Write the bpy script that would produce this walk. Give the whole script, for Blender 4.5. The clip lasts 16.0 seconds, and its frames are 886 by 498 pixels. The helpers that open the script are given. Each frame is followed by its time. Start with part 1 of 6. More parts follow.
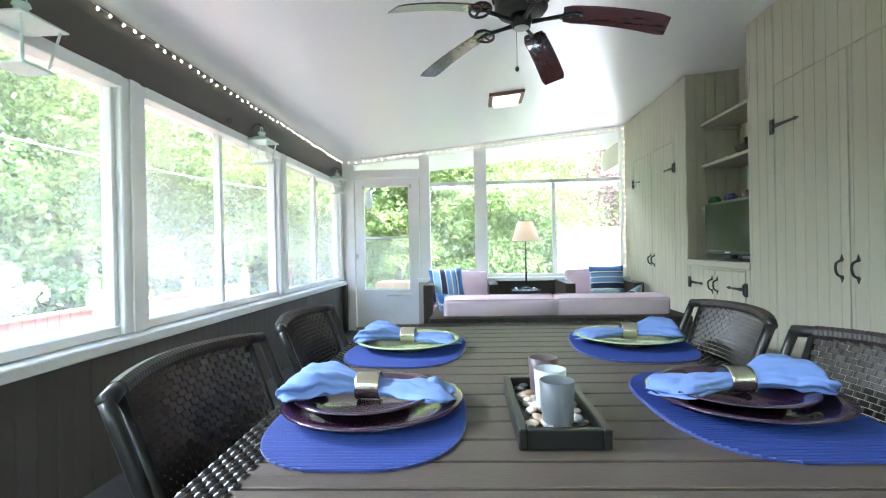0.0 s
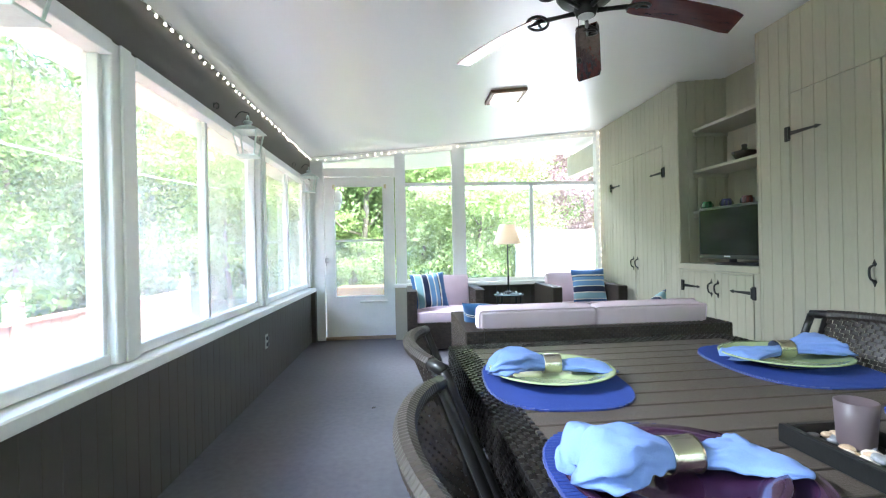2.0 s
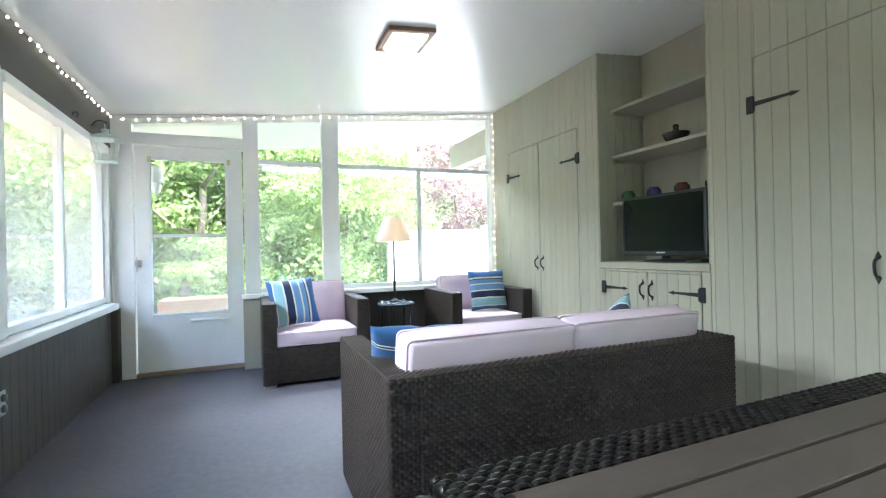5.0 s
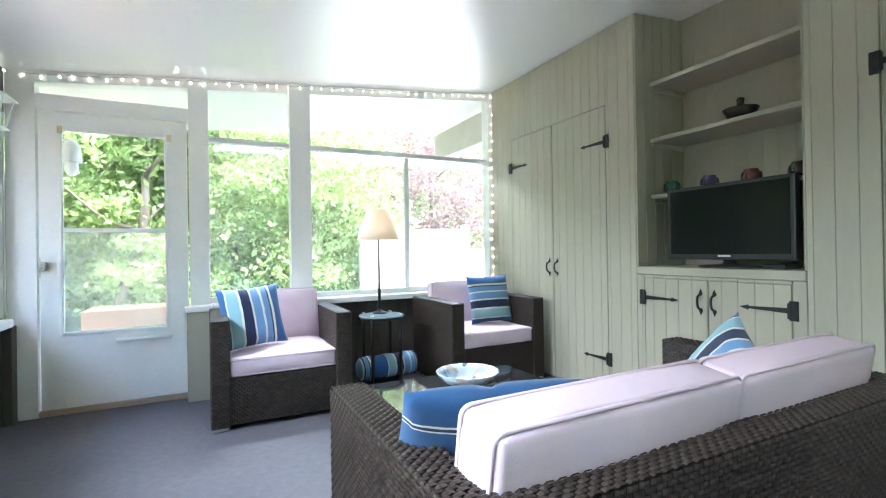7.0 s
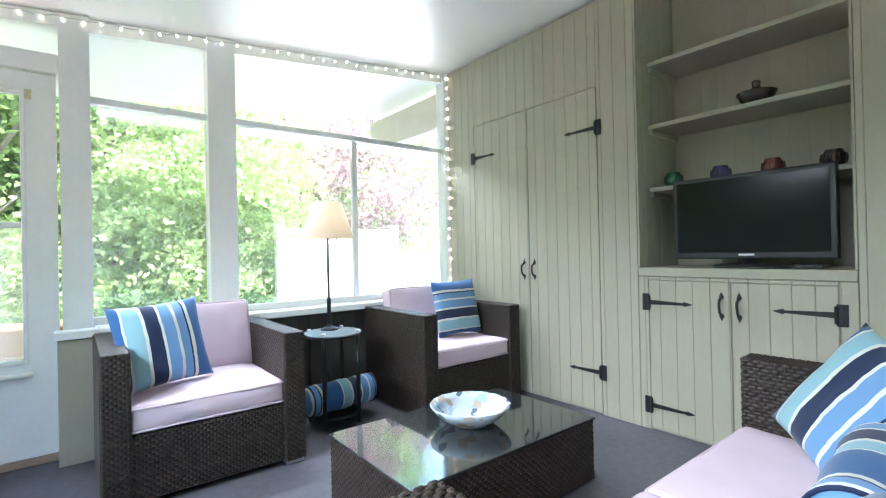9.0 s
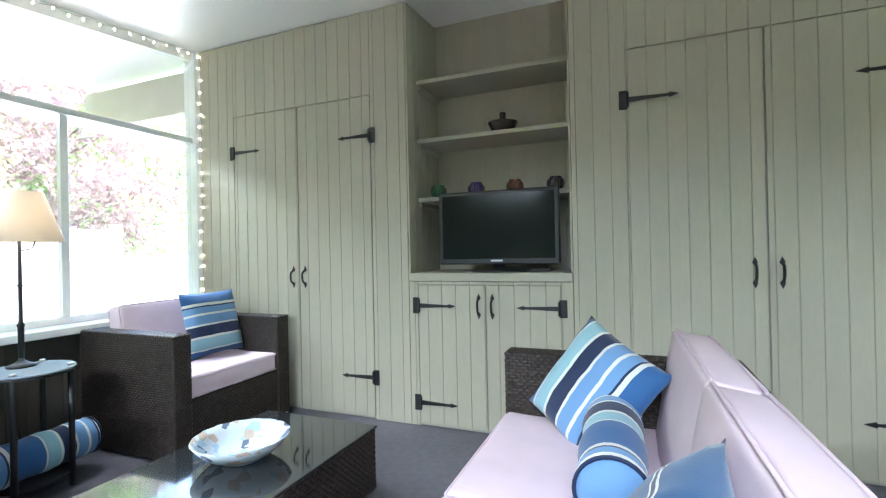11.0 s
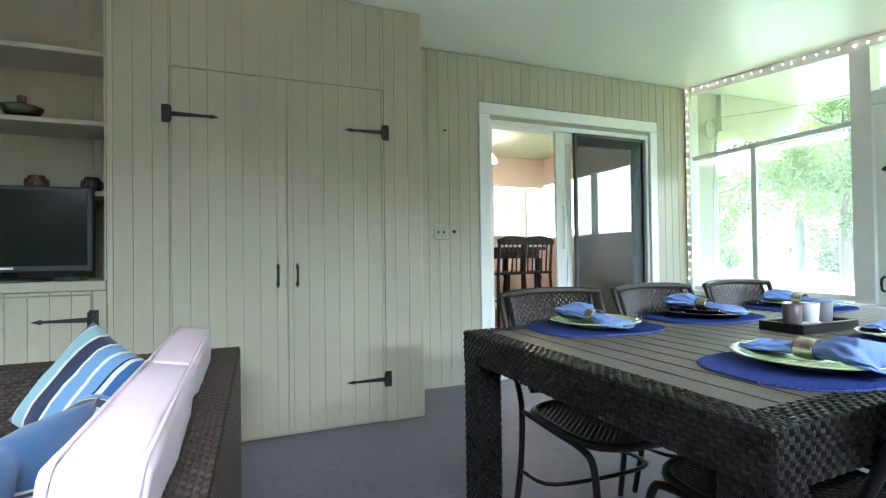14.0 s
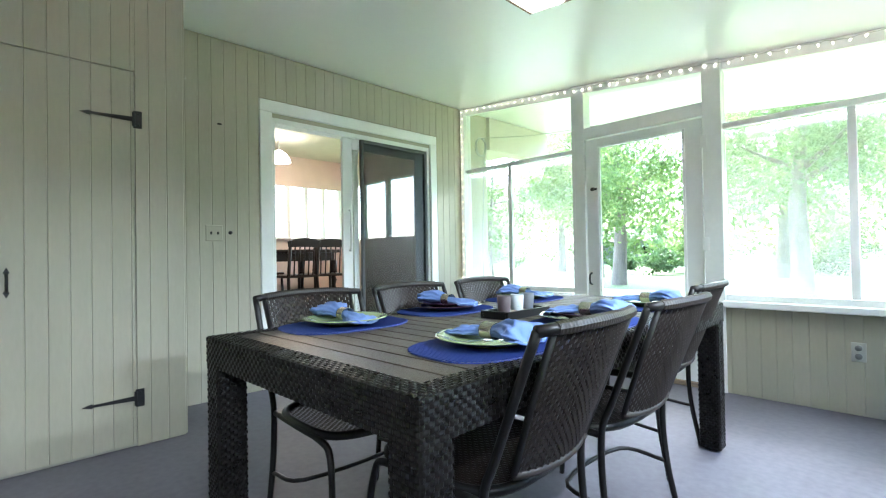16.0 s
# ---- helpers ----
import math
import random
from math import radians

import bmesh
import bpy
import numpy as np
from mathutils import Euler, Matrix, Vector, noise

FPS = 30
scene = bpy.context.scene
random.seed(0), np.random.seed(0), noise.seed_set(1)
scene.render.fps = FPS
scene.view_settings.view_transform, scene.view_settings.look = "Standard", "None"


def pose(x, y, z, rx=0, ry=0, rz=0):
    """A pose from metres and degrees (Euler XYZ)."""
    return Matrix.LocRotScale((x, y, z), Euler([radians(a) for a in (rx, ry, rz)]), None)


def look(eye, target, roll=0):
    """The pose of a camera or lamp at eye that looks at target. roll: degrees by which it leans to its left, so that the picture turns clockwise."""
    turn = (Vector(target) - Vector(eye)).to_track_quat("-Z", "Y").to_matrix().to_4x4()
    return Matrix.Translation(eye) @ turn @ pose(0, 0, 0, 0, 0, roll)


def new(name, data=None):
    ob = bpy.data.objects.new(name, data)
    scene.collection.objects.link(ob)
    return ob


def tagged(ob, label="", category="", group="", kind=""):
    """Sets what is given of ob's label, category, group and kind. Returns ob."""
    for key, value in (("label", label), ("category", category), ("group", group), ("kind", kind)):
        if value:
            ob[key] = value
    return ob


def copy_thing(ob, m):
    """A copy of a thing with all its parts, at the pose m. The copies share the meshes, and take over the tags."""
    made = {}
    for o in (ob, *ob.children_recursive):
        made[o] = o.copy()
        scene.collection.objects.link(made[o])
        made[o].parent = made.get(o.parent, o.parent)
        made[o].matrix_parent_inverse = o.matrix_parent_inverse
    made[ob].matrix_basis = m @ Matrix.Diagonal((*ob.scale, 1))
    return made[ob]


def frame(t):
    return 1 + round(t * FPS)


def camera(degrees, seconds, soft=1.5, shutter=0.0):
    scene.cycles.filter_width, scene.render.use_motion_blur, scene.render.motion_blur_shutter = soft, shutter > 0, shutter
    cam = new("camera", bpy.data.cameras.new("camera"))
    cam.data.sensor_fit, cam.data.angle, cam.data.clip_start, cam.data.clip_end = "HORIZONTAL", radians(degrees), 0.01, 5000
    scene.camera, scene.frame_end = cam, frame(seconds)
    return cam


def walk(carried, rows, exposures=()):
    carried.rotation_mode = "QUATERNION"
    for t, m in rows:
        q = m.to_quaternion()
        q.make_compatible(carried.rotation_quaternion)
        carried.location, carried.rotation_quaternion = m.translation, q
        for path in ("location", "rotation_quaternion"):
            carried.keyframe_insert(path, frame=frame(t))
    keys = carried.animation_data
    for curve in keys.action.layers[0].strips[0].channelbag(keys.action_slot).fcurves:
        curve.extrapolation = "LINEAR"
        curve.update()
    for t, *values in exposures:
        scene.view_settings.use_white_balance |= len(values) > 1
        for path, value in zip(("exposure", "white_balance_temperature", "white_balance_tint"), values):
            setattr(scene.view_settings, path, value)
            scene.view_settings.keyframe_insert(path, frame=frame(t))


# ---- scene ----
cam = camera(86.8, 16.0, soft=1.15)
PATH = [
    (0, (-0.401, 0.528, 1.056), (-0.538, 2.523, 1.051), -1.1),
    (0.5, (-0.593, 0.583, 1.09), (-0.703, 2.58, 1.077), -0.5),
    (1, (-0.737, 0.615, 1.062), (-0.811, 2.614, 1.064), -0.6),
    (1.5, (-0.911, 0.682, 1.085), (-0.903, 2.682, 1.082), -0.9),
    (2, (-0.988, 0.789, 1.091), (-0.829, 2.782, 1.087), -1.2),
    (2.5, (-1.045, 0.97, 1.097), (-0.731, 2.945, 1.087), -0.8),
    (3, (-1.066, 1.118, 1.053), (-0.614, 3.066, 1.053), -1.2),
    (3.5, (-1.07, 1.316, 1.04), (-0.526, 3.241, 1.044), -1.2),
    (4, (-1.069, 1.509, 1.032), (-0.452, 3.411, 1.035), -1.1),
    (6.5, (-0.991, 2.512, 1.03), (-0.107, 4.305, 1.036), -1.2),
    (7, (-0.988, 2.707, 1.031), (-0.091, 4.495, 1.038), -0.9),
    (7.5, (-0.985, 2.899, 1.023), (-0.072, 4.678, 1.03), -1.1),
    (8, (-1.009, 3.11, 1.022), (-0.069, 4.875, 1.03), -1.0),
    (10.5, (-1.068, 3.607, 1.037), (0.687, 4.567, 1.045), -1.5),
    (11, (-1.048, 3.588, 1.041), (0.803, 4.347, 1.048), -1.2),
    (11.5, (-1.091, 3.59, 1.039), (0.854, 4.058, 1.041), -1.4),
    (12, (-1.132, 3.533, 1.037), (0.856, 3.753, 1.049), -1.1),
    (12.5, (-1.175, 3.445, 1.029), (0.825, 3.422, 1.04), -0.9),
    (13, (-1.226, 3.357, 1.027), (0.755, 3.083, 1.041), -0.7),
    (13.5, (-1.267, 3.274, 1.028), (0.666, 2.76, 1.049), -0.9),
    (14, (-1.321, 3.185, 1.014), (0.539, 2.45, 1.04), -0.8),
    (14.5, (-1.376, 3.125, 1.016), (0.383, 2.174, 1.045), -0.8),
    (15, (-1.428, 3.092, 1.01), (0.215, 1.952, 1.04), -0.8),
    (15.5, (-1.467, 3.059, 1.012), (0.074, 1.785, 1.035), -1.0),
    (16, (-1.499, 3.036, 1.006), (-0.065, 1.642, 1.031), -1.0),
]
EXPOSURES = [(0.0, 4.70, 5780, 6), (16.0, 4.66, 5780, 5)]
walk(cam, [(t, look(eye, target, roll)) for t, eye, target, roll in PATH], EXPOSURES)

# ---- light ----
world = bpy.data.worlds.new("sky")
scene.world = world
world.use_nodes = True
_wt = world.node_tree
_sky = _wt.nodes.new("ShaderNodeTexSky")
_sky.sky_type = "NISHITA"
_sky.sun_disc = False
SUN_EL, SUN_AZ = 58.0, 150.0
_sky.sun_elevation = radians(SUN_EL)
_sky.sun_rotation = radians(SUN_AZ)
_sky.air_density, _sky.dust_density, _sky.ozone_density = 1.0, 3.0, 1.0
_bg = _wt.nodes["Background"]
_bg.inputs["Strength"].default_value = 0.15
_wt.links.new(_sky.outputs["Color"], _bg.inputs["Color"])
sun = new("sun", bpy.data.lights.new("sun", "SUN"))
sun.data.energy = 0.7
sun.data.angle = radians(12)
sun.data.color = (1.0, 0.95, 0.88)
_az = radians(SUN_AZ)
_sd = Vector((math.sin(_az) * math.cos(radians(SUN_EL)), math.cos(_az) * math.cos(radians(SUN_EL)), math.sin(radians(SUN_EL))))
sun.matrix_world = look((0, 0, 20), Vector((0, 0, 20)) - _sd)



def window_light(x, y, z, length, width, watts, toward):
    """The sky's light in the top of a window opening, aimed down into the room."""
    a = bpy.data.lights.new("window_sky", "AREA")
    a.shape = "RECTANGLE"
    a.size, a.size_y = length, width
    a.energy = watts
    a.color = (0.88, 0.93, 1.0)
    a.spread = radians(70)
    o = new("window_sky", a)
    n = Vector(toward).normalized()
    along = Vector((0, 1, 0)) if abs(n.x) > abs(n.y) else Vector((1, 0, 0))
    zz = -n
    yy = zz.cross(along)
    o.matrix_world = Matrix(((along.x, yy.x, zz.x, x), (along.y, yy.y, zz.y, y), (along.z, yy.z, zz.z, z), (0, 0, 0, 1)))


for _y, _l in ((0.18, 1.3), (1.52, 0.9), (3.42, 1.0), (5.28, 1.0)):
    window_light(-2.14, _y, 1.845, _l, 0.05, 0.70, (0.79, 0, -0.61))
window_light(-0.69, 6.60, 1.855, 0.5, 0.05, 0.25, (0, -0.6, -0.8))
window_light(0.60, 6.60, 1.855, 1.6, 0.05, 0.7, (0, -0.6, -0.8))
window_light(-1.25, -0.74, 1.855, 1.2, 0.05, 0.5, (0, 0.6, -0.8))
window_light(1.32, -0.74, 1.87, 1.2, 0.05, 0.5, (0, 0.6, -0.8))

# ---- materials ----
def mat(name, base, rough=0.6, metal=0.0, var=0.12, scale=6.0, fine=90.0, bump=0.15, island=0.0, objrand=0.0, coat=0.0, spec=0.5, stretch=(1, 1, 1), tint=None, rvar=0.07):
    """A procedural surface: two scales of colour variation, fine relief, random per piece."""
    m = bpy.data.materials.new(name)
    m.use_nodes = True
    nt = m.node_tree
    N, L = nt.nodes, nt.links
    b = N["Principled BSDF"]
    b.inputs["Metallic"].default_value = metal
    b.inputs["Coat Weight"].default_value = coat
    b.inputs["Specular IOR Level"].default_value = spec
    tc = N.new("ShaderNodeTexCoord")
    mp = N.new("ShaderNodeMapping")
    mp.inputs["Scale"].default_value = stretch
    L.new(tc.outputs["Object"], mp.inputs["Vector"])
    n1 = N.new("ShaderNodeTexNoise")
    n1.inputs["Scale"].default_value = scale
    n1.inputs["Detail"].default_value = 4
    n2 = N.new("ShaderNodeTexNoise")
    n2.inputs["Scale"].default_value = fine
    n2.inputs["Detail"].default_value = 3
    L.new(mp.outputs["Vector"], n1.inputs["Vector"])
    L.new(mp.outputs["Vector"], n2.inputs["Vector"])
    add = N.new("ShaderNodeMath")
    add.operation = "MULTIPLY_ADD"
    L.new(n1.outputs["Fac"], add.inputs[0])
    add.inputs[1].default_value = 0.65
    mul = N.new("ShaderNodeMath")
    mul.operation = "MULTIPLY"
    L.new(n2.outputs["Fac"], mul.inputs[0])
    mul.inputs[1].default_value = 0.35
    L.new(mul.outputs[0], add.inputs[2])
    ramp = N.new("ShaderNodeValToRGB")
    lo = [max(0, c * (1 - var)) for c in base]
    hi = [min(1, c * (1 + var)) for c in (tint or base)]
    ramp.color_ramp.elements[0].position, ramp.color_ramp.elements[1].position = 0.3, 0.7
    ramp.color_ramp.elements[0].color = (*lo, 1)
    ramp.color_ramp.elements[1].color = (*hi, 1)
    L.new(add.outputs[0], ramp.inputs["Fac"])
    col = ramp.outputs["Color"]
    for amount, node, sock in ((island, "ShaderNodeNewGeometry", "Random Per Island"), (objrand, "ShaderNodeObjectInfo", "Random")):
        if amount:
            g = N.new(node)
            mr = N.new("ShaderNodeMapRange")
            mr.inputs["To Min"].default_value, mr.inputs["To Max"].default_value = 1 - amount, 1 + amount
            L.new(g.outputs[sock], mr.inputs["Value"])
            hs = N.new("ShaderNodeHueSaturation")
            L.new(mr.outputs["Result"], hs.inputs["Value"])
            L.new(col, hs.inputs["Color"])
            col = hs.outputs["Color"]
    L.new(col, b.inputs["Base Color"])
    rr = N.new("ShaderNodeMapRange")
    rr.inputs["To Min"].default_value, rr.inputs["To Max"].default_value = max(0.02, rough - rvar), min(1, rough + rvar)
    L.new(n1.outputs["Fac"], rr.inputs["Value"])
    L.new(rr.outputs["Result"], b.inputs["Roughness"])
    if bump:
        bp = N.new("ShaderNodeBump")
        bp.inputs["Strength"].default_value = bump
        bp.inputs["Distance"].default_value = 0.003
        L.new(n2.outputs["Fac"], bp.inputs["Height"])
        L.new(bp.outputs["Normal"], b.inputs["Normal"])
    return m


def glass_mat(name, haze=0.0, tint=(1, 1, 1), rough=0.0):
    """A pane: see-through with a gloss at grazing angles and a thin film of dust."""
    m = bpy.data.materials.new(name)
    m.use_nodes = True
    N, L = m.node_tree.nodes, m.node_tree.links
    N.remove(N["Principled BSDF"])
    out = N["Material Output"]
    tr = N.new("ShaderNodeBsdfTransparent")
    tr.inputs["Color"].default_value = (*tint, 1)
    gl = N.new("ShaderNodeBsdfGlossy")
    gl.inputs["Roughness"].default_value = rough
    lw = N.new("ShaderNodeLayerWeight")
    lw.inputs["Blend"].default_value = 0.5
    pw = N.new("ShaderNodeMath")
    pw.operation = "POWER"
    L.new(lw.outputs["Facing"], pw.inputs[0])
    pw.inputs[1].default_value = 4.5
    fr = N.new("ShaderNodeMath")
    fr.operation = "MULTIPLY_ADD"
    L.new(pw.outputs[0], fr.inputs[0])
    fr.inputs[1].default_value, fr.inputs[2].default_value = 0.55, 0.03
    mx = N.new("ShaderNodeMixShader")
    L.new(fr.outputs[0], mx.inputs[0])
    L.new(tr.outputs[0], mx.inputs[1])
    L.new(gl.outputs[0], mx.inputs[2])
    last = mx
    if haze:
        tl = N.new("ShaderNodeBsdfTranslucent")
        tl.inputs["Color"].default_value = (0.95, 0.94, 0.88, 1)
        tcn = N.new("ShaderNodeTexCoord")
        nz = N.new("ShaderNodeTexNoise")
        nz.inputs["Scale"].default_value = 1.3
        L.new(tcn.outputs["Object"], nz.inputs["Vector"])
        mr = N.new("ShaderNodeMapRange")
        mr.inputs["From Min"].default_value, mr.inputs["From Max"].default_value = 0.3, 0.7
        mr.inputs["To Min"].default_value, mr.inputs["To Max"].default_value = haze * 0.6, haze * 1.4
        L.new(nz.outputs["Fac"], mr.inputs["Value"])
        m2 = N.new("ShaderNodeMixShader")
        L.new(mr.outputs["Result"], m2.inputs[0])
        L.new(mx.outputs[0], m2.inputs[1])
        L.new(tl.outputs[0], m2.inputs[2])
        last = m2
    L.new(last.outputs[0], out.inputs["Surface"])
    return m


def glow_mat(name, color, strength):
    m = bpy.data.materials.new(name)
    m.use_nodes = True
    b = m.node_tree.nodes["Principled BSDF"]
    b.inputs["Base Color"].default_value = (*color, 1)
    b.inputs["Emission Color"].default_value = (*color, 1)
    b.inputs["Emission Strength"].default_value = strength
    return m


def stripe_mat(name, stops, scale, axis="X", rough=0.85, shift=0.0):
    """Woven cloth with stripes across one local axis. stops: (position, colour)."""
    m = bpy.data.materials.new(name)
    m.use_nodes = True
    N, L = m.node_tree.nodes, m.node_tree.links
    b = N["Principled BSDF"]
    b.inputs["Roughness"].default_value = rough
    b.inputs["Sheen Weight"].default_value = 0.2
    tc = N.new("ShaderNodeTexCoord")
    sx = N.new("ShaderNodeSeparateXYZ")
    L.new(tc.outputs["Object"], sx.inputs[0])
    nz = N.new("ShaderNodeTexNoise")
    nz.inputs["Scale"].default_value = 9
    L.new(tc.outputs["Object"], nz.inputs["Vector"])
    wob = N.new("ShaderNodeMath")
    wob.operation = "MULTIPLY_ADD"
    L.new(nz.outputs["Fac"], wob.inputs[0])
    wob.inputs[1].default_value = 0.012
    L.new(sx.outputs[axis], wob.inputs[2])
    ml = N.new("ShaderNodeMath")
    ml.operation = "MULTIPLY_ADD"
    L.new(wob.outputs[0], ml.inputs[0])
    ml.inputs[1].default_value = scale
    ml.inputs[2].default_value = 10.0 + shift
    fc = N.new("ShaderNodeMath")
    fc.operation = "FRACT"
    L.new(ml.outputs[0], fc.inputs[0])
    rp = N.new("ShaderNodeValToRGB")
    rp.color_ramp.interpolation = "CONSTANT"
    el = rp.color_ramp.elements
    el[0].position, el[0].color = 0.0, (*stops[0][1], 1)
    el[1].position, el[1].color = stops[1][0], (*stops[1][1], 1)
    for p, c in stops[2:]:
        e = el.new(p)
        e.color = (*c, 1)
    L.new(fc.outputs[0], rp.inputs["Fac"])
    L.new(rp.outputs["Color"], b.inputs["Base Color"])
    n2 = N.new("ShaderNodeTexNoise")
    n2.inputs["Scale"].default_value = 350
    L.new(tc.outputs["Object"], n2.inputs["Vector"])
    bp = N.new("ShaderNodeBump")
    bp.inputs["Strength"].default_value = 0.25
    bp.inputs["Distance"].default_value = 0.002
    L.new(n2.outputs["Fac"], bp.inputs["Height"])
    L.new(bp.outputs["Normal"], b.inputs["Normal"])
    return m


M_GREIGE = mat("greige_paint", (0.42, 0.394, 0.306), 0.5, var=0.07, scale=3, fine=60, bump=0.12, objrand=0.03, stretch=(1, 1, 0.3))
M_GROOVE = mat("groove_paint", (0.38, 0.365, 0.31), 0.7, var=0.1)
# the greige again, with the backlit side's shade put into its colour
M_GREIGE_SHADED = mat("shaded_greige_paint", (0.090, 0.076, 0.063), 0.58, var=0.1, scale=3, fine=60, bump=0.15, objrand=0.04, stretch=(1, 1, 0.3))
M_WHITE = mat("white_gloss_paint", (0.83, 0.835, 0.82), 0.35, var=0.04, scale=5, fine=40, bump=0.08)
M_CEIL = mat("ceiling_paint", (0.88, 0.88, 0.86), 0.30, var=0.015, scale=0.6, fine=30, bump=0.03, rvar=0.015, coat=1.0)
M_CEIL.node_tree.nodes["Principled BSDF"].inputs["Coat Roughness"].default_value = 0.36
M_FLOOR = mat("grey_painted_floor", (0.115, 0.108, 0.122), 0.55, var=0.30, scale=1.1, fine=28, bump=0.12, spec=0.25)
M_BLACK = mat("black_iron", (0.012, 0.012, 0.013), 0.45, var=0.3, bump=0.3)
M_WICKER = mat("brown_wicker", (0.040, 0.029, 0.023), 0.42, var=0.25, scale=30, fine=200, bump=0.1, island=0.3, spec=0.34)
M_WICKTB = mat("black_brown_wicker", (0.0085, 0.0072, 0.0066), 0.28, var=0.25, scale=30, fine=200, bump=0.05, island=0.25, spec=0.3, rvar=0.03)
M_WICKCH = mat("chair_wicker", (0.030, 0.0235, 0.020), 0.42, var=0.25, scale=30, fine=200, bump=0.05, island=0.25, spec=0.32, rvar=0.03)
M_WICKDK = mat("wicker_core", (0.008, 0.006, 0.006), 0.6, var=0.2)
M_FRAME = mat("bronze_tube", (0.016, 0.0145, 0.014), 0.38, metal=0.3, var=0.2, fine=200)
M_TEAK = mat("grey_brown_slat", (0.066, 0.051, 0.041), 0.48, var=0.25, scale=4, fine=60, bump=0.3, stretch=(1, 14, 14), objrand=0.10)
M_PINK = mat("pale_pink_canvas", (0.68, 0.545, 0.615), 0.88, var=0.06, scale=8, fine=400, bump=0.25)
M_PANE = glass_mat("window_glass", 0.0)
M_HAZY = glass_mat("dusty_glass", 0.10)
M_MILKY = glass_mat("milky_glass", 0.17)
M_FILM = glass_mat("lightly_dusty_glass", 0.11)
M_CLEARISH = glass_mat("slightly_dusty_glass", 0.045)
M_GROUND = mat("lawn", (0.085, 0.13, 0.045), 0.9, var=0.35, scale=0.8, fine=25, bump=0.5)

# ---- building helpers ----
ORIGIN = Matrix.Identity(4)


def mesh_of(bm, name, smooth=False):
    me = bpy.data.meshes.new(name)
    bm.normal_update()
    bm.to_mesh(me)
    bm.free()
    if smooth:
        me.polygons.foreach_set("use_smooth", [True] * len(me.polygons))
    return me


def thing(name, label, category, m=ORIGIN, group="", kind=""):
    ob = new(name)
    ob.empty_display_size = 0.1
    ob.matrix_basis = m
    return tagged(ob, label, category, group, kind)


def part(name, bm, material, parent=None, label="", smooth=False, m=None):
    me = bm if isinstance(bm, bpy.types.Mesh) else mesh_of(bm, name, smooth)
    if material and not me.materials:
        me.materials.append(material)
    ob = new(name, me)
    if parent:
        ob.parent = parent
    if m is not None:
        ob.matrix_basis = m
    if label:
        ob["label"] = label
    return ob


def box(bm, a, b, bevel=0.0, seg=1, m=None):
    """A box between two corners, its edges rounded by bevel."""
    r = bmesh.ops.create_cube(bm, size=1)
    vs = r["verts"]
    for v in vs:
        v.co = Vector([(a[i] + b[i]) / 2 + v.co[i] * (b[i] - a[i]) for i in range(3)])
    if bevel:
        es = {e for v in vs for e in v.link_edges}
        r2 = bmesh.ops.bevel(bm, geom=list(es), offset=bevel, segments=seg, affect="EDGES", profile=0.5)
        vs = list({v for f in r2["faces"] for v in f.verts} | {v for v in vs if v.is_valid})
    if m is not None:
        bmesh.ops.transform(bm, matrix=m, verts=vs)
    return vs


def bx(a, b, bevel=0.004, seg=1):
    bm = bmesh.new()
    box(bm, a, b, bevel, seg)
    return bm


def boxes(*pairs, bevel=0.004):
    bm = bmesh.new()
    for a, b in pairs:
        box(bm, a, b, bevel)
    return bm


def lathe(profile, n=24, m=None, bm=None):
    """Turns a profile of (radius, z) round the z axis."""
    bm = bm or bmesh.new()
    rings = []
    made = []
    for r, z in profile:
        if r < 1e-6:
            ring = [bm.verts.new((0, 0, z))]
        else:
            ring = [bm.verts.new((r * math.cos(2 * math.pi * i / n), r * math.sin(2 * math.pi * i / n), z)) for i in range(n)]
        rings.append(ring)
        made += ring
    for p, q in zip(rings, rings[1:]):
        for i in range(n):
            j = (i + 1) % n
            if len(p) == 1 and len(q) > 1:
                bm.faces.new((p[0], q[j], q[i]))
            elif len(q) == 1 and len(p) > 1:
                bm.faces.new((p[i], p[j], q[0]))
            elif len(p) > 1:
                bm.faces.new((p[i], p[j], q[j], q[i]))
    if m is not None:
        bmesh.ops.transform(bm, matrix=m, verts=made)
    return bm


def tube(points, radius, n=8, bm=None, closed=False):
    """A round bar along a line of points."""
    bm = bm or bmesh.new()
    pts = [Vector(p) for p in points]
    rings = []
    k = len(pts)
    up = Vector((0.13, 0.31, 0.94))
    for i, p in enumerate(pts):
        if closed:
            d = pts[(i + 1) % k] - pts[i - 1]
        else:
            d = pts[min(i + 1, k - 1)] - pts[max(i - 1, 0)]
        d.normalize()
        s = d.cross(up)
        if s.length < 1e-3:
            s = d.cross(Vector((1, 0, 0)))
        s.normalize()
        u = s.cross(d)
        r = radius[i] if isinstance(radius, (list, tuple)) else radius
        rings.append([bm.verts.new(p + r * (s * math.cos(2 * math.pi * a / n) + u * math.sin(2 * math.pi * a / n))) for a in range(n)])
    for i in range(k if closed else k - 1):
        p, q = rings[i], rings[(i + 1) % k]
        for a in range(n):
            bm.faces.new((p[a], p[(a + 1) % n], q[(a + 1) % n], q[a]))
    if not closed:
        bm.faces.new(rings[0][::-1])
        bm.faces.new(rings[-1])
    return bm


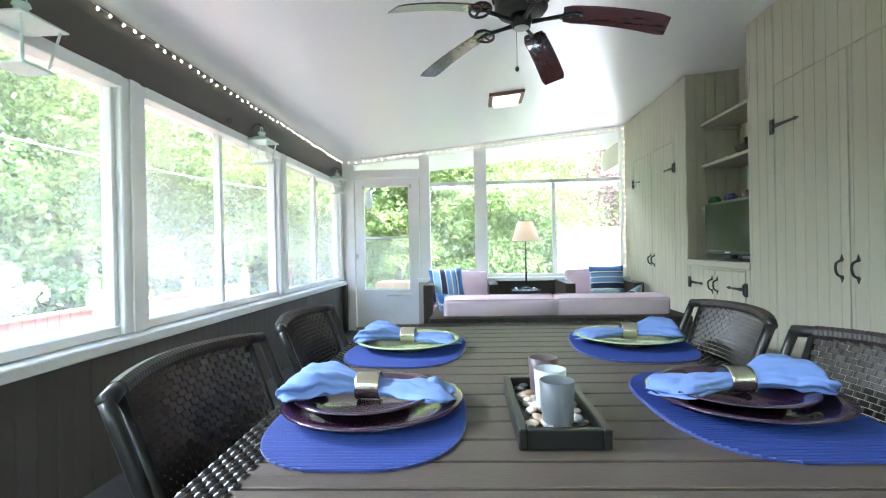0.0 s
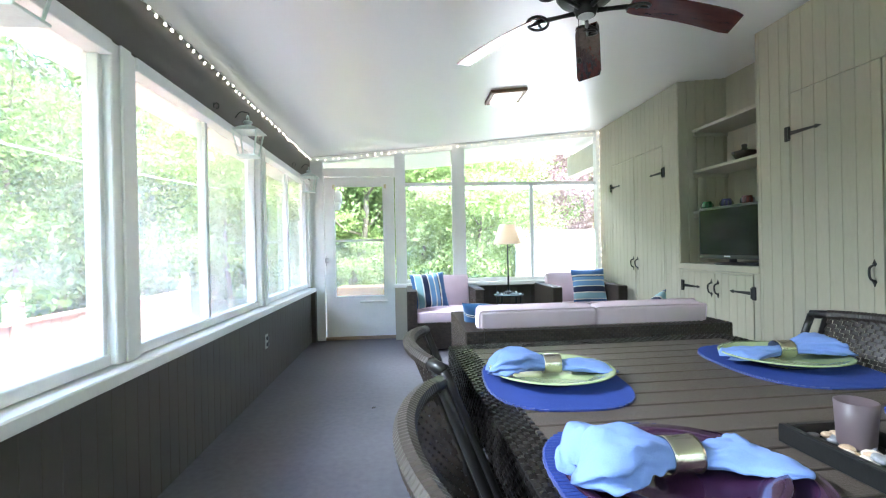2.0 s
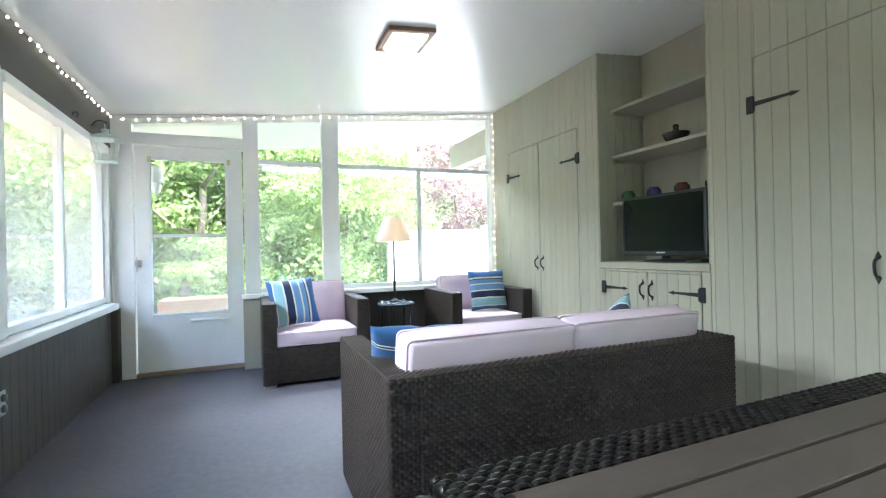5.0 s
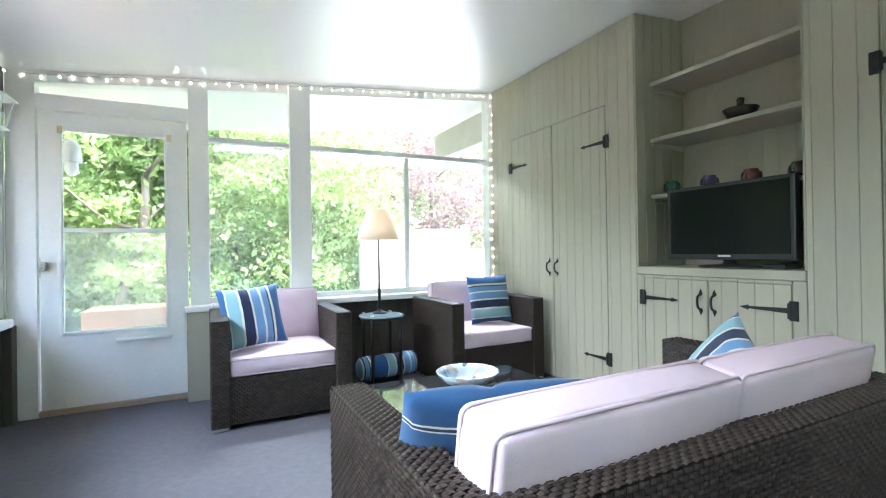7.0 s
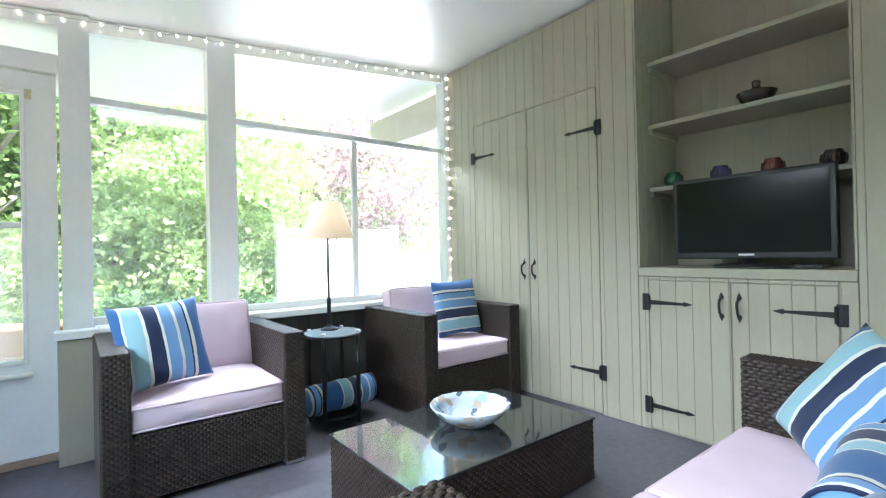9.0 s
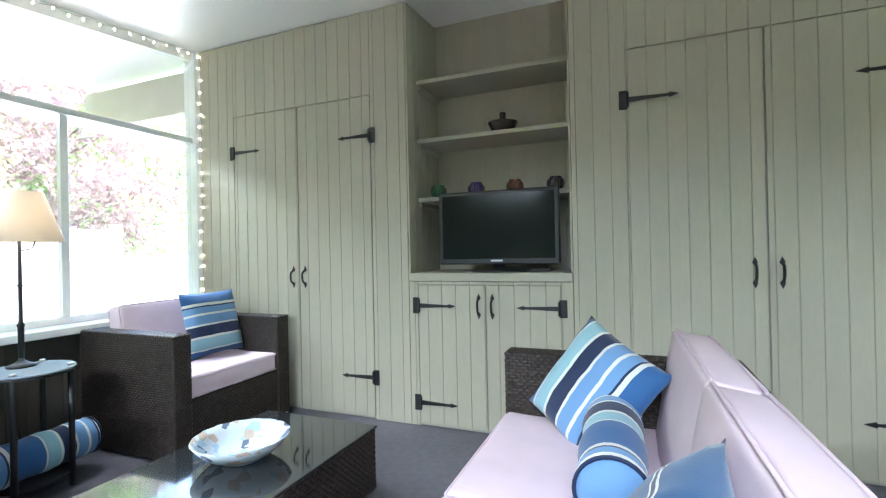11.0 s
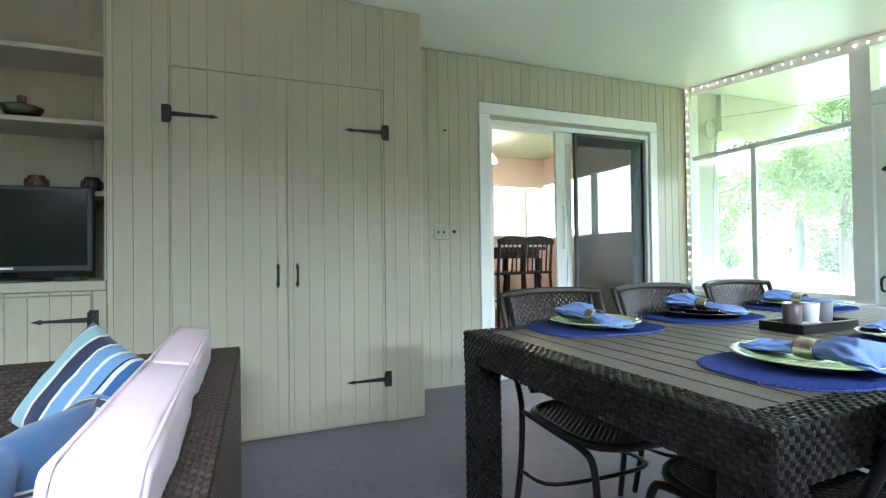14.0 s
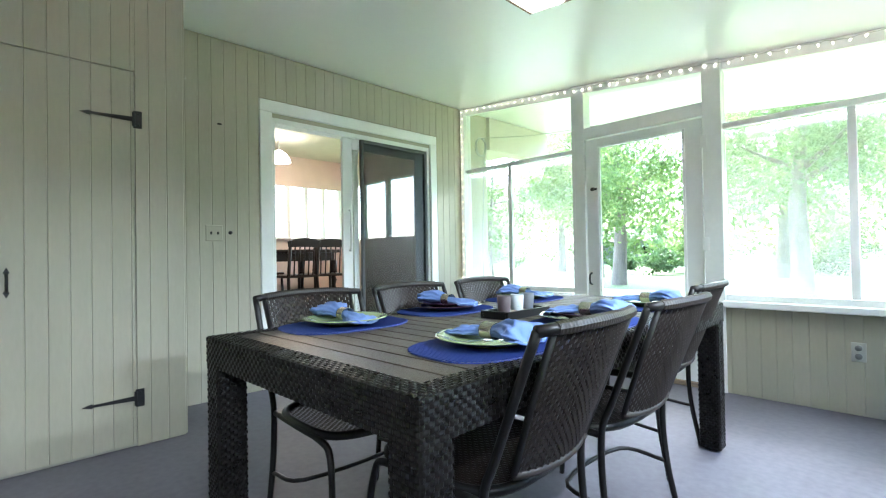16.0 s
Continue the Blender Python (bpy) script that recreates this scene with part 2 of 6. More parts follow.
def smooth_line(pts, per=6):
    """A Catmull-Rom line through the points."""
    P = [Vector(p) for p in pts]
    P = [2 * P[0] - P[1]] + P + [2 * P[-1] - P[-2]]
    out = []
    for i in range(1, len(P) - 2):
        for s in range(per):
            t = s / per
            a, b, c, d = P[i - 1:i + 3]
            out.append(0.5 * (2 * b + (c - a) * t + (2 * a - 5 * b + 4 * c - d) * t * t + (3 * b - a - 3 * c + d) * t ** 3))
    out.append(P[-2])
    return out


def prism(poly, depth, axis_m=None):
    """A flat outline (x, y) given a thickness along z."""
    bm = bmesh.new()
    lo = [bm.verts.new((x, y, 0)) for x, y in poly]
    hi = [bm.verts.new((x, y, depth)) for x, y in poly]
    bm.faces.new(lo[::-1])
    bm.faces.new(hi)
    n = len(poly)
    for i in range(n):
        bm.faces.new((lo[i], lo[(i + 1) % n], hi[(i + 1) % n], hi[i]))
    if axis_m is not None:
        bmesh.ops.transform(bm, matrix=axis_m, verts=bm.verts)
    return bm


def weave(name, faces, parent, pitch=0.026, row=0.0125, lift=0.0035, label="", material=None):
    """Flat plaited strands over rectangular faces. faces: (corner, along, up) with the outward normal along x up."""
    V, F = [], []
    for corner, along, up in faces:
        c, a, u = Vector(corner), Vector(along), Vector(up)
        la, lu = a.length, u.length
        a.normalize()
        u.normalize()
        n = a.cross(u)
        rows = max(1, round(lu / row))
        h = lu / rows
        for j in range(rows):
            off = -pitch / 2 if j % 2 else 0.0
            s = off
            while s < la - 0.002:
                s0, s1 = max(0, s + 0.0012), min(la, s + pitch - 0.0012)
                s += pitch
                if s1 - s0 < 0.004:
                    continue
                k = len(V)
                z0, z1 = j * h + 0.0006, (j + 1) * h - 0.0006
                m0, m1 = s0 + (s1 - s0) * 0.28, s1 - (s1 - s0) * 0.28
                for ss, ln in ((s0, 0.0004), (m0, lift), (m1, lift), (s1, 0.0004)):
                    for zz in (z0, z1):
                        V.append(tuple(c + a * ss + u * zz + n * ln))
                zc = (z0 + z1) / 2
                V.append(tuple(c + a * m0 + u * zc + n * lift * 1.45))
                V.append(tuple(c + a * m1 + u * zc + n * lift * 1.45))
                F += [(k, k + 2, k + 8), (k, k + 8, k + 1), (k + 1, k + 8, k + 3), (k + 2, k + 4, k + 9, k + 8), (k + 8, k + 9, k + 5, k + 3), (k + 4, k + 6, k + 9), (k + 6, k + 7, k + 9), (k + 7, k + 5, k + 9)]
    me = bpy.data.meshes.new(name)
    me.from_pydata(V, [], F)
    me.materials.append(material or M_WICKER)
    ob = new(name, me)
    ob.parent = parent
    tagged(ob, label, "", "", "stuff")
    return ob


def box_faces(a, b, skip=""):
    """The six sides of a box as weave faces, without those named in skip (x X y Y z Z)."""
    x0, y0, z0 = a
    x1, y1, z1 = b
    f = {
        "x": ((x0, y1, z0), (0, y0 - y1, 0), (0, 0, z1 - z0)),
        "X": ((x1, y0, z0), (0, y1 - y0, 0), (0, 0, z1 - z0)),
        "y": ((x0, y0, z0), (x1 - x0, 0, 0), (0, 0, z1 - z0)),
        "Y": ((x1, y1, z0), (x0 - x1, 0, 0), (0, 0, z1 - z0)),
        "Z": ((x0, y0, z1), (x1 - x0, 0, 0), (0, y1 - y0, 0)),
        "z": ((x0, y1, z0), (x1 - x0, 0, 0), (0, y0 - y1, 0)),
    }
    return [v for k, v in f.items() if k not in skip]


def ceil_z(x):
    return 2.415 + 0.0935 * x


# ---- setting: floor, ceiling, walls ----
XW, YN, XC, XE, YS = -2.12, 6.56, 1.50, 2.05, -0.70   # west wall, north wall, cabinet fronts, house wall, south wall
OVN, OVS, OVW = 1.6, 1.7, 0.75                          # how far the roof reaches out

flr = part("floor", bx((XW - 0.15, YS - 0.15, -0.12), (XE, YN + 0.15, 0), 0), M_FLOOR)
tagged(flr, "smooth dark grey painted porch floor", "floor", kind="structure")

bm = bmesh.new()
x0, x1, y0, y1 = XW - OVW, XE + 0.4, YS - OVS, YN + OVN
c = [(x, y, ceil_z(x) + dz) for dz in (0, 0.12) for x, y in ((x0, y0), (x1, y0), (x1, y1), (x0, y1))]
v = [bm.verts.new(p) for p in c]
for f in ((0, 3, 2, 1), (4, 5, 6, 7), (0, 1, 5, 4), (1, 2, 6, 5), (2, 3, 7, 6), (3, 0, 4, 7)):
    bm.faces.new([v[i] for i in f])
tagged(part("ceiling", bm, M_CEIL), "sloping glossy white porch ceiling reaching out as eaves", "ceiling", kind="structure")


def wall_piece(name, pairs, material, label, bevel=0.0):
    return tagged(part(name, boxes(*pairs, bevel=bevel), material), label, "wall", kind="structure")


def board_row(parent, plane, at, start, stop, z0, z1, out, material, pitch=0.0865, thick=0.012, phase=0.0, top=None):
    """Upright boards with eased edges side by side on a wall. plane 'x' or 'y': the wall's fixed axis."""
    a = start
    while a < stop - 0.004:
        b = min(a + pitch, stop)
        zz = top((a + b) / 2) if top else z1
        bm = bmesh.new()
        lo, hi = (at, at + out * thick) if out > 0 else (at + out * thick, at)
        if plane == "x":
            box(bm, (lo, a + 0.0004, z0), (hi, b - 0.0004, zz), 0.0024)
        else:
            box(bm, (a + 0.0004, lo, z0), (b - 0.0004, hi, zz), 0.0024)
        part("board", bm, material, parent)
        a = b


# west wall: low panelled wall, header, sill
# backlit, so its shade is painted in with the darkened greige
ww = wall_piece("wall_west", [((XW - 0.12, YS, 0), (XW - 0.012, YN, 0.60)), ((XW - 0.12, YS, 1.93), (XW - 0.012, YN, ceil_z(XW - 0.12) - 0.003))], M_GREIGE_SHADED, "low wall and header of the porch, greige darkened for backlight")
board_row(ww, "x", XW - 0.012, YS, YN - 0.02, 0.0, 0.60, 1, M_GREIGE_SHADED)
part("header_board", bx((XW - 0.011, YS + 0.01, 1.935), (XW + 0.002, YN - 0.01, ceil_z(XW) - 0.004), 0.003), M_GREIGE_SHADED, ww, "flat header board, greige darkened for backlight")

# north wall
# same darkened greige: the shade under the windows is in the colour
wn = wall_piece("wall_north", [((-1.10, YN + 0.012, 0), (XC, YN + 0.12, 0.62))], M_GREIGE_SHADED, "low panelled wall under the end windows, greige darkened for backlight")
board_row(wn, "y", YN + 0.012, -1.08, XC - 0.01, 0.0, 0.62, -1, M_GREIGE_SHADED)
# east: behind the cabinets, and the house wall with the sliding door
wall_piece("wall_east", [((XC + 0.56, 2.22, 0), (XC + 0.66, YN, 2.56))], M_GREIGE, "plain wall behind the built-in cupboards")
SY0, SY1, SZ0, SZ1 = -0.235, 1.44, 0.22, 2.11
we = wall_piece("wall_house", [((XE, SY1, 0), (XE + 0.14, 2.35, 2.60)), ((XE, -1.15, -0.4), (XE + 0.14, SY0, 2.60)), ((XE, SY0, SZ1), (XE + 0.14, SY1, 2.60)), ((XE, SY0, 0), (XE + 0.14, SY1, SZ0))], M_GREIGE, "greige panelled house wall with a sliding door")
board_row(we, "x", XE, 1.54, 2.26, 0, 2.6, -1, M_GREIGE, top=lambda a: ceil_z(XE) - 0.006)
board_row(we, "x", XE, -0.325, 1.54, 2.24, 2.6, -1, M_GREIGE, top=lambda a: ceil_z(XE) - 0.006)
board_row(we, "x", XE, YS + 0.02, -0.325, 0, 2.6, -1, M_GREIGE, top=lambda a: ceil_z(XE) - 0.006)
# south wall
ws = wall_piece("wall_south", [((XW, YS - 0.12, 0), (-0.51, YS - 0.012, 0.60)), ((0.66, YS - 0.12, 0), (XE, YS - 0.012, 0.60))], M_GREIGE, "low greige panelled wall under the porch windows")
board_row(ws, "y", YS - 0.012, XW + 0.02, -0.51, 0, 0.60, 1, M_GREIGE)
board_row(ws, "y", YS - 0.012, 0.66, XE - 0.02, 0, 0.60, 1, M_GREIGE)


# ---- windows ----
def pane(name, a, b, parent, material):
    ob = part(name, bx(a, b, 0), material, parent)
    ob.visible_shadow = False
    return ob


def west_window(y0, y1, mid, name, haze):
    """A wide window in the west wall between two posts with one slim upright bar."""
    w = thing(name, "wide white-framed porch window with dusty glass", "window", kind="structure")
    z0, z1 = 0.66, 1.93
    xa, xb = XW - 0.09, XW - 0.03
    part("head", bx((xa - 0.02, y0, z1 - 0.06), (XW + 0.012, y1, z1), 0.004), M_WHITE, w)
    part("bottom_rail", bx((xa, y0, z0), (XW - 0.02, y1, z0 + 0.045), 0.004), M_WHITE, w)
    part("stile", bx((xa, y0, z0 + 0.045), (xb, y0 + 0.025, z1 - 0.06), 0.003), M_WHITE, w)
    part("stile", bx((xa, y1 - 0.025, z0 + 0.045), (xb, y1, z1 - 0.06), 0.003), M_WHITE, w)
    if mid:
        part("mullion", bx((xa, mid - 0.018, z0 + 0.045), (xb - 0.01, mid + 0.018, z1 - 0.06), 0.003), M_WHITE, w)
    pane("pane", (xa + 0.028, y0 + 0.025, z0 + 0.045), (xa + 0.032, (mid or y1) - 0.018, z1 - 0.06), w, haze)
    if mid:
        pane("pane", (xa + 0.018, mid + 0.018, z0 + 0.045), (xa + 0.022, y1 - 0.025, z1 - 0.06), w, haze)


WPOST = [(-0.70, -0.52), (0.88, 1.05), (2.71, 2.88), (4.56, 4.73), (6.44, 6.545)]
for i, (a, b) in enumerate(WPOST):
    p = part("trim_post", bx((XW - 0.11, a, 0.66), (XW + 0.004, b, 1.93), 0.005), M_WHITE)
    tagged(p, "white painted post between porch windows", "post", kind="structure")
    q = part("trim_stop", bx((XW + 0.0045, a + 0.05, 0.66), (XW + 0.016, b - 0.05, 1.93), 0.003), M_WHITE)
    tagged(q, "narrow white cover strip on the window post", "trim", kind="structure")
for i in range(4):
    west_window(WPOST[i][1], WPOST[i + 1][0], [0.2, 1.95, 3.69, 5.62][i], "window_%d" % (i + 1), M_HAZY if i < 2 else M_MILKY)
sl = part("window_sill", bx((XW - 0.12, YS + 0.02, 0.605), (XW + 0.065, YN - 0.11, 0.655), 0.006), M_WHITE)
tagged(sl, "long white painted window sill above the low wall", "sill", kind="structure")
# coloured like the backlit low wall, shade included
p = part("corner_board", bx((XW + 0.001, YN - 0.10, 0), (XW + 0.05, YN - 0.008, 0.604), 0.003), M_GREIGE_SHADED)
tagged(p, "board closing the end of the low wall, greige darkened for backlight", "trim", kind="structure")


def sloped(bm, xa, xb, ya, yb, z0, drop):
    """A block whose top follows the ceiling's slope."""
    vs = [bm.verts.new(p) for p in ((xa, ya, z0), (xb, ya, z0), (xb, yb, z0), (xa, yb, z0))]
    vt = [bm.verts.new((x, y, ceil_z(x) - drop)) for x, y in ((xa, ya), (xb, ya), (xb, yb), (xa, yb))]
    bm.faces.new(vs[::-1])
    bm.faces.new(vt)
    for i in range(4):
        j = (i + 1) % 4
        bm.faces.new((vs[i], vs[j], vt[j], vt[i]))
    return bm


def slope_bar(bm, xa, xb, ya, yb, d0, d1):
    """A bar that hangs d0 to d1 under the sloping ceiling."""
    vs = [bm.verts.new((x, y, ceil_z(x) - d1)) for x, y in ((xa, ya), (xb, ya), (xb, yb), (xa, yb))]
    vt = [bm.verts.new((x, y, ceil_z(x) - d0)) for x, y in ((xa, ya), (xb, ya), (xb, yb), (xa, yb))]
    bm.faces.new(vs[::-1])
    bm.faces.new(vt)
    for i in range(4):
        j = (i + 1) % 4
        bm.faces.new((vs[i], vs[j], vt[j], vt[i]))
    return bm


def end_wall(yin, side, posts, spans, sill, name0, hz):
    """Posts, sill, top plate and windows of a gable end. side +1: outside lies towards +y."""
    def yy(a, b):
        return (yin + side * a, yin + side * b) if side > 0 else (yin + side * b, yin + side * a)
    for xa, xb, z0 in posts:
        ya, yb = yy(-0.012, 0.10)
        tagged(part("trim_post", sloped(bmesh.new(), xa, xb, ya, yb, z0, 0.004), M_WHITE), "white painted post of the porch end wall", "post", kind="structure")
    for n, (xa, xb, mull, transom, zb) in enumerate(spans):
        w = thing("window_%d" % (name0 + n), "tall white-framed porch window with a high transom bar", "window", kind="structure")
        ya, yb = yy(0.02, 0.075)
        ga, gb = yy(0.045, 0.049)
        part("head", slope_bar(bmesh.new(), xa, xb, ya, yb, 0.003, 0.075), M_WHITE, w)
        part("bottom_rail", bx((xa, ya, zb), (xb, yb, zb + 0.04), 0.003), M_WHITE, w)
        part("transom", bx((xa, ya, transom - 0.02), (xb, yb, transom + 0.02), 0.003), M_WHITE, w)
        edges = [xa] + ([mull] if mull else []) + [xb]
        if mull:
            part("mullion", bx((mull - 0.022, ya + 0.01, zb + 0.04), (mull + 0.022, yb - 0.01, transom - 0.02), 0.003), M_WHITE, w)
        for a, b in zip(edges, edges[1:]):
            pane("pane", (a, ga, zb + 0.04), (b, gb, transom - 0.02), w, hz)
        top = bmesh.new()
        vs = [top.verts.new(p) for p in ((xa, ga, transom + 0.02), (xb, ga, transom + 0.02), (xb, ga, ceil_z(xb) - 0.075), (xa, ga, ceil_z(xa) - 0.075))]
        top.faces.new(vs)
        bmesh.ops.solidify(top, geom=top.faces[:], thickness=0.004)
        o = part("upper_pane", top, hz, w)
        o.visible_shadow = False
    for xa, xb in sill:
        ya, yb = yy(-0.05, 0.11)
        tagged(part("window_sill", bx((xa, ya, 0.605 if side < 0 else 0.625), (xb, yb, 0.65 if side < 0 else 0.67), 0.006), M_WHITE), "white painted sill under the porch windows", "sill", kind="structure")


end_wall(YN, 1, [(XW + 0.004, -1.968, 0.0), (-1.105, -0.975, 0.0), (-0.40, -0.24, 0.67), (1.445, 1.495, 0.67)],
         [(-0.975, -0.40, None, 1.885, 0.67), (-0.24, 1.445, 0.608, 1.885, 0.67)], [(-0.975, 1.495)], 5, M_CLEARISH)
end_wall(YS, -1, [(1.98, 2.03, 0.65), (0.55, 0.67, 0.0), (-0.51, -0.39, 0.0), (XW + 0.004, XW + 0.09, 0.65)],
         [(0.67, 1.98, 1.40, 1.905, 0.65), (XW + 0.09, -0.51, -1.205, 1.89, 0.65)], [(0.67, 2.02), (XW + 0.07, -0.50)], 7, M_FILM)


def porch_door(name, xa, xb, y, side, gl, zb, bar, label):
    """A white glazed door with its frame head and the small light over it."""
    d = thing(name, label, "door", kind="structure")
    top = 1.985
    y0, y1 = (y, y + 0.045) if side > 0 else (y - 0.045, y)
    gx0, gx1, gz0, gz1 = gl
    part("leaf", boxes(((xa + 0.012, y0, zb), (gx0, y1, top - 0.012)), ((gx1, y0, zb), (xb - 0.012, y1, top - 0.012)), ((gx0, y0, zb), (gx1, y1, gz0)), ((gx0, y0, gz1), (gx1, y1, top - 0.012)), bevel=0.0), M_WHITE, d)
    yi0, yi1 = (y0 - 0.008, y0 + 0.02) if side > 0 else (y1 - 0.02, y1 + 0.008)
    part("glazing_bead", boxes(((gx0 - 0.02, yi0, gz0 - 0.02), (gx0, yi1, gz1 + 0.02)), ((gx1, yi0, gz0 - 0.02), (gx1 + 0.02, yi1, gz1 + 0.02)), ((gx0, yi0, gz0 - 0.02), (gx1, yi1, gz0)), ((gx0, yi0, gz1), (gx1, yi1, gz1 + 0.02)), bevel=0.003), M_WHITE, d)
    ym = (y0 + y1) / 2
    if bar:
        part("glazing_bar", bx((gx0, ym - 0.014, bar - 0.014), (gx1, ym + 0.012, bar + 0.014), 0.003), M_WHITE, d)
        pane("pane", (gx0, ym - 0.003, gz0), (gx1, ym + 0.001, bar - 0.014), d, M_MILKY)
        pane("pane", (gx0, ym + 0.004, bar + 0.014), (gx1, ym + 0.008, gz1), d, M_PANE)
    else:
        pane("pane", (gx0, ym - 0.002, gz0), (gx1, ym + 0.002, gz1), d, M_PANE)
    ya, yb = (y - 0.012, y + 0.10) if side > 0 else (y - 0.10, y + 0.012)
    part("frame_head", bx((xa, ya, top), (xb, yb, top + 0.10), 0.004), M_WHITE, d)
    part("frame_top", slope_bar(bmesh.new(), xa, xb, ya, yb, 0.004, 0.075), M_WHITE, d)
    t = bmesh.new()
    vs = [t.verts.new(p) for p in ((xa, ym + 0.01 * side, top + 0.10), (xb, ym + 0.01 * side, top + 0.10), (xb, ym + 0.01 * side, ceil_z(xb) - 0.075), (xa, ym + 0.01 * side, ceil_z(xa) - 0.075))]
    t.faces.new(vs)
    bmesh.ops.solidify(t, geom=t.faces[:], thickness=0.004)
    part("over_light", t, M_PANE, d).visible_shadow = False
    part("threshold", bx((xa, ya, 0.0), (xb, yb, zb - 0.004), 0.004), M_THRESH, d, "worn bare wood threshold")
    return d


M_THRESH = mat("worn_wood", (0.36, 0.27, 0.19), 0.7, var=0.3, scale=8, fine=120, stretch=(1, 10, 10))
dn = porch_door("door_1", -1.968, -1.105, YN, 1, (-1.838, -1.258, 0.53, 1.862), 0.04, 1.205, "white storm door with a split glass panel, closed")
part("door_latch", boxes(((-1.955, YN - 0.05, 0.94), (-1.915, YN - 0.001, 1.0)), ((-1.945, YN - 0.085, 0.955), (-1.925, YN - 0.05, 0.985)), ((-1.94, YN - 0.09, 0.90), (-1.93, YN - 0.08, 1.03)), bevel=0.006), mat("steel", (0.6, 0.6, 0.6), 0.3, 1.0, bump=0.05), dn, "small metal door latch")
M_AGED = mat("yellowed_paint", (0.62, 0.56, 0.36), 0.5, var=0.25, scale=60)
for _x, _s in ((-1.83, -1), (-1.24, 1)):
    part("worn_corner", boxes(((min(_x, _x + _s * 0.028), YN - 0.0115, 1.835), (max(_x, _x + _s * 0.028), YN - 0.0085, 1.885)), bevel=0), M_AGED, dn, "yellowed worn frame corner")
part("closer_cylinder", tube([(-1.55, YN - 0.03, 0.46), (-1.22, YN - 0.05, 0.465)], 0.013), M_WHITE, dn, "white tubular door closer", smooth=True)
ds = porch_door("door_2", -0.39, 0.55, YS, -1, (-0.245, 0.427, 0.55, 1.90), 0.04, None, "white glazed porch door with black hardware, closed")
part("door_handle", tube(smooth_line([(0.50, YS + 0.01, 0.83), (0.50, YS + 0.045, 0.81), (0.50, YS + 0.045, 0.75), (0.50, YS + 0.01, 0.73)], 4), 0.008), M_BLACK, ds, "black door pull", smooth=True)
part("door_bolt", boxes(((0.44, YS + 0.001, 1.535), (0.50, YS + 0.015, 1.555)), ((0.46, YS + 0.015, 1.53), (0.485, YS + 0.03, 1.56)), bevel=0.003), M_BLACK, ds, "black slide bolt")
for z in (0.3, 1.05, 1.8):
    part("hinge", boxes(((-0.42, YS + 0.001, z - 0.05), (-0.375, YS + 0.014, z + 0.05)), bevel=0.004), M_WHITE, ds)

# ---- built-in cupboards on the east side ----
def hinge(parent, y, z, way, length=0.235):
    """A black strap hinge: plate on the frame, tapered strap with an arrow tip towards way (+1: +y)."""
    s = way
    pts = [(0.0, -0.013), (0.0, 0.013), (length * 0.8, 0.006), (length * 0.82, 0.013), (length, 0.0), (length * 0.82, -0.013), (length * 0.8, -0.006)]
    poly = [(s * (0.018 + a), b) for a, b in pts]
    if s > 0:
        poly = poly[::-1]
    bm = prism(poly, 0.005, Matrix(((0, 0, -1, XC - 0.0155), (1, 0, 0, y), (0, 1, 0, z), (0, 0, 0, 1))))
    bmesh.ops.recalc_face_normals(bm, faces=bm.faces)
    box(bm, (XC - 0.021, y - 0.02, z - 0.047), (XC - 0.0125, y + 0.02, z + 0.047), 0.002)
    bmesh.ops.create_cone(bm, cap_ends=True, segments=8, radius1=0.008, radius2=0.008, depth=0.075, matrix=Matrix.Translation((XC - 0.020, y + s * 0.019, z)))
    for dy, dz in ((-0.004, 0.03), (-0.004, -0.03)):
        bmesh.ops.create_uvsphere(bm, u_segments=6, v_segments=4, radius=0.005, matrix=Matrix.Translation((XC - 0.021, y + s * dy, z + dz)))
    return part("strap_hinge", bm, M_BLACK, parent, "black iron strap hinge with arrow tip")


def pull(parent, y, z, h=0.125):
    """A black cast pull with spade ends."""
    bm = tube(smooth_line([(XC - 0.016, y, z - h * 0.36), (XC - 0.042, y, z - h * 0.2), (XC - 0.045, y, z + h * 0.2), (XC - 0.016, y, z + h * 0.36)], 4), 0.0065, 7)
    for s in (-1, 1):
        e = [(-0.012, 0.0), (-0.006, 0.012), (0.0, 0.026), (0.006, 0.012), (0.012, 0.0), (0.005, -0.012), (-0.005, -0.012)]
        p = prism([(a, s * b) for a, b in (e if s > 0 else e[::-1])], 0.004, Matrix(((0, 0, -1, XC - 0.013), (-1, 0, 0, y), (0, 1, 0, z + s * h * 0.38), (0, 0, 0, 1))))
        bmesh.ops.recalc_face_normals(p, faces=p.faces)
        me = bpy.data.meshes.new("tmp")
        p.to_mesh(me)
        p.free()
        bm.from_mesh(me)
        bpy.data.meshes.remove(me)
    return part("pull_handle", bm, M_BLACK, parent, "black iron spade-ended pull")


PITCH = 0.0865


def cut_boards(parent, y0, y1, z0, z1, top=None, proud=0.0):
    """Boards on one common grid, cut to the rectangle given."""
    k = math.floor((y0 - 2.22) / PITCH + 1e-6)
    a = 2.22 + k * PITCH
    while a < y1 - 0.003:
        s, e = max(a, y0), min(a + PITCH, y1)
        a += PITCH
        if e - s < 0.006:
            continue
        bm = bmesh.new()
        box(bm, (XC - 0.012 - proud, s + 0.0004, z0), (XC, e - 0.0004, top((s + e) / 2) if top else z1), 0.0024)
        part("board", bm, M_GREIGE, parent)


CTOP = ceil_z(XC) - 0.006


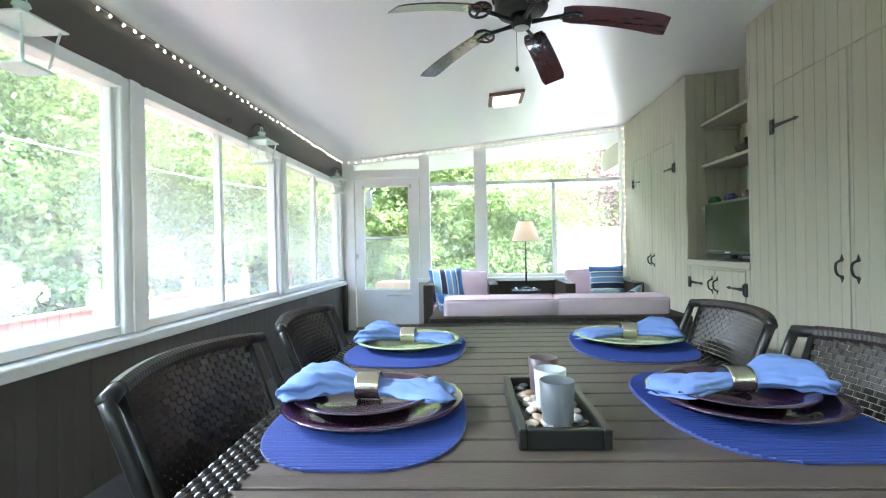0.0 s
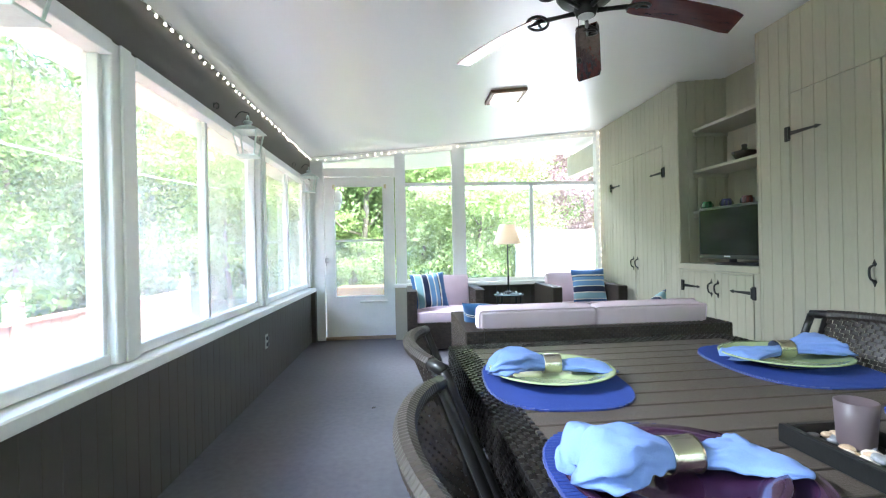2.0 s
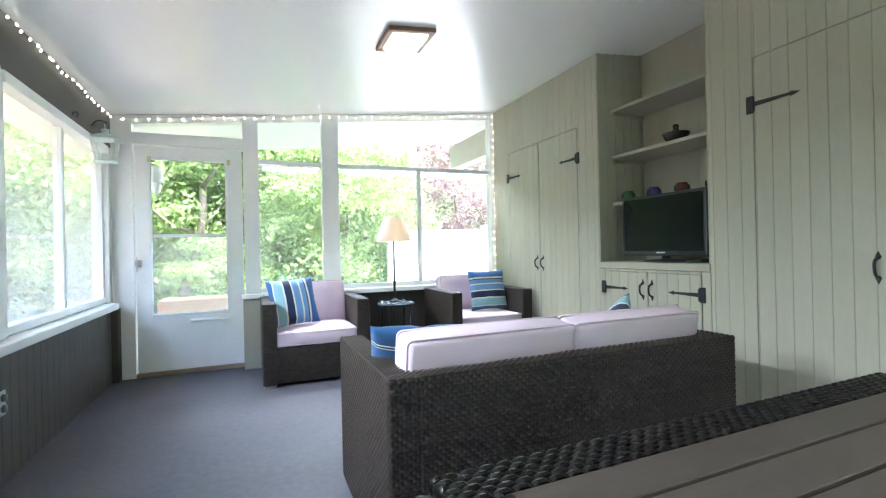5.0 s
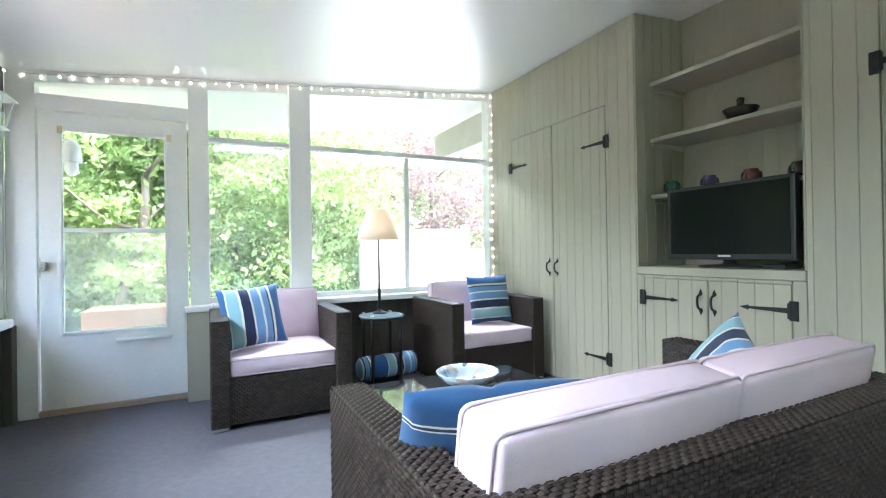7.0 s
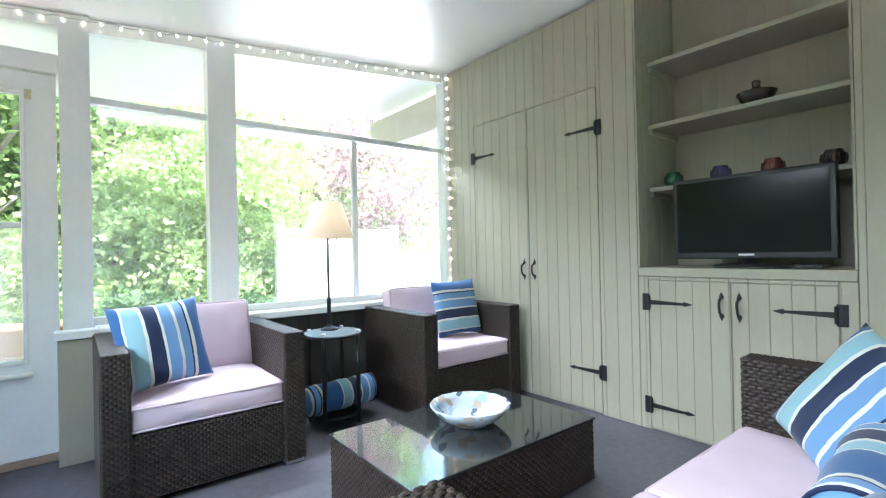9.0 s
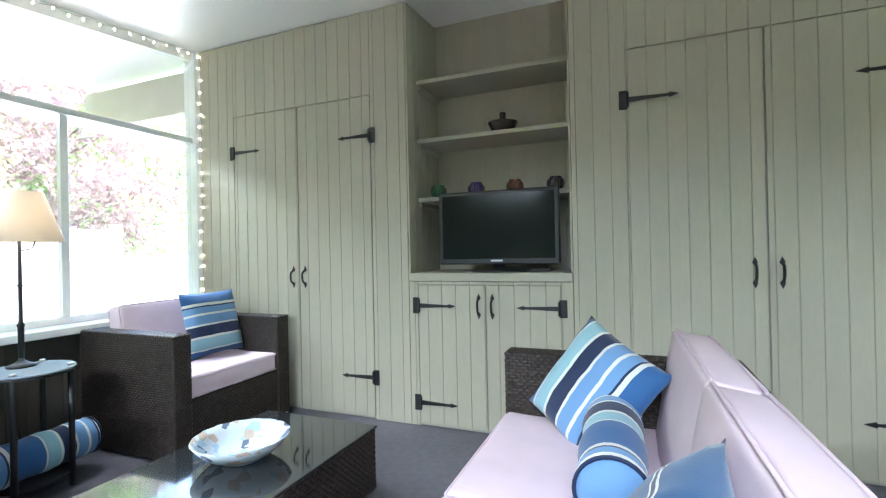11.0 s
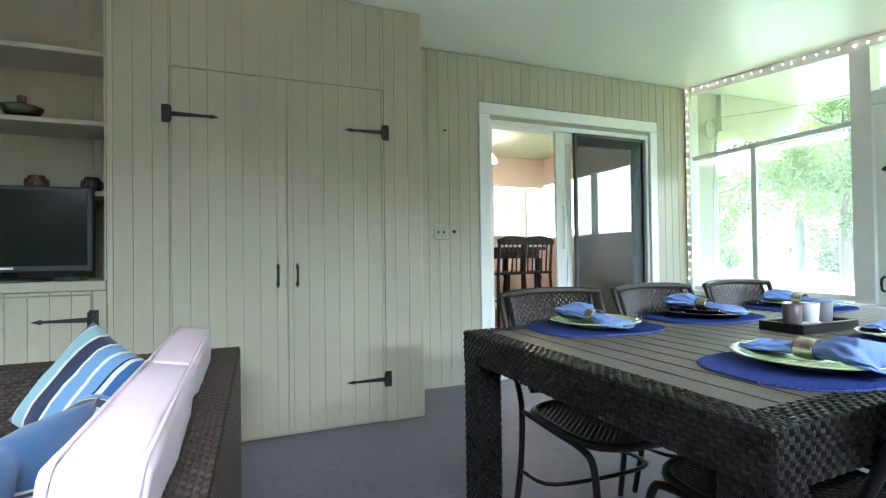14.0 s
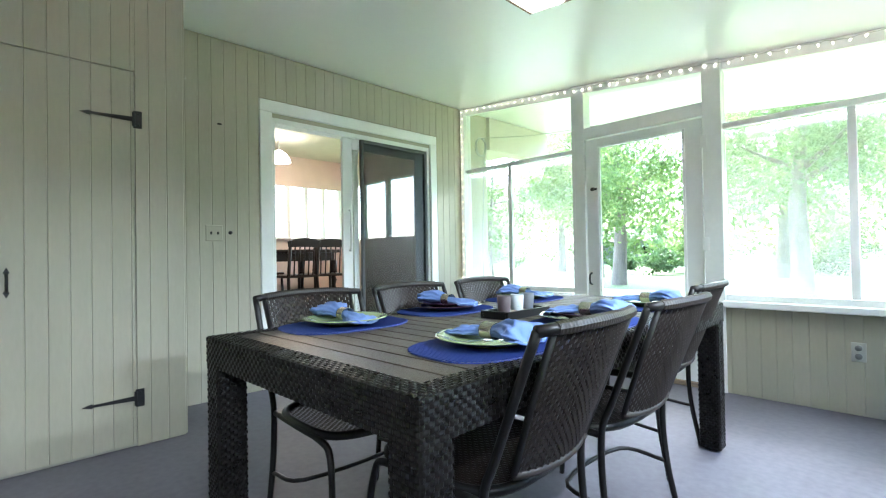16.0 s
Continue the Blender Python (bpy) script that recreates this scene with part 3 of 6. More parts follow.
def cupboard(name, y0, y1, d0, d1, mid, ztop, label):
    """A tall cupboard: carcass, face boards, and two boarded doors with iron hinges and pulls."""
    c = thing(name, label, "cupboard")
    part("carcass", bx((XC + 0.001, y0 + 0.002, 0.001), (XC + 0.55, y1 - 0.002, CTOP), 0), M_GROOVE, c)
    cut_boards(c, y0, d0 - 0.004, 0, CTOP)
    cut_boards(c, d1 + 0.004, y1, 0, CTOP)
    cut_boards(c, d0 - 0.004, d1 + 0.004, ztop + 0.005, CTOP)
    for a, b in ((d0, mid - 0.0032), (mid + 0.0032, d1)):
        dd = new("door")
        dd.parent = c
        part("door_back", bx((XC - 0.004, a + 0.003, 0.018), (XC + 0.0005, b - 0.003, ztop - 0.003), 0), M_GROOVE, dd)
        cut_boards(dd, a, b, 0.015, ztop, proud=0.001)
    return c


ca = cupboard("tall_cupboard", 4.855, YN - 0.004, 5.105, 6.225, 5.668, 2.02, "greige boarded built-in cupboard with closed double doors and black iron hinges")
hinge(ca, 5.09, 1.77, 1)
hinge(ca, 6.24, 1.765, -1)
hinge(ca, 5.09, 0.26, 1)
pull(ca, 5.62, 0.885)
pull(ca, 5.715, 0.885)
cb = cupboard("tall_cupboard", 2.22, 3.89, 2.462, 3.612, 3.028, 2.03, "wide greige boarded built-in cupboard with closed double doors")
hinge(cb, 3.629, 1.779, -1)
hinge(cb, 2.446, 1.772, 1)
hinge(cb, 2.446, 0.262, 1)
pull(cb, 3.08, 0.91)
pull(cb, 2.975, 0.91)
for k in range(6):
    part("board", bx((XC + 0.004 + k * PITCH, 2.206, 0), (min(XC + 0.0865 + k * PITCH, XE - 0.014), 2.2195, CTOP + 0.01), 0.003), M_GREIGE, cb)

# media niche between the cupboards
cn = thing("media_niche", "greige built-in niche with three open shelves over a low cupboard", "cupboard")
NB = 1.96
part("niche_back", bx((NB, 3.892, 0.0), (NB + 0.05, 4.853, ceil_z(NB) - 0.005), 0), M_GREIGE, cn)
for k in range(11):
    part("board", bx((NB - 0.006, 3.895 + k * PITCH, 0.92), (NB - 0.0005, min(3.8945 + (k + 1) * PITCH, 4.85), ceil_z(NB) - 0.006), 0.0006), M_GREIGE, cn)
for y, s in ((4.853, -1), (3.892, 1)):
    for k in range(6):
        a, b = XC - 0.011 + k * PITCH + 0.002, min(XC - 0.011 + (k + 1) * PITCH - 0.002, NB - 0.006)
        part("board", bx((a, min(y, y + s * 0.01), 0.912), (b, max(y, y + s * 0.01), ceil_z(a) - 0.006), 0.001), M_GREIGE, cn)
part("counter", bx((XC - 0.016, 3.8935, 0.862), (NB - 0.001, 4.8515, 0.91), 0.004), M_GREIGE, cn)
part("low_carcass", bx((XC + 0.001, 3.893, 0.001), (NB - 0.002, 4.852, 0.86), 0), M_GROOVE, cn)
cut_boards(cn, 3.892, 3.955, 0, 0.86)
cut_boards(cn, 4.795, 4.853, 0, 0.86)
for a, b in ((3.958, 4.37), (4.376, 4.792)):
    dd = new("door")
    dd.parent = cn
    part("door_back", bx((XC - 0.004, a + 0.003, 0.018), (XC + 0.0005, b - 0.003, 0.835), 0), M_GROOVE, dd)
    cut_boards(dd, a, b, 0.015, 0.84, proud=0.001)
cut_boards(cn, 3.955, 4.795, 0.843, 0.86)
hinge(cn, 3.945, 0.718, 1)
hinge(cn, 4.808, 0.717, -1)
hinge(cn, 4.806, 0.14, -1)
pull(cn, 4.335, 0.72)
pull(cn, 4.415, 0.72)
for z in (2.111, 1.742, 1.374):
    part("shelf", bx((1.617, 3.904, z - 0.026), (NB - 0.007, 4.841, z), 0.003), M_GREIGE, cn)
    part("shelf_cleat", bx((1.63, 4.822, z - 0.056), (NB - 0.007, 4.842, z - 0.027), 0.002), M_GREIGE, cn)

# ---- sliding door to the house ----
sd = thing("door_3", "white framed sliding glass door standing half open", "sliding door", kind="structure")
TX = XE - 0.018
part("casing", boxes(((TX - 0.006, SY1, 0.0), (TX + 0.016, SY1 + 0.10, 2.14)), ((TX - 0.006, SY0 - 0.09, 0.0), (TX + 0.016, SY0, 2.14)), ((TX - 0.006, SY0 - 0.09, 2.14), (TX + 0.016, SY1 + 0.10, 2.235)), bevel=0.005), M_WHITE, sd)
part("step_board", bx((TX - 0.008, SY0 + 0.001, 0.0), (TX + 0.016, SY1 - 0.001, SZ0 - 0.02), 0.004), M_WHITE, sd)
part("jamb", boxes(((XE - 0.001, SY1 - 0.03, SZ0), (XE + 0.13, SY1 - 0.001, SZ1 - 0.001)), ((XE - 0.001, SY0 + 0.001, SZ0), (XE + 0.13, SY0 + 0.03, SZ1 - 0.001)), ((XE - 0.001, SY0 + 0.03, SZ1 - 0.04), (XE + 0.13, SY1 - 0.03, SZ1 - 0.001)), ((XE - 0.02, SY0 + 0.001, SZ0 - 0.018), (XE + 0.13, SY1 - 0.001, SZ0 + 0.02)), bevel=0.003), M_WHITE, sd)
M_TINT = glass_mat("slider_glass", 0.0, (0.95, 0.97, 0.95))
M_SCREEN = glass_mat("insect_screen", 0.0, (0.42, 0.43, 0.45), 0.3)


def slider_leaf(name, x, y0, y1, material, rail, fm):
    p = part(name, boxes(((x, y0, SZ0 + 0.02), (x + 0.03, y0 + rail, SZ1 - 0.04)), ((x, y1 - rail, SZ0 + 0.02), (x + 0.03, y1, SZ1 - 0.04)), ((x, y0 + rail, SZ0 + 0.02), (x + 0.03, y1 - rail, SZ0 + 0.02 + rail * 1.3)), ((x, y0 + rail, SZ1 - 0.04 - rail), (x + 0.03, y1 - rail, SZ1 - 0.04)), bevel=0.003), fm, sd)
    g = part("pane", bx((x + 0.013, y0 + rail, SZ0 + 0.02 + rail * 1.3), (x + 0.017, y1 - rail, SZ1 - 0.04 - rail), 0), material, p)
    g.visible_shadow = False
    return p


slider_leaf("fixed_leaf", XE + 0.075, SY0 + 0.03, 0.64, M_TINT, 0.055, M_WHITE)
slider_leaf("sliding_leaf", XE + 0.040, SY0 + 0.06, 0.775, M_TINT, 0.10, M_WHITE)
slider_leaf("screen_leaf", XE + 0.005, SY0 + 0.03, 0.60, M_SCREEN, 0.03, mat("dark_screen_frame", (0.06, 0.06, 0.065), 0.4))
part("grab_handle", tube(smooth_line([(XE + 0.04, 0.71, 1.42), (XE + 0.012, 0.71, 1.39), (XE + 0.012, 0.71, 1.09), (XE + 0.04, 0.71, 1.06)], 5), 0.011), M_WHITE, sd, smooth=True)

# ---- room of the house behind the sliding door ----
M_PEACH = mat("peach_wall", (0.64, 0.51, 0.46), 0.7, var=0.05)
M_HWOOD = mat("house_wood_floor", (0.16, 0.085, 0.05), 0.35, var=0.25, scale=3, fine=30, stretch=(1, 8, 1))
M_DARKWD = mat("dark_turned_wood", (0.022, 0.014, 0.011), 0.3, var=0.3)
HX, HY0, HY1, HZ = 5.0, -1.05, 3.6, 0.20
tagged(part("floor_house", bx((XE + 0.14, HY0, 0.05), (HX, HY1, HZ), 0), M_HWOOD), "polished brown wooden floor of the dining room", "floor", kind="structure")
tagged(part("ceiling_house", bx((XE + 0.14, HY0 - 0.1, 2.55), (HX + 0.1, HY1 + 0.1, 2.62), 0), M_CEIL), "plain white dining room ceiling", "ceiling", kind="structure")
wall_piece("wall_dining", [((HX, HY0, HZ), (HX + 0.1, HY1, 1.30)), ((HX, HY0, 2.06), (HX + 0.1, HY1, 2.55)), ((HX, 0.15, 1.30), (HX + 0.1, HY1, 2.06)), ((XE + 0.141, HY0 - 0.1, 0), (HX + 0.1, HY0, 1.27)), ((XE + 0.141, HY0 - 0.1, 2.10), (HX + 0.1, HY0, 2.55)), ((XE + 0.67, HY1, 0), (HX + 0.1, HY1 + 0.1, 2.55))], M_PEACH, "warm peach dining room wall with long windows")
wall_piece("wall_dining_north", [((XE + 0.12, 2.36, 0.0), (XE + 0.14, HY1, 2.55))], M_PEACH, "plain wall closing the dining room")
wd = thing("window_9", "long band of windows in the dining room wall", "window", kind="structure")
for k in range(5):
    y = HY0 + 0.05 + k * (0.1 - HY0) / 4
    part("mullion", bx((HX - 0.005, y - 0.03, 1.30), (HX + 0.06, y + 0.03, 2.06), 0.004), M_WHITE, wd)
part("window_board", bx((HX - 0.06, HY0, 1.275), (HX - 0.001, 0.15, 1.30), 0.004), M_WHITE, wd)
for x in (XE + 1.75, XE + 2.35):
    part("mullion", bx((x, HY0 - 0.06, 1.27), (x + 0.07, HY0 + 0.005, 2.10), 0.003), M_WHITE, wd)
part("baseboard_heater", bx((HX - 0.07, HY0 + 0.1, HZ + 0.002), (HX - 0.001, HY1 - 0.1, HZ + 0.16), 0.01), M_WHITE, wd, "white baseboard heater")


def turned_leg(h, r):
    return lathe([(0, 0), (r * 0.6, 0), (r * 0.7, h * 0.05), (r * 0.5, h * 0.1), (r * 0.95, h * 0.3), (r, h * 0.45), (r * 0.55, h * 0.6), (r * 0.9, h * 0.68), (r * 0.55, h * 0.74), (r, h * 0.78), (r, h), (0, h)], 12)


dt = thing("house_table", "dark turned-leg wooden table in the dining room", "table", Matrix.Translation((4.2, 0.60, HZ)))
part("tabletop", bx((-0.5, -0.8, 0.86), (0.5, 0.8, 0.90), 0.01), M_DARKWD, dt)
part("apron", bx((-0.44, -0.74, 0.76), (0.44, 0.74, 0.859), 0.004), M_DARKWD, dt)
for x in (-0.43, 0.43):
    for y in (-0.73, 0.73):
        part("leg", turned_leg(0.76, 0.045), M_DARKWD, dt, m=Matrix.Translation((x, y, 0)), smooth=True)


def house_chair():
    ch = thing("house_chair", "dark wooden spindle-back chair beside the dining room table", "chair", group="dining room chairs")
    part("seat", bx((-0.21, -0.21, 0.58), (0.21, 0.21, 0.61), 0.012), M_DARKWD, ch)
    for x in (-0.18, 0.18):
        part("leg", tube([(x * 1.1, -0.2, 0), (x, -0.18, 0.58)], 0.017), M_DARKWD, ch, smooth=True)
        part("back_post", tube([(x * 1.1, 0.22, 0), (x, 0.19, 0.58), (x, 0.24, 0.99)], 0.018), M_DARKWD, ch, smooth=True)
    for k in range(5):
        x = -0.12 + 0.06 * k
        part("spindle", tube([(x, 0.20, 0.61), (x, 0.235, 0.94)], 0.008, 6), M_DARKWD, ch, smooth=True)
    part("crest_rail", prism([(-0.2, 0.92), (0.2, 0.92), (0.21, 0.98), (0.12, 1.01), (0.0, 1.02), (-0.12, 1.01), (-0.21, 0.98)], 0.025, Matrix(((1, 0, 0, 0), (0, 0, -1, 0.252), (0, 1, 0, 0), (0, 0, 0, 1)))), M_DARKWD, ch)
    part("stretcher", tube([(-0.19, -0.19, 0.25), (0.19, -0.19, 0.25)], 0.01, 6), M_DARKWD, ch)
    return ch


hc = house_chair()
hc.matrix_basis = pose(3.53, 0.53, HZ, 0, 0, 95)
copy_thing(hc, pose(3.60, 0.12, HZ, 0, 0, 85))
copy_thing(hc, pose(4.68, 0.4, HZ, 0, 0, -90))
pl = thing("pendant_lamp", "white glass pendant lamp over the dining table", "lamp", Matrix.Translation((4.0, 0.47, 2.18)))
part("shade", lathe([(0.03, 0.14), (0.09, 0.10), (0.13, 0.03), (0.14, 0.0), (0.13, 0.0), (0.085, 0.095), (0.03, 0.13)], 20), glow_mat("lit_opal_glass", (1.0, 0.90, 0.75), 1.2), pl, smooth=True)
part("cord", tube([(0, 0, 0.13), (0, 0, 0.372)], 0.004, 6), M_WHITE, pl)
pb = new("pendant_bulb", bpy.data.lights.new("pendant_bulb", "POINT"))
pb.data.energy = 2.2
pb.data.color = (1.0, 0.72, 0.52)
pb.data.shadow_soft_size = 0.05
pb.matrix_world = Matrix.Translation((4.0, 0.47, 2.15))

# ---- dining table ----
TX0, TX1, TY0, TY1, TZ = -0.835, 0.239, 0.36, 2.485, 0.742
TURN = pose(-0.29, 2.2, 0, 0, 0, 1.8) @ Matrix.Translation((0.29, -2.2, 0))   # the table stands slightly askew


def on_table(x, y):
    q = TURN @ Vector((x, y, 0))
    return q.x, q.y


dtb = thing("dining_table", "dark woven dining table with a grey-brown slatted top", "table", TURN @ Matrix.Translation((TX0, TY0, 0)))
W, D = TX1 - TX0, TY1 - TY0
BR, AP, LG = 0.075, 0.10, 0.10
part("apron", boxes(((0.004, 0.004, TZ - AP), (W - 0.004, BR - 0.01, TZ - 0.004)), ((0.004, D - BR + 0.01, TZ - AP), (W - 0.004, D - 0.004, TZ - 0.004)), ((0.004, BR - 0.01, TZ - AP), (BR - 0.01, D - BR + 0.01, TZ - 0.004)), ((W - BR + 0.01, BR - 0.01, TZ - AP), (W - 0.004, D - BR + 0.01, TZ - 0.004)), bevel=0.0), M_WICKDK, dtb)
fcs = box_faces((0.004, 0.004, TZ - AP), (W - 0.004, D - 0.004, TZ - 0.004), "zZ")
fcs += [((0.004, 0.004, TZ - 0.004), (W - 0.008, 0, 0), (0, BR, 0)), ((0.004, D - 0.004 - BR, TZ - 0.004), (W - 0.008, 0, 0), (0, BR, 0)),
        ((0.004 + BR, BR, TZ - 0.004), (0, D - 2 * BR, 0), (-BR, 0, 0)), ((W - 0.004, BR, TZ - 0.004), (0, D - 2 * BR, 0), (-BR, 0, 0))]
weave("apron_weave", fcs, dtb, 0.027, 0.0125, material=M_WICKTB)
for x in (0.002, W - LG - 0.002):
    for y in (0.002, D - LG - 0.002):
        lg = part("leg", bx((x + 0.004, y + 0.004, 0.012), (x + LG - 0.004, y + LG - 0.004, TZ - AP - 0.001), 0.004), M_WICKDK, dtb)
        weave("leg_weave", box_faces((x + 0.004, y + 0.004, 0.012), (x + LG - 0.004, y + LG - 0.004, TZ - AP), "zZ"), lg, 0.025, 0.0125, material=M_WICKTB)
        part("foot", bx((x + 0.02, y + 0.02, 0.0), (x + LG - 0.02, y + LG - 0.02, 0.0119), 0.003), M_BLACK, lg)
nslat = 25
sp = (D - 2 * BR) / nslat
slat_me = None
for k in range(nslat):
    y = BR + k * sp
    if slat_me is None:
        slat_me = mesh_of(bx((BR - 0.006, 0.003, TZ - 0.024), (W - BR + 0.006, sp - 0.0042, TZ - 0.002), 0.0015), "slat")
    part("slat", slat_me, M_TEAK, dtb, m=Matrix.Translation((0, y, 0)))
part("underframe", boxes(((BR, BR, TZ - 0.05), (W - BR, BR + 0.04, TZ - 0.026)), ((BR, D - BR - 0.04, TZ - 0.05), (W - BR, D - BR, TZ - 0.026)), ((W / 2 - 0.03, BR + 0.04, TZ - 0.05), (W / 2 + 0.03, D - BR - 0.04, TZ - 0.026)), bevel=0), M_WICKDK, dtb)


# ---- dining chairs ----
def dining_chair():
    """A stacking chair: bronze tube frame, woven seat and bowed woven back. Faces +x; origin under the seat's middle."""
    ch = thing("dining_chair", "dark bronze tube dining chair with woven seat and bowed back", "chair", group="chairs round the dining table")
    SW, SZ, SD = 0.25, 0.43, 0.23

    def bow(y, z):
        """The back's surface: leans away and bows."""
        return Vector((-0.20 - (z - SZ) * 0.40 - 0.055 * (1 - (y / 0.24) ** 2), y, z))

    top = [bow(y, 0.842 + 0.010 * (1 - (y / 0.24) ** 2)) for y in np.linspace(-0.242, 0.242, 15)]
    part("top_rail", tube(top, 0.0140, 10), M_FRAME, ch, smooth=True)
    wrap = [bow(y, 0.842 + 0.010 * (1 - (y / 0.24) ** 2)) for y in np.linspace(-0.196, 0.196, 81)]
    part("rail_wrap", tube(wrap, [0.0166 if i % 2 else 0.0158 for i in range(81)], 8), M_WICKCH, ch, "plaited dark brown binding round the top rail")
    for s in (-1, 1):
        st = smooth_line([bow(s * 0.240, 0.842), bow(s * 0.239, 0.70), bow(s * 0.237, 0.54), (-0.207, s * 0.236, SZ), (-0.215, s * 0.24, 0.22), (-0.255, s * 0.248, 0.0)], 4)
        part("back_leg", tube(st, 0.0115, 8), M_FRAME, ch, smooth=True)
        fl = smooth_line([(-0.20, s * 0.232, SZ - 0.005), (0.0, s * 0.237, SZ - 0.004), (0.15, s * 0.232, SZ - 0.01), (0.205, s * 0.228, SZ - 0.05), (0.235, s * 0.238, 0.2), (0.255, s * 0.245, 0.0)], 4)
        part("front_leg", tube(fl, 0.0115, 8), M_FRAME, ch, smooth=True)
        part("inner_stile", tube([bow(s * 0.200, 0.848), bow(s * 0.190, 0.66), bow(s * 0.172, 0.49)], 0.0095, 6), M_FRAME, ch, smooth=True)
    part("lower_rail", tube([bow(y, 0.485 - 0.012 * (1 - (y / 0.18) ** 2)) for y in np.linspace(-0.172, 0.172, 11)], 0.0115, 8), M_WICKCH, ch, smooth=True)
    part("stretcher", tube(smooth_line([(-0.218, -0.24, 0.20), (-0.05, -0.19, 0.215), (-0.05, 0.19, 0.215), (-0.218, 0.24, 0.20)], 5), 0.008, 6), M_FRAME, ch, smooth=True)
    rim = []
    for k in range(32):
        a = 2 * math.pi * k / 32
        ca_, sa_ = math.cos(a), math.sin(a)
        e = 0.55
        rim.append((0.225 * math.copysign(abs(ca_) ** e, ca_), 0.232 * math.copysign(abs(sa_) ** e, sa_), SZ + 0.004))
    part("seat_rim", tube(rim, 0.0145, 8, closed=True), M_FRAME, ch, smooth=True)

    def strands(name, surf, nu, nv, parent, th=0.0036):
        """Plaited strips over a curved patch surf(u, v)."""
        V, F = [], []
        for j in range(nv):
            for i in range(nu):
                u0 = (i + (0.5 if j % 2 else 0) - 0.25) / nu
                u1 = u0 + 0.92 / nu
                u0, u1 = max(0, u0), min(1, u1)
                if u1 - u0 < 0.2 / nu:
                    continue
                v0, v1 = (j + 0.06) / nv, (j + 0.94) / nv
                um = (u0 + u1) / 2
                p00, p10, p01, p11, q0, q1 = (surf(*a) for a in ((u0, v0), (u1, v0), (u0, v1), (u1, v1), (um, v0), (um, v1)))
                n = (p10 - p00).cross(p01 - p00).normalized()
                for sgn in (1, -1):
                    k = len(V)
                    t_in, t_out = (0.0006, th * 2.2) if sgn > 0 else (-0.0006, -th * 1.4)
                    V += [tuple(p00 + n * t_in), tuple(q0 + n * t_out), tuple(p10 + n * t_in), tuple(p01 + n * t_in), tuple(q1 + n * t_out), tuple(p11 + n * t_in)]
                    F += [(k, k + 1, k + 4, k + 3), (k + 1, k + 2, k + 5, k + 4)] if sgn > 0 else [(k + 3, k + 4, k + 1, k), (k + 4, k + 5, k + 2, k + 1)]
        me = bpy.data.meshes.new(name)
        me.from_pydata(V, [], F)
        me.materials.append(M_WICKCH)
        o = new(name, me)
        o.parent = parent
        return tagged(o, "plaited dark brown strands", "", "", "stuff")

    strands("back_weave", lambda u, v: bow((-0.172 - 0.026 * v) * (1 - 2 * u), 0.482 + 0.36 * v), 15, 30, ch)

    def seat(u, v):
        y = -0.226 + 0.452 * u
        x = -0.218 + 0.436 * v
        lim = 0.222 * (1 - (abs(y) / 0.236) ** 3.6) ** (1 / 3.6)
        return Vector((max(-lim, min(lim, x)), y, SZ + 0.004 - 0.02 * (1 - (y / 0.23) ** 2) * (1 - (x / 0.23) ** 2)))

    strands("seat_weave", seat, 18, 36, ch)
    return ch


CH = dining_chair()
CHAIRS = [(-0.56, 1.99, 2, 0), (-0.57, 1.405, -1, 0), (-0.43, 0.66, 3, 0), (0.0, 2.04, 178, 0), (0.0, 1.45, 182, 0), (0.02, 0.86, 181, 0)]
CH.matrix_basis = pose(CHAIRS[0][0], CHAIRS[0][1], 0, 0, 0, CHAIRS[0][2])
for x, y, r, _ in CHAIRS[1:]:
    copy_thing(CH, pose(x, y, 0, 0, 0, r))

# ---- lounge furniture ----
SH = 0.640


def cushion(size, puff=0.02, n=(14, 10, 4), seed=0, wrinkle=0.0055):
    """A soft box cushion with rounded edges, fuller in the middle, and a few folds. Origin at its lowest middle."""
    bm = bmesh.new()
    sx, sy, sz = size
    bmesh.ops.create_cube(bm, size=1)
    bmesh.ops.subdivide_edges(bm, edges=bm.edges[:], cuts=9, use_grid_fill=True)
    for v in bm.verts:
        x, y, z = v.co * 2
        full = (1 - abs(x) ** 4) * (1 - abs(y) ** 4)
        px, py, pz = x * sx / 2, y * sy / 2, z * sz / 2
        pz += math.copysign(puff * full, z) if abs(z) > 0.5 else 0
        side = (1 - abs(z) ** 2)
        px += math.copysign(0.012 * side * (1 - abs(y) ** 4), x) if abs(x) > 0.95 else 0
        py += math.copysign(0.012 * side * (1 - abs(x) ** 4), y) if abs(y) > 0.95 else 0
        w = noise.noise(Vector((px * 9 + seed, py * 9, pz * 9))) * wrinkle
        v.co = Vector((px, py, pz + sz / 2 + w))
    es = [e for e in bm.edges if e.calc_face_angle(0) > 0.9]
    bmesh.ops.bevel(bm, geom=es, offset=min(0.018, sz * 0.16), segments=3, affect="EDGES", profile=0.6)
    return bm


def piping(size, puff, parent):
    """The corded seam round the top and bottom edge of a box cushion."""
    sx, sy, sz = size
    bm = bmesh.new()
    for z in (0.012, sz - 0.012):
        pts = []
        for cx, cy, a0 in ((1, 1, 0), (-1, 1, 90), (-1, -1, 180), (1, -1, 270)):
            for k in range(4):
                a = radians(a0 + 30 * k)
                rr = 0.02
                pts.append((cx * (sx / 2 - rr + 0.004) + rr * math.cos(a), cy * (sy / 2 - rr + 0.004) + rr * math.sin(a), z))
        tube(pts, 0.0045, 6, bm, closed=True)
    return part("piping", bm, M_PINK, parent, smooth=True)


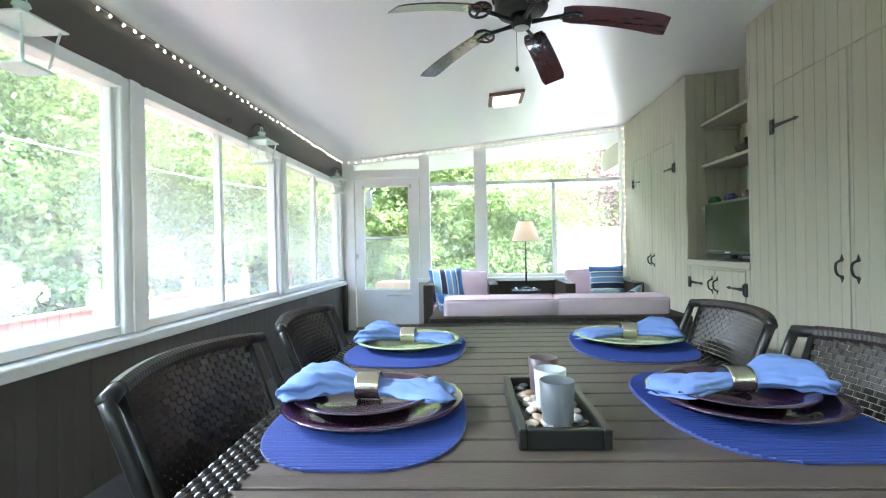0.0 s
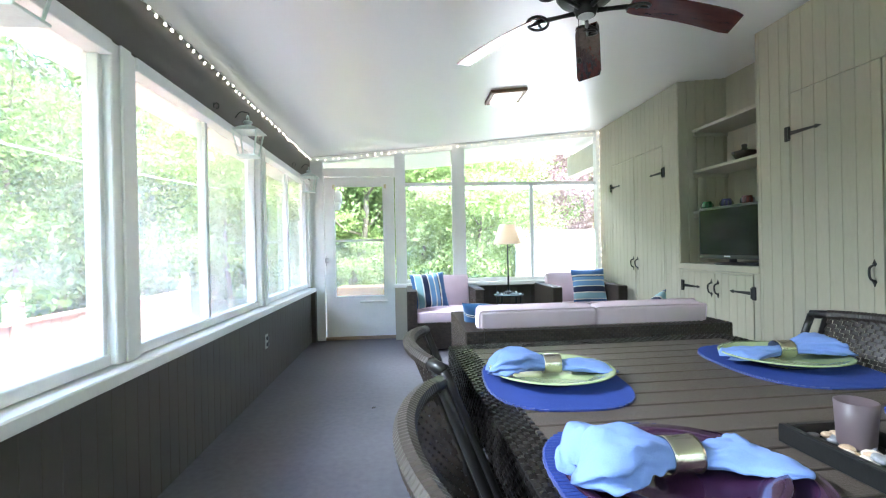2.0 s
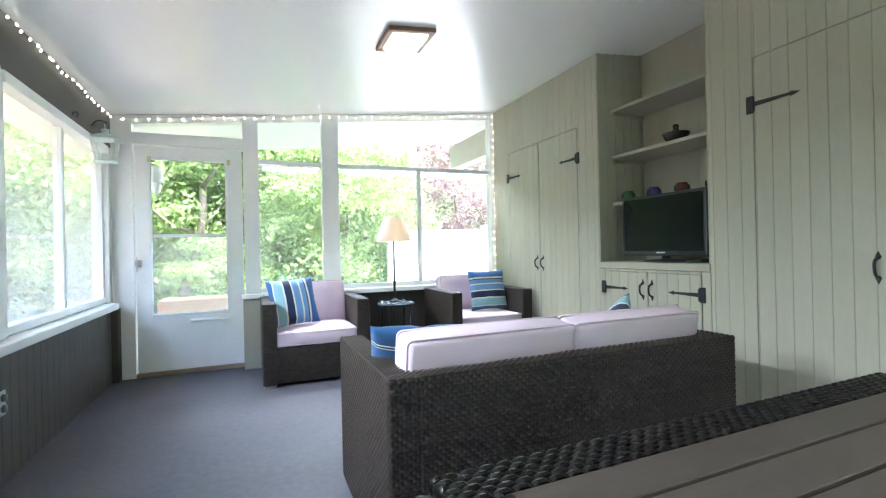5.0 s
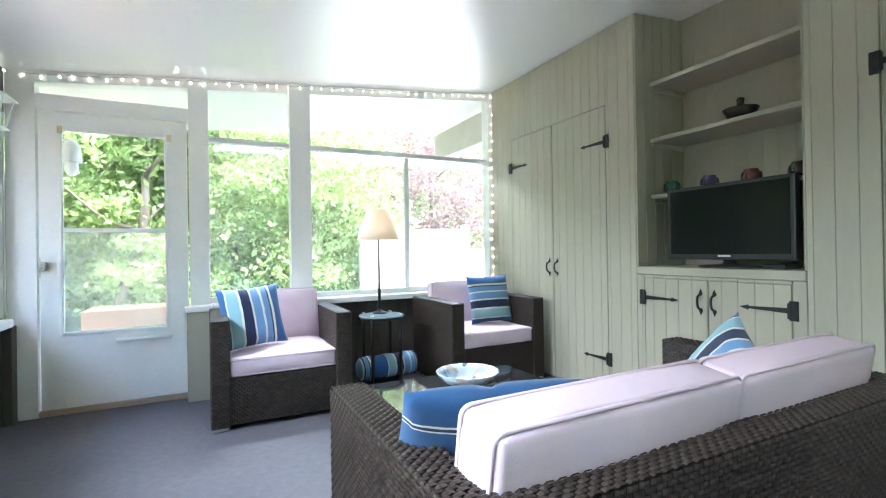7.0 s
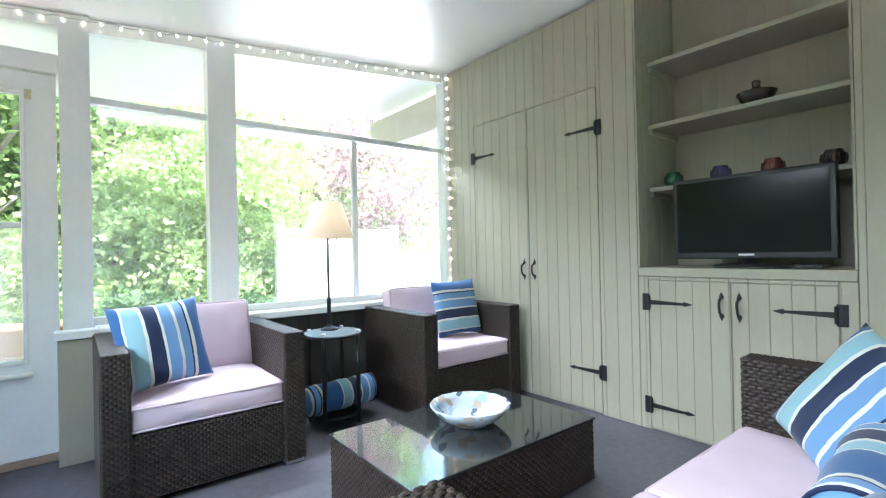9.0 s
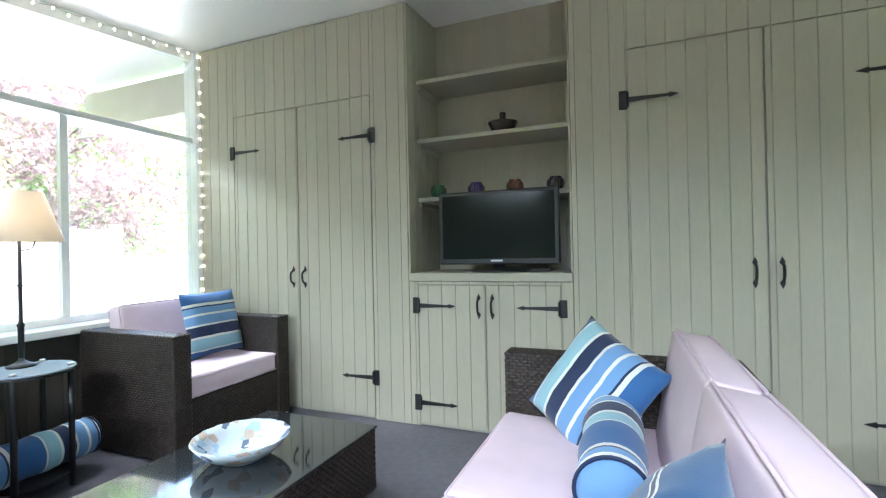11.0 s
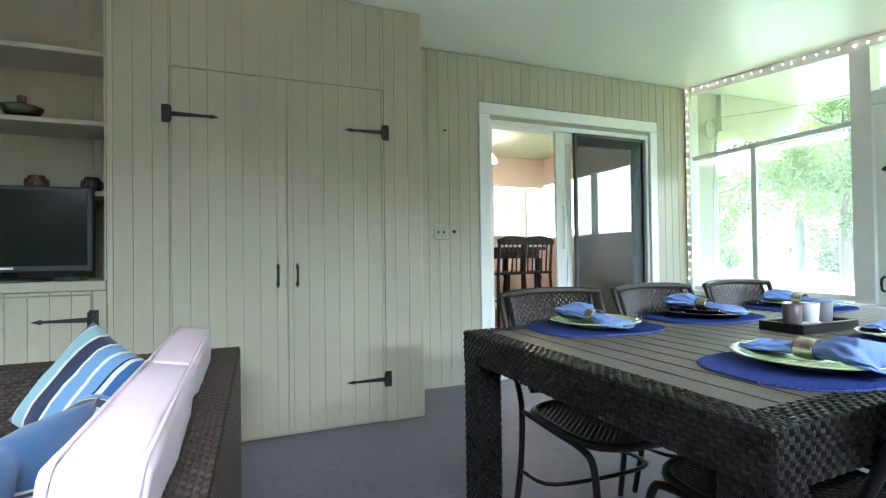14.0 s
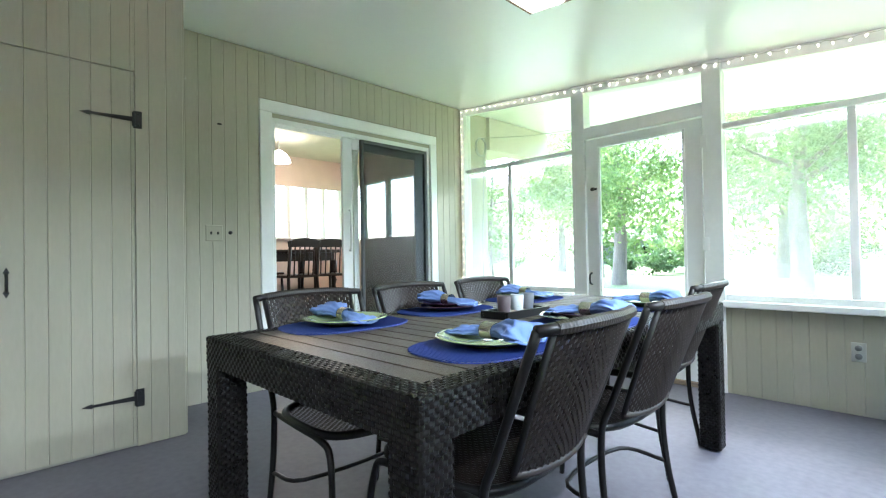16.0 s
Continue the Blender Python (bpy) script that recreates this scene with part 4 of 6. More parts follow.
def add_cushion(name, size, parent, m, label, puff=0.015, seed=0):
    c = part(name, cushion(size, puff, seed=seed), M_PINK, parent, label, smooth=True, m=m)
    piping(size, puff, c)
    return c


def woven_block(name, a, b, parent, skip="z", pitch=0.028, row=0.0122):
    p = part(name, bx(a, b, 0.006), M_WICKDK, parent)
    e = 0.0015
    weave("weave", box_faces((a[0] - e, a[1] - e, a[2]), (b[0] + e, b[1] + e, b[2] + e), skip), p, pitch, row)
    return p


M_FOOT = mat("brushed_foot", (0.55, 0.55, 0.55), 0.35, 0.9)


def lounge_seat(name, width, label, depth, group="", back_h=SH):
    """A boxy woven seat: two arms, low front, back. Local: front looks to -y; x across; origin under its middle."""
    s = thing(name, label, "sofa" if width > 1.2 else "armchair", group=group)
    h, d, A = width / 2, depth / 2, 0.095
    woven_block("arm", (-h, -d, 0.02), (-h + A, d, SH), s)
    woven_block("arm", (h - A, -d, 0.02), (h, d, SH), s)
    woven_block("back", (-h + A + 0.003, d - 0.085, 0.02), (h - A - 0.003, d, back_h), s)
    woven_block("front", (-h + A + 0.003, -d + 0.01, 0.03), (h - A - 0.003, -d + 0.05, 0.30), s)
    part("seat_deck", bx((-h + A + 0.003, -d + 0.052, 0.24), (h - A - 0.003, d - 0.088, 0.30), 0), M_WICKDK, s)
    for x in (-h + A / 2, h - A / 2):
        for y in (-d + 0.05, d - 0.05):
            part("foot", bx((x - 0.045, y - 0.045, 0.0), (x + 0.045, y + 0.045, 0.0195), 0.003), M_FOOT, s, "brushed metal foot cap")
    return s


# sofa, seen from behind
SX0, SX1, SY_B, SY_F = -0.675, 0.815, 3.262, 4.06
so = lounge_seat("sofa", SX1 - SX0, "dark woven two-seat sofa with pale pink cushions", SY_F - SY_B)
so.matrix_basis = pose((SX0 + SX1) / 2, (SY_B + SY_F) / 2, 0, 0, 0, 180)
hw = (SX1 - SX0) / 2 - 0.098
hd = (SY_F - SY_B) / 2
for s in (-1, 1):
    add_cushion("seat_cushion", (hw - 0.004, 0.68, 0.115), so, pose(s * hw / 2, -0.055, 0.302, 0, 0, 0), "pale pink box seat cushion", seed=s)
    add_cushion("back_cushion", (hw + 0.012, 0.40, 0.125), so, pose(s * (hw / 2 + 0.008), hd - 0.194 + 0.008 * s, 0.395, 80, 0, 1.5) @ Matrix.Translation((0, 0.155, -0.06)), "pale pink box back cushion", seed=4 + s)

# two armchairs against the end wall
def armchair(m):
    a = lounge_seat("armchair", 0.82, "dark woven armchair with pale pink cushions", 0.72, "lounge armchairs")
    add_cushion("seat_cushion", (0.622, 0.62, 0.115), a, pose(0, -0.035, 0.302), "pale pink box seat cushion", seed=9)
    add_cushion("back_cushion", (0.60, 0.37, 0.11), a, pose(0, 0.19, 0.40, 80, 0, 0) @ Matrix.Translation((0, 0.18, -0.055)), "pale pink box back cushion", seed=11)
    a.matrix_basis = m
    return a


a1 = armchair(pose(-0.57, 6.07, 0, 0, 0, 0))
a2 = copy_thing(a1, pose(0.99, 6.06, 0, 0, 0, 0))

# coffee table
ct = thing("coffee_table", "low dark woven coffee table with a glass top", "coffee table", Matrix.Translation((0.25, 4.955, 0)))
woven_block("body", (-0.48, -0.295, 0.015), (0.48, 0.295, 0.268), ct, "zZ")
M_TOPGLASS = mat("black_table_glass", (0.022, 0.023, 0.024), 0.06, var=0.1, bump=0.0, spec=0.8, coat=0.5)
part("glass_top", bx((-0.49, -0.305, 0.272), (0.49, 0.305, 0.282), 0.002), M_TOPGLASS, ct)

# ---- television, shelf things ----
M_TVBLK = mat("black_plastic", (0.012, 0.012, 0.013), 0.35, var=0.1, bump=0.05)
M_SCRN = mat("dark_screen", (0.005, 0.007, 0.006), 0.14, var=0.05, bump=0.0, spec=0.14)
tv = thing("television", "black flat television switched off on a swivel foot", "television", Matrix.Translation((1.575, 4.325, 0.9105)))
part("housing", bx((-0.012, -0.356, 0.045), (0.034, 0.356, 0.474), 0.008, 2), M_TVBLK, tv)
part("screen", bx((-0.0165, -0.332, 0.078), (-0.0125, 0.332, 0.453), 0.001), M_SCRN, tv, "dark glossy screen")
part("badge", bx((-0.0165, -0.035, 0.062), (-0.0128, 0.035, 0.072), 0.001), glow_mat("silver_badge", (0.75, 0.75, 0.75), 0.0), tv, "small silver badge")
part("stand", lathe([(0, 0), (0.15, 0), (0.155, 0.006), (0.14, 0.014), (0.05, 0.02), (0.03, 0.025), (0.03, 0.06), (0, 0.06)], 28, Matrix.Translation((0.035, 0, 0)) @ Matrix.Diagonal((0.7, 1.15, 1, 1))), M_TVBLK, tv, smooth=True)
part("media_box", bx((0.0, -0.30, 0.0), (0.12, -0.19, 0.022), 0.004), M_TVBLK, tv)

JARS = [("green", (0.02, 0.10, 0.04), 4.725), ("violet-blue", (0.035, 0.03, 0.11), 4.475), ("reddish brown", (0.10, 0.03, 0.02), 4.236), ("dark brown", (0.035, 0.02, 0.02), 4.0)]
for nm, colr, y in JARS:
    j = thing("candle_jar", "small round %s glass candle jar on a shelf" % nm, "candle holder", Matrix.Translation((1.672, y, 1.3745)) @ Matrix.Scale(0.97, 4), "jars on the shelf")
    prof = [(0, 0), (0.03, 0.0), (0.044, 0.012), (0.050, 0.035), (0.046, 0.058), (0.036, 0.072), (0.036, 0.078), (0.031, 0.078), (0.031, 0.072), (0.040, 0.055), (0.044, 0.035), (0.03, 0.008), (0, 0.008)]
    part("glass", lathe(prof, 20), mat("jar_" + nm.replace(" ", "_"), colr, 0.15, var=0.5, scale=40, bump=0.3, coat=0.5), j, smooth=True)
    ribs = bmesh.new()
    for k in range(10):
        a = 2 * math.pi * k / 10
        tube([(0.0455 * math.cos(a), 0.0455 * math.sin(a), 0.014), (0.051 * math.cos(a), 0.051 * math.sin(a), 0.035), (0.0465 * math.cos(a), 0.0465 * math.sin(a), 0.06)], 0.003, 5, ribs)
    part("ribs", ribs, M_TVBLK, j, smooth=True)
cd = thing("covered_dish", "dark bronze covered dish with a tall knob on a shelf", "dish", Matrix.Translation((1.715, 4.313, 1.7425)) @ Matrix.Scale(0.97, 4))
M_BRONZE = mat("dark_bronze_glaze", (0.06, 0.045, 0.035), 0.25, metal=0.4, var=0.3)
part("bowl", lathe([(0, 0), (0.058, 0), (0.062, 0.004), (0.076, 0.03), (0.094, 0.064), (0.092, 0.067), (0.085, 0.064), (0, 0.06)], 28), M_BRONZE, cd, smooth=True)
part("lid", lathe([(0.084, 0.0645), (0.06, 0.074), (0.03, 0.084), (0.02, 0.092), (0.018, 0.108), (0.022, 0.120), (0.016, 0.130), (0, 0.132)], 28), M_BRONZE, cd, smooth=True)

# ---- ceiling fan ----
FX, FY = -0.155, 2.845
FZ = ceil_z(FX)
fan = thing("ceiling_fan", "five-bladed ceiling fan with red-brown blades and a dark iron motor", "ceiling fan", Matrix.Translation((FX, FY, FZ)))
M_IRON = mat("dark_cast_iron", (0.018, 0.018, 0.016), 0.4, metal=0.5, var=0.3, bump=0.3)
M_PLATE_FAN = mat("pale_cap_metal", (0.45, 0.46, 0.45), 0.4, metal=0.3)
M_BLADE = mat("red_brown_blade", (0.085, 0.022, 0.018), 0.22, var=0.3, scale=3, fine=40, stretch=(1, 12, 12), bump=0.05, coat=0.6)
part("canopy", lathe([(0, 0.006), (0.075, 0.006), (0.075, -0.02), (0.05, -0.04), (0.03, -0.05), (0.03, -0.07), (0, -0.07)], 28), M_IRON, fan, smooth=True)
part("motor", lathe([(0, -0.06), (0.09, -0.062), (0.12, -0.08), (0.13, -0.11), (0.13, -0.16), (0.12, -0.17), (0.12, -0.178), (0.13, -0.185), (0.115, -0.205), (0.08, -0.215), (0, -0.215)], 36), M_IRON, fan, smooth=True)
part("hub", lathe([(0, -0.21), (0.05, -0.212), (0.053, -0.25), (0.046, -0.262), (0.043, -0.275), (0.02, -0.28), (0, -0.28)], 28), M_IRON, fan, smooth=True)
part("hub_cap", lathe([(0, -0.2835), (0.030, -0.2825), (0.036, -0.278), (0.036, -0.272), (0, -0.272)], 24), M_PLATE_FAN, fan, "pale metal cap under the fan hub", smooth=True)
rg = bmesh.new()
for k in range(12):
    a = 2 * math.pi * k / 12
    tube([(0.131 * math.cos(a) + 0.0, 0.131 * math.sin(a), -0.115), (0.136 * math.cos(a), 0.136 * math.sin(a), -0.135), (0.131 * math.cos(a), 0.131 * math.sin(a), -0.155)], 0.006, 5, rg)
part("vent_ribs", rg, M_IRON, fan, smooth=True)
blade_me = arm_me = None
for k in range(5):
    m = pose(0, 0, -0.25, 0, 0, -5 + 72 * k)
    if blade_me is None:
        bm = bmesh.new()
        n = 12
        L0, L1 = 0.20, 0.67
        rows = []
        for i in range(n + 1):
            t = i / n
            r = L0 + (L1 - L0) * t
            w = 0.058 + 0.012 * t
            if i == 0:
                w *= 0.82
            if i == n:
                w *= 0.85
            z = 0.02 - 0.055 * t * t - 0.045 * t
            tilt = radians(-12)
            ring = []
            for sy, sz in ((-1, -0.003), (1, -0.003), (1, 0.003), (-1, 0.003)):
                ring.append(bm.verts.new((r, sy * w * math.cos(tilt), z + sz + sy * w * math.sin(tilt))))
            rows.append(ring)
        for p, q in zip(rows, rows[1:]):
            for i in range(4):
                j = (i + 1) % 4
                bm.faces.new((p[i], q[i], q[j], p[j]))
        bm.faces.new(rows[0])
        bm.faces.new(rows[-1][::-1])
        bmesh.ops.recalc_face_normals(bm, faces=bm.faces)
        blade_me = mesh_of(bm, "blade")
        blade_me.materials.append(M_BLADE)
        bm = tube([(0.05, 0, 0.0), (0.11, 0, 0.005), (0.19, 0, 0.012)], [0.012, 0.009, 0.011], 8)
        c = []
        for i in range(16):
            a = 2 * math.pi * i / 16
            c.append((0.235 + 0.05 * math.cos(a), 0.05 * math.sin(a), 0.010 + 0.011 * math.sin(a)))
        tube(c, 0.007, 6, bm, closed=True)
        tube([(0.19, 0, 0.012), (0.285, 0, 0.008)], 0.006, 6, bm)
        tube([(0.235, -0.05, 0.0), (0.235, 0.05, 0.021)], 0.006, 6, bm)
        arm_me = mesh_of(bm, "blade_arm", True)
        arm_me.materials.append(M_IRON)
    b = part("blade", blade_me, None, fan, m=m)
    part("blade_arm", arm_me, None, b)
part("pull_chain", tube([(-0.02, 0.04, -0.27), (-0.02, 0.04, -0.45)], 0.0016, 5), M_IRON, fan)
part("chain_bob", lathe([(0, -0.475), (0.008, -0.47), (0.011, -0.46), (0.007, -0.45), (0, -0.448)], 12, Matrix.Translation((-0.02, 0.04, 0))), M_IRON, fan, smooth=True)

# ---- ceiling lights ----
M_OAK = mat("oak_frame", (0.20, 0.11, 0.06), 0.45, var=0.2, fine=120)
M_DIFF = glow_mat("lit_diffuser", (1.0, 0.90, 0.74), 0.14)


def ceiling_light(x, y):
    z = ceil_z(x)
    s = math.degrees(math.atan(0.0935))
    c = thing("ceiling_light", "square wood-framed ceiling light, switched on", "ceiling light", pose(x, y, z, 0, -s, 0), "ceiling lights")
    part("frame", boxes(((-0.155, -0.165, -0.028), (0.155, -0.13, 0.004)), ((-0.155, 0.13, -0.028), (0.155, 0.165, 0.004)), ((-0.155, -0.13, -0.028), (-0.12, 0.13, 0.004)), ((0.12, -0.13, -0.028), (0.155, 0.13, 0.004)), bevel=0.004), M_OAK, c)
    bm = bmesh.new()
    lo = [bm.verts.new((sx * 0.105, sy * 0.115, -0.055)) for sx, sy in ((-1, -1), (1, -1), (1, 1), (-1, 1))]
    hi = [bm.verts.new((sx * 0.119, sy * 0.129, -0.02)) for sx, sy in ((-1, -1), (1, -1), (1, 1), (-1, 1))]
    bm.faces.new(lo[::-1])
    for i in range(4):
        bm.faces.new((lo[i], lo[(i + 1) % 4], hi[(i + 1) % 4], hi[i]))
    bmesh.ops.bevel(bm, geom=[e for e in bm.edges if not e.is_boundary], offset=0.008, segments=2, affect="EDGES")
    part("diffuser", bm, M_DIFF, c, "glowing frosted diffuser")
    return c


ceiling_light(-0.10, 4.79)
ceiling_light(-0.08, 0.93)

# ---- lanterns on the west header ----
M_MINT = mat("pale_mint_metal", (0.62, 0.72, 0.68), 0.4, var=0.1, scale=20)
M_LGLASS = glass_mat("lantern_glass", 0.0)


def lantern(m):
    l = thing("lantern", "pale mint metal lantern with glass sides, hung from a hook", "lantern", m, "hanging lanterns")
    b, t, zb, zt = 0.050, 0.078, 0.012, 0.165
    part("base", boxes(((-0.066, -0.066, 0), (0.066, 0.066, 0.010)), bevel=0.003), M_MINT, l)
    for sx in (-1, 1):
        for sy in (-1, 1):
            part("corner_bar", tube([(sx * b, sy * b, zb - 0.004), (sx * t, sy * t, zt)], 0.0055, 4), M_MINT, l)
    part("roof", prism_roof(0.096, 0.03, zt, 0.045), M_MINT, l)
    part("chimney", lathe([(0.022, zt + 0.04), (0.022, zt + 0.065), (0.03, zt + 0.067), (0.026, zt + 0.078), (0, zt + 0.08)], 16), M_MINT, l, smooth=True)
    ring = [(0, 0.022 * math.cos(a), zt + 0.095 + 0.022 * math.sin(a)) for a in np.linspace(0, 2 * math.pi, 16, endpoint=False)]
    part("ring", tube(ring, 0.0028, 6, closed=True), M_MINT, l, smooth=True)
    for ax in range(4):
        q = bmesh.new()
        rot = Matrix.Rotation(math.pi / 2 * ax, 4, "Z")
        vs = [q.verts.new(rot @ Vector(p)) for p in ((-b + 0.004, -b, zb), (b - 0.004, -b, zb), (t - 0.004, -t, zt), (-t + 0.004, -t, zt))]
        q.faces.new(vs)
        part("pane", q, M_LGLASS, l).visible_shadow = False
    part("bracket", tube(smooth_line([(-0.085, 0, zt + 0.10), (-0.05, 0, zt + 0.14), (0.0, 0, zt + 0.135), (0.006, 0, zt + 0.118)], 4), 0.0035, 6), M_IRON, l, "small dark iron hook")
    return l


def prism_roof(w, w2, z, h):
    bm = bmesh.new()
    lo0 = [bm.verts.new((sx * w, sy * w, z)) for sx, sy in ((-1, -1), (1, -1), (1, 1), (-1, 1))]
    lo = [bm.verts.new((sx * w, sy * w, z + 0.006)) for sx, sy in ((-1, -1), (1, -1), (1, 1), (-1, 1))]
    hi = [bm.verts.new((sx * w2, sy * w2, z + h)) for sx, sy in ((-1, -1), (1, -1), (1, 1), (-1, 1))]
    bm.faces.new(lo0[::-1])
    bm.faces.new(hi)
    for i in range(4):
        j = (i + 1) % 4
        bm.faces.new((lo0[i], lo0[j], lo[j], lo[i]))
        bm.faces.new((lo[i], lo[j], hi[j], hi[i]))
    return bm


ln = lantern(pose(-2.035, 4.06, 1.735))
copy_thing(ln, pose(-2.035, 2.13, 1.735))
copy_thing(ln, pose(-2.035, 6.06, 1.735))

# ---- string lights ----
M_BULB = glow_mat("warm_bulb", (1.0, 0.88, 0.66), 0.32)
M_WIRE = mat("pale_wire", (0.45, 0.46, 0.42), 0.5)
bulb_me = mesh_of(lathe([(0, -0.004), (0.0055, -0.002), (0.0068, 0.004), (0.0055, 0.010), (0.003, 0.014), (0, 0.014)], 8), "bulb", True)
bulb_me.materials.append(M_BULB)


def light_string(label, path, spacing, wob, seed):
    """A wire with small lit bulbs along a polyline."""
    rnd = random.Random(seed)
    s = thing("string_lights", label, "string lights", group="string lights")
    pts = [Vector(p) for p in path]
    wire, d_next = [], 0.03
    for a, b in zip(pts, pts[1:]):
        L = (b - a).length
        k = max(2, int(L / (spacing / 2)))
        for i in range(k + (b is pts[-1])):
            p = a.lerp(b, i / k)
            wire.append(p + Vector((rnd.uniform(-1, 1), rnd.uniform(-1, 1), rnd.uniform(-1.4, 0.3))) * wob)
    part("wire", tube(wire, 0.0018, 5), M_WIRE, s)
    for i in range(1, len(wire) - 1, 2):
        q = wire[i]
        part("bulb", bulb_me, None, s, m=pose(q.x, q.y, q.z - 0.008, rnd.uniform(140, 220), rnd.uniform(-40, 40), 0))
    return s


cz = ceil_z
light_string("warm white string lights along the ceiling edge", [(XW + 0.02, YS + 0.08, cz(XW) - 0.02), (XW + 0.02, YN - 0.05, cz(XW) - 0.02)], 0.078, 0.008, 1)
light_string("warm white string lights over the end windows and corner post", [(XW + 0.06, YN - 0.022, cz(XW) - 0.02), (XC - 0.03, YN - 0.022, cz(XC) - 0.03), (XC - 0.028, YN - 0.022, 0.72)], 0.085, 0.008, 2)
light_string("warm white string lights over the porch door and house corner", [(XW + 0.06, YS + 0.022, cz(XW) - 0.02), (XE - 0.05, YS + 0.022, cz(XE) - 0.03), (XE - 0.045, YS + 0.022, 0.70)], 0.08, 0.008, 3)

# ---- small fixtures ----
M_PLATE = mat("ivory_plate", (0.55, 0.54, 0.49), 0.35, var=0.05)


def outlet(m):
    o = thing("wall_outlet", "double grey wall outlet with a cover flap", "outlet", m, "wall outlets")
    part("plate", bx((-0.035, -0.006, -0.057), (0.035, 0.004, 0.057), 0.003), M_PLATE, o)
    for z in (-0.025, 0.025):
        part("socket", lathe([(0, 0), (0.018, 0), (0.017, 0.014), (0, 0.016)], 16, pose(0, 0.003, z, -90)), mat("socket_grey", (0.16, 0.16, 0.16), 0.4), o, smooth=True)
    return o


ol = outlet(pose(XW + 0.0005, 4.66, 0.37, 0, 0, -90))
copy_thing(ol, pose(-1.21, YS + 0.0005, 0.38, 0, 0, 0))
sw = thing("light_switch", "ivory double light switch plate beside the sliding door", "switch", pose(XE - 0.0125, 1.875, 1.19, 0, 0, 90))
part("plate", bx((-0.058, -0.0005, -0.057), (0.058, 0.006, 0.057), 0.003), M_GREIGE, sw)
for x in (-0.023, 0.023):
    part("toggle", bx((x - 0.005, 0.006, -0.01), (x + 0.005, 0.02, 0.01), 0.002), M_BLACK, sw)
kb = thing("dimmer_switch", "small dark dimmer knob on the house wall", "switch", pose(XE - 0.0125, 1.765, 1.195, -90, 0, 90))
part("knob", lathe([(0, -0.001), (0.012, 0), (0.014, 0.01), (0.010, 0.022), (0, 0.024)], 16), M_BLACK, kb, smooth=True)
hk = thing("wall_hook", "small dark hook screwed to the house wall", "hook", pose(XE - 0.0125, 1.83, 1.98, -90, 0, 90))
part("hook", lathe([(0, -0.001), (0.010, 0), (0.008, 0.008), (0.004, 0.02), (0, 0.022)], 12, Matrix.Diagonal((1.8, 0.7, 1, 1))), M_BLACK, hk, smooth=True)

# hooks along the header, a sensor, and debris on the floor
def header_hook(y, z):
    h = thing("header_hook", "small dark iron hook screwed into the header board", "hook", pose(XW + 0.003, y, z), "header hooks")
    part("plate", bx((-0.001, -0.006, -0.014), (0.003, 0.006, 0.014), 0.001), M_BLACK, h)
    part("hook", tube(smooth_line([(0.002, 0, 0.008), (0.018, 0, 0.016), (0.030, 0, 0.002), (0.024, 0, -0.018), (0.012, 0, -0.014)], 5), 0.003, 6), M_BLACK, h, smooth=True)
    return h


for _hy, _hz in ((3.70, 1.975), (5.66, 1.975)):
    header_hook(_hy, _hz)
sn = thing("screw_eye", "small pale screw eye high on the house wall", "hook", pose(XE - 0.0125, 2.07, 2.25, 0, 0, 90))
part("eye", tube([(0.012 * math.cos(a), 0.030 + 0.0 * a, 0.012 * math.sin(a)) for a in np.linspace(0, 2 * math.pi, 14, endpoint=False)], 0.003, 6, closed=True), M_PLATE, sn, smooth=True)
part("shank", tube([(0, -0.001, 0.0), (0, 0.018, 0.0)], 0.003, 6), M_PLATE, sn)
lf = thing("dry_leaf", "tiny curled brown leaf lying on the grey floor", "leaf", pose(-1.225, 4.035, 0.001, 0, 0, 35))
_lb = prism([(-0.020, 0.0), (-0.008, 0.009), (0.008, 0.008), (0.021, 0.0), (0.008, -0.009), (-0.008, -0.008)], 0.0015)
for v in _lb.verts:
    v.co.z += 0.006 * abs(v.co.y) / 0.009
part("blade", _lb, mat("dry_leaf_brown", (0.03, 0.022, 0.016), 0.8), lf)

# ---- table settings ----
M_MAT = stripe_mat("ribbed_blue_mat", [(0.0, (0.014, 0.03, 0.19)), (0.62, (0.010, 0.02, 0.14))], 170.0, "Y", 0.75)
M_GREEN = mat("green_glaze", (0.33, 0.40, 0.22), 0.14, var=0.08, bump=0.02, coat=0.4)
M_PURPLE = mat("aubergine_glaze", (0.028, 0.010, 0.028), 0.10, var=0.15, bump=0.02, coat=0.6)
M_SILVER = mat("silver_ring", (0.62, 0.58, 0.50), 0.22, metal=1.0, var=0.1, fine=150)
M_NAP = mat("light_blue_linen", (0.145, 0.225, 0.49), 0.9, var=0.10, scale=14, fine=500, bump=0.3)


def superellipse(a, b, e, n=48):
    out = []
    for k in range(n):
        t = 2 * math.pi * k / n
        c_, s_ = math.cos(t), math.sin(t)
        out.append((a * math.copysign(abs(c_) ** e, c_), b * math.copysign(abs(s_) ** e, s_)))
    return out


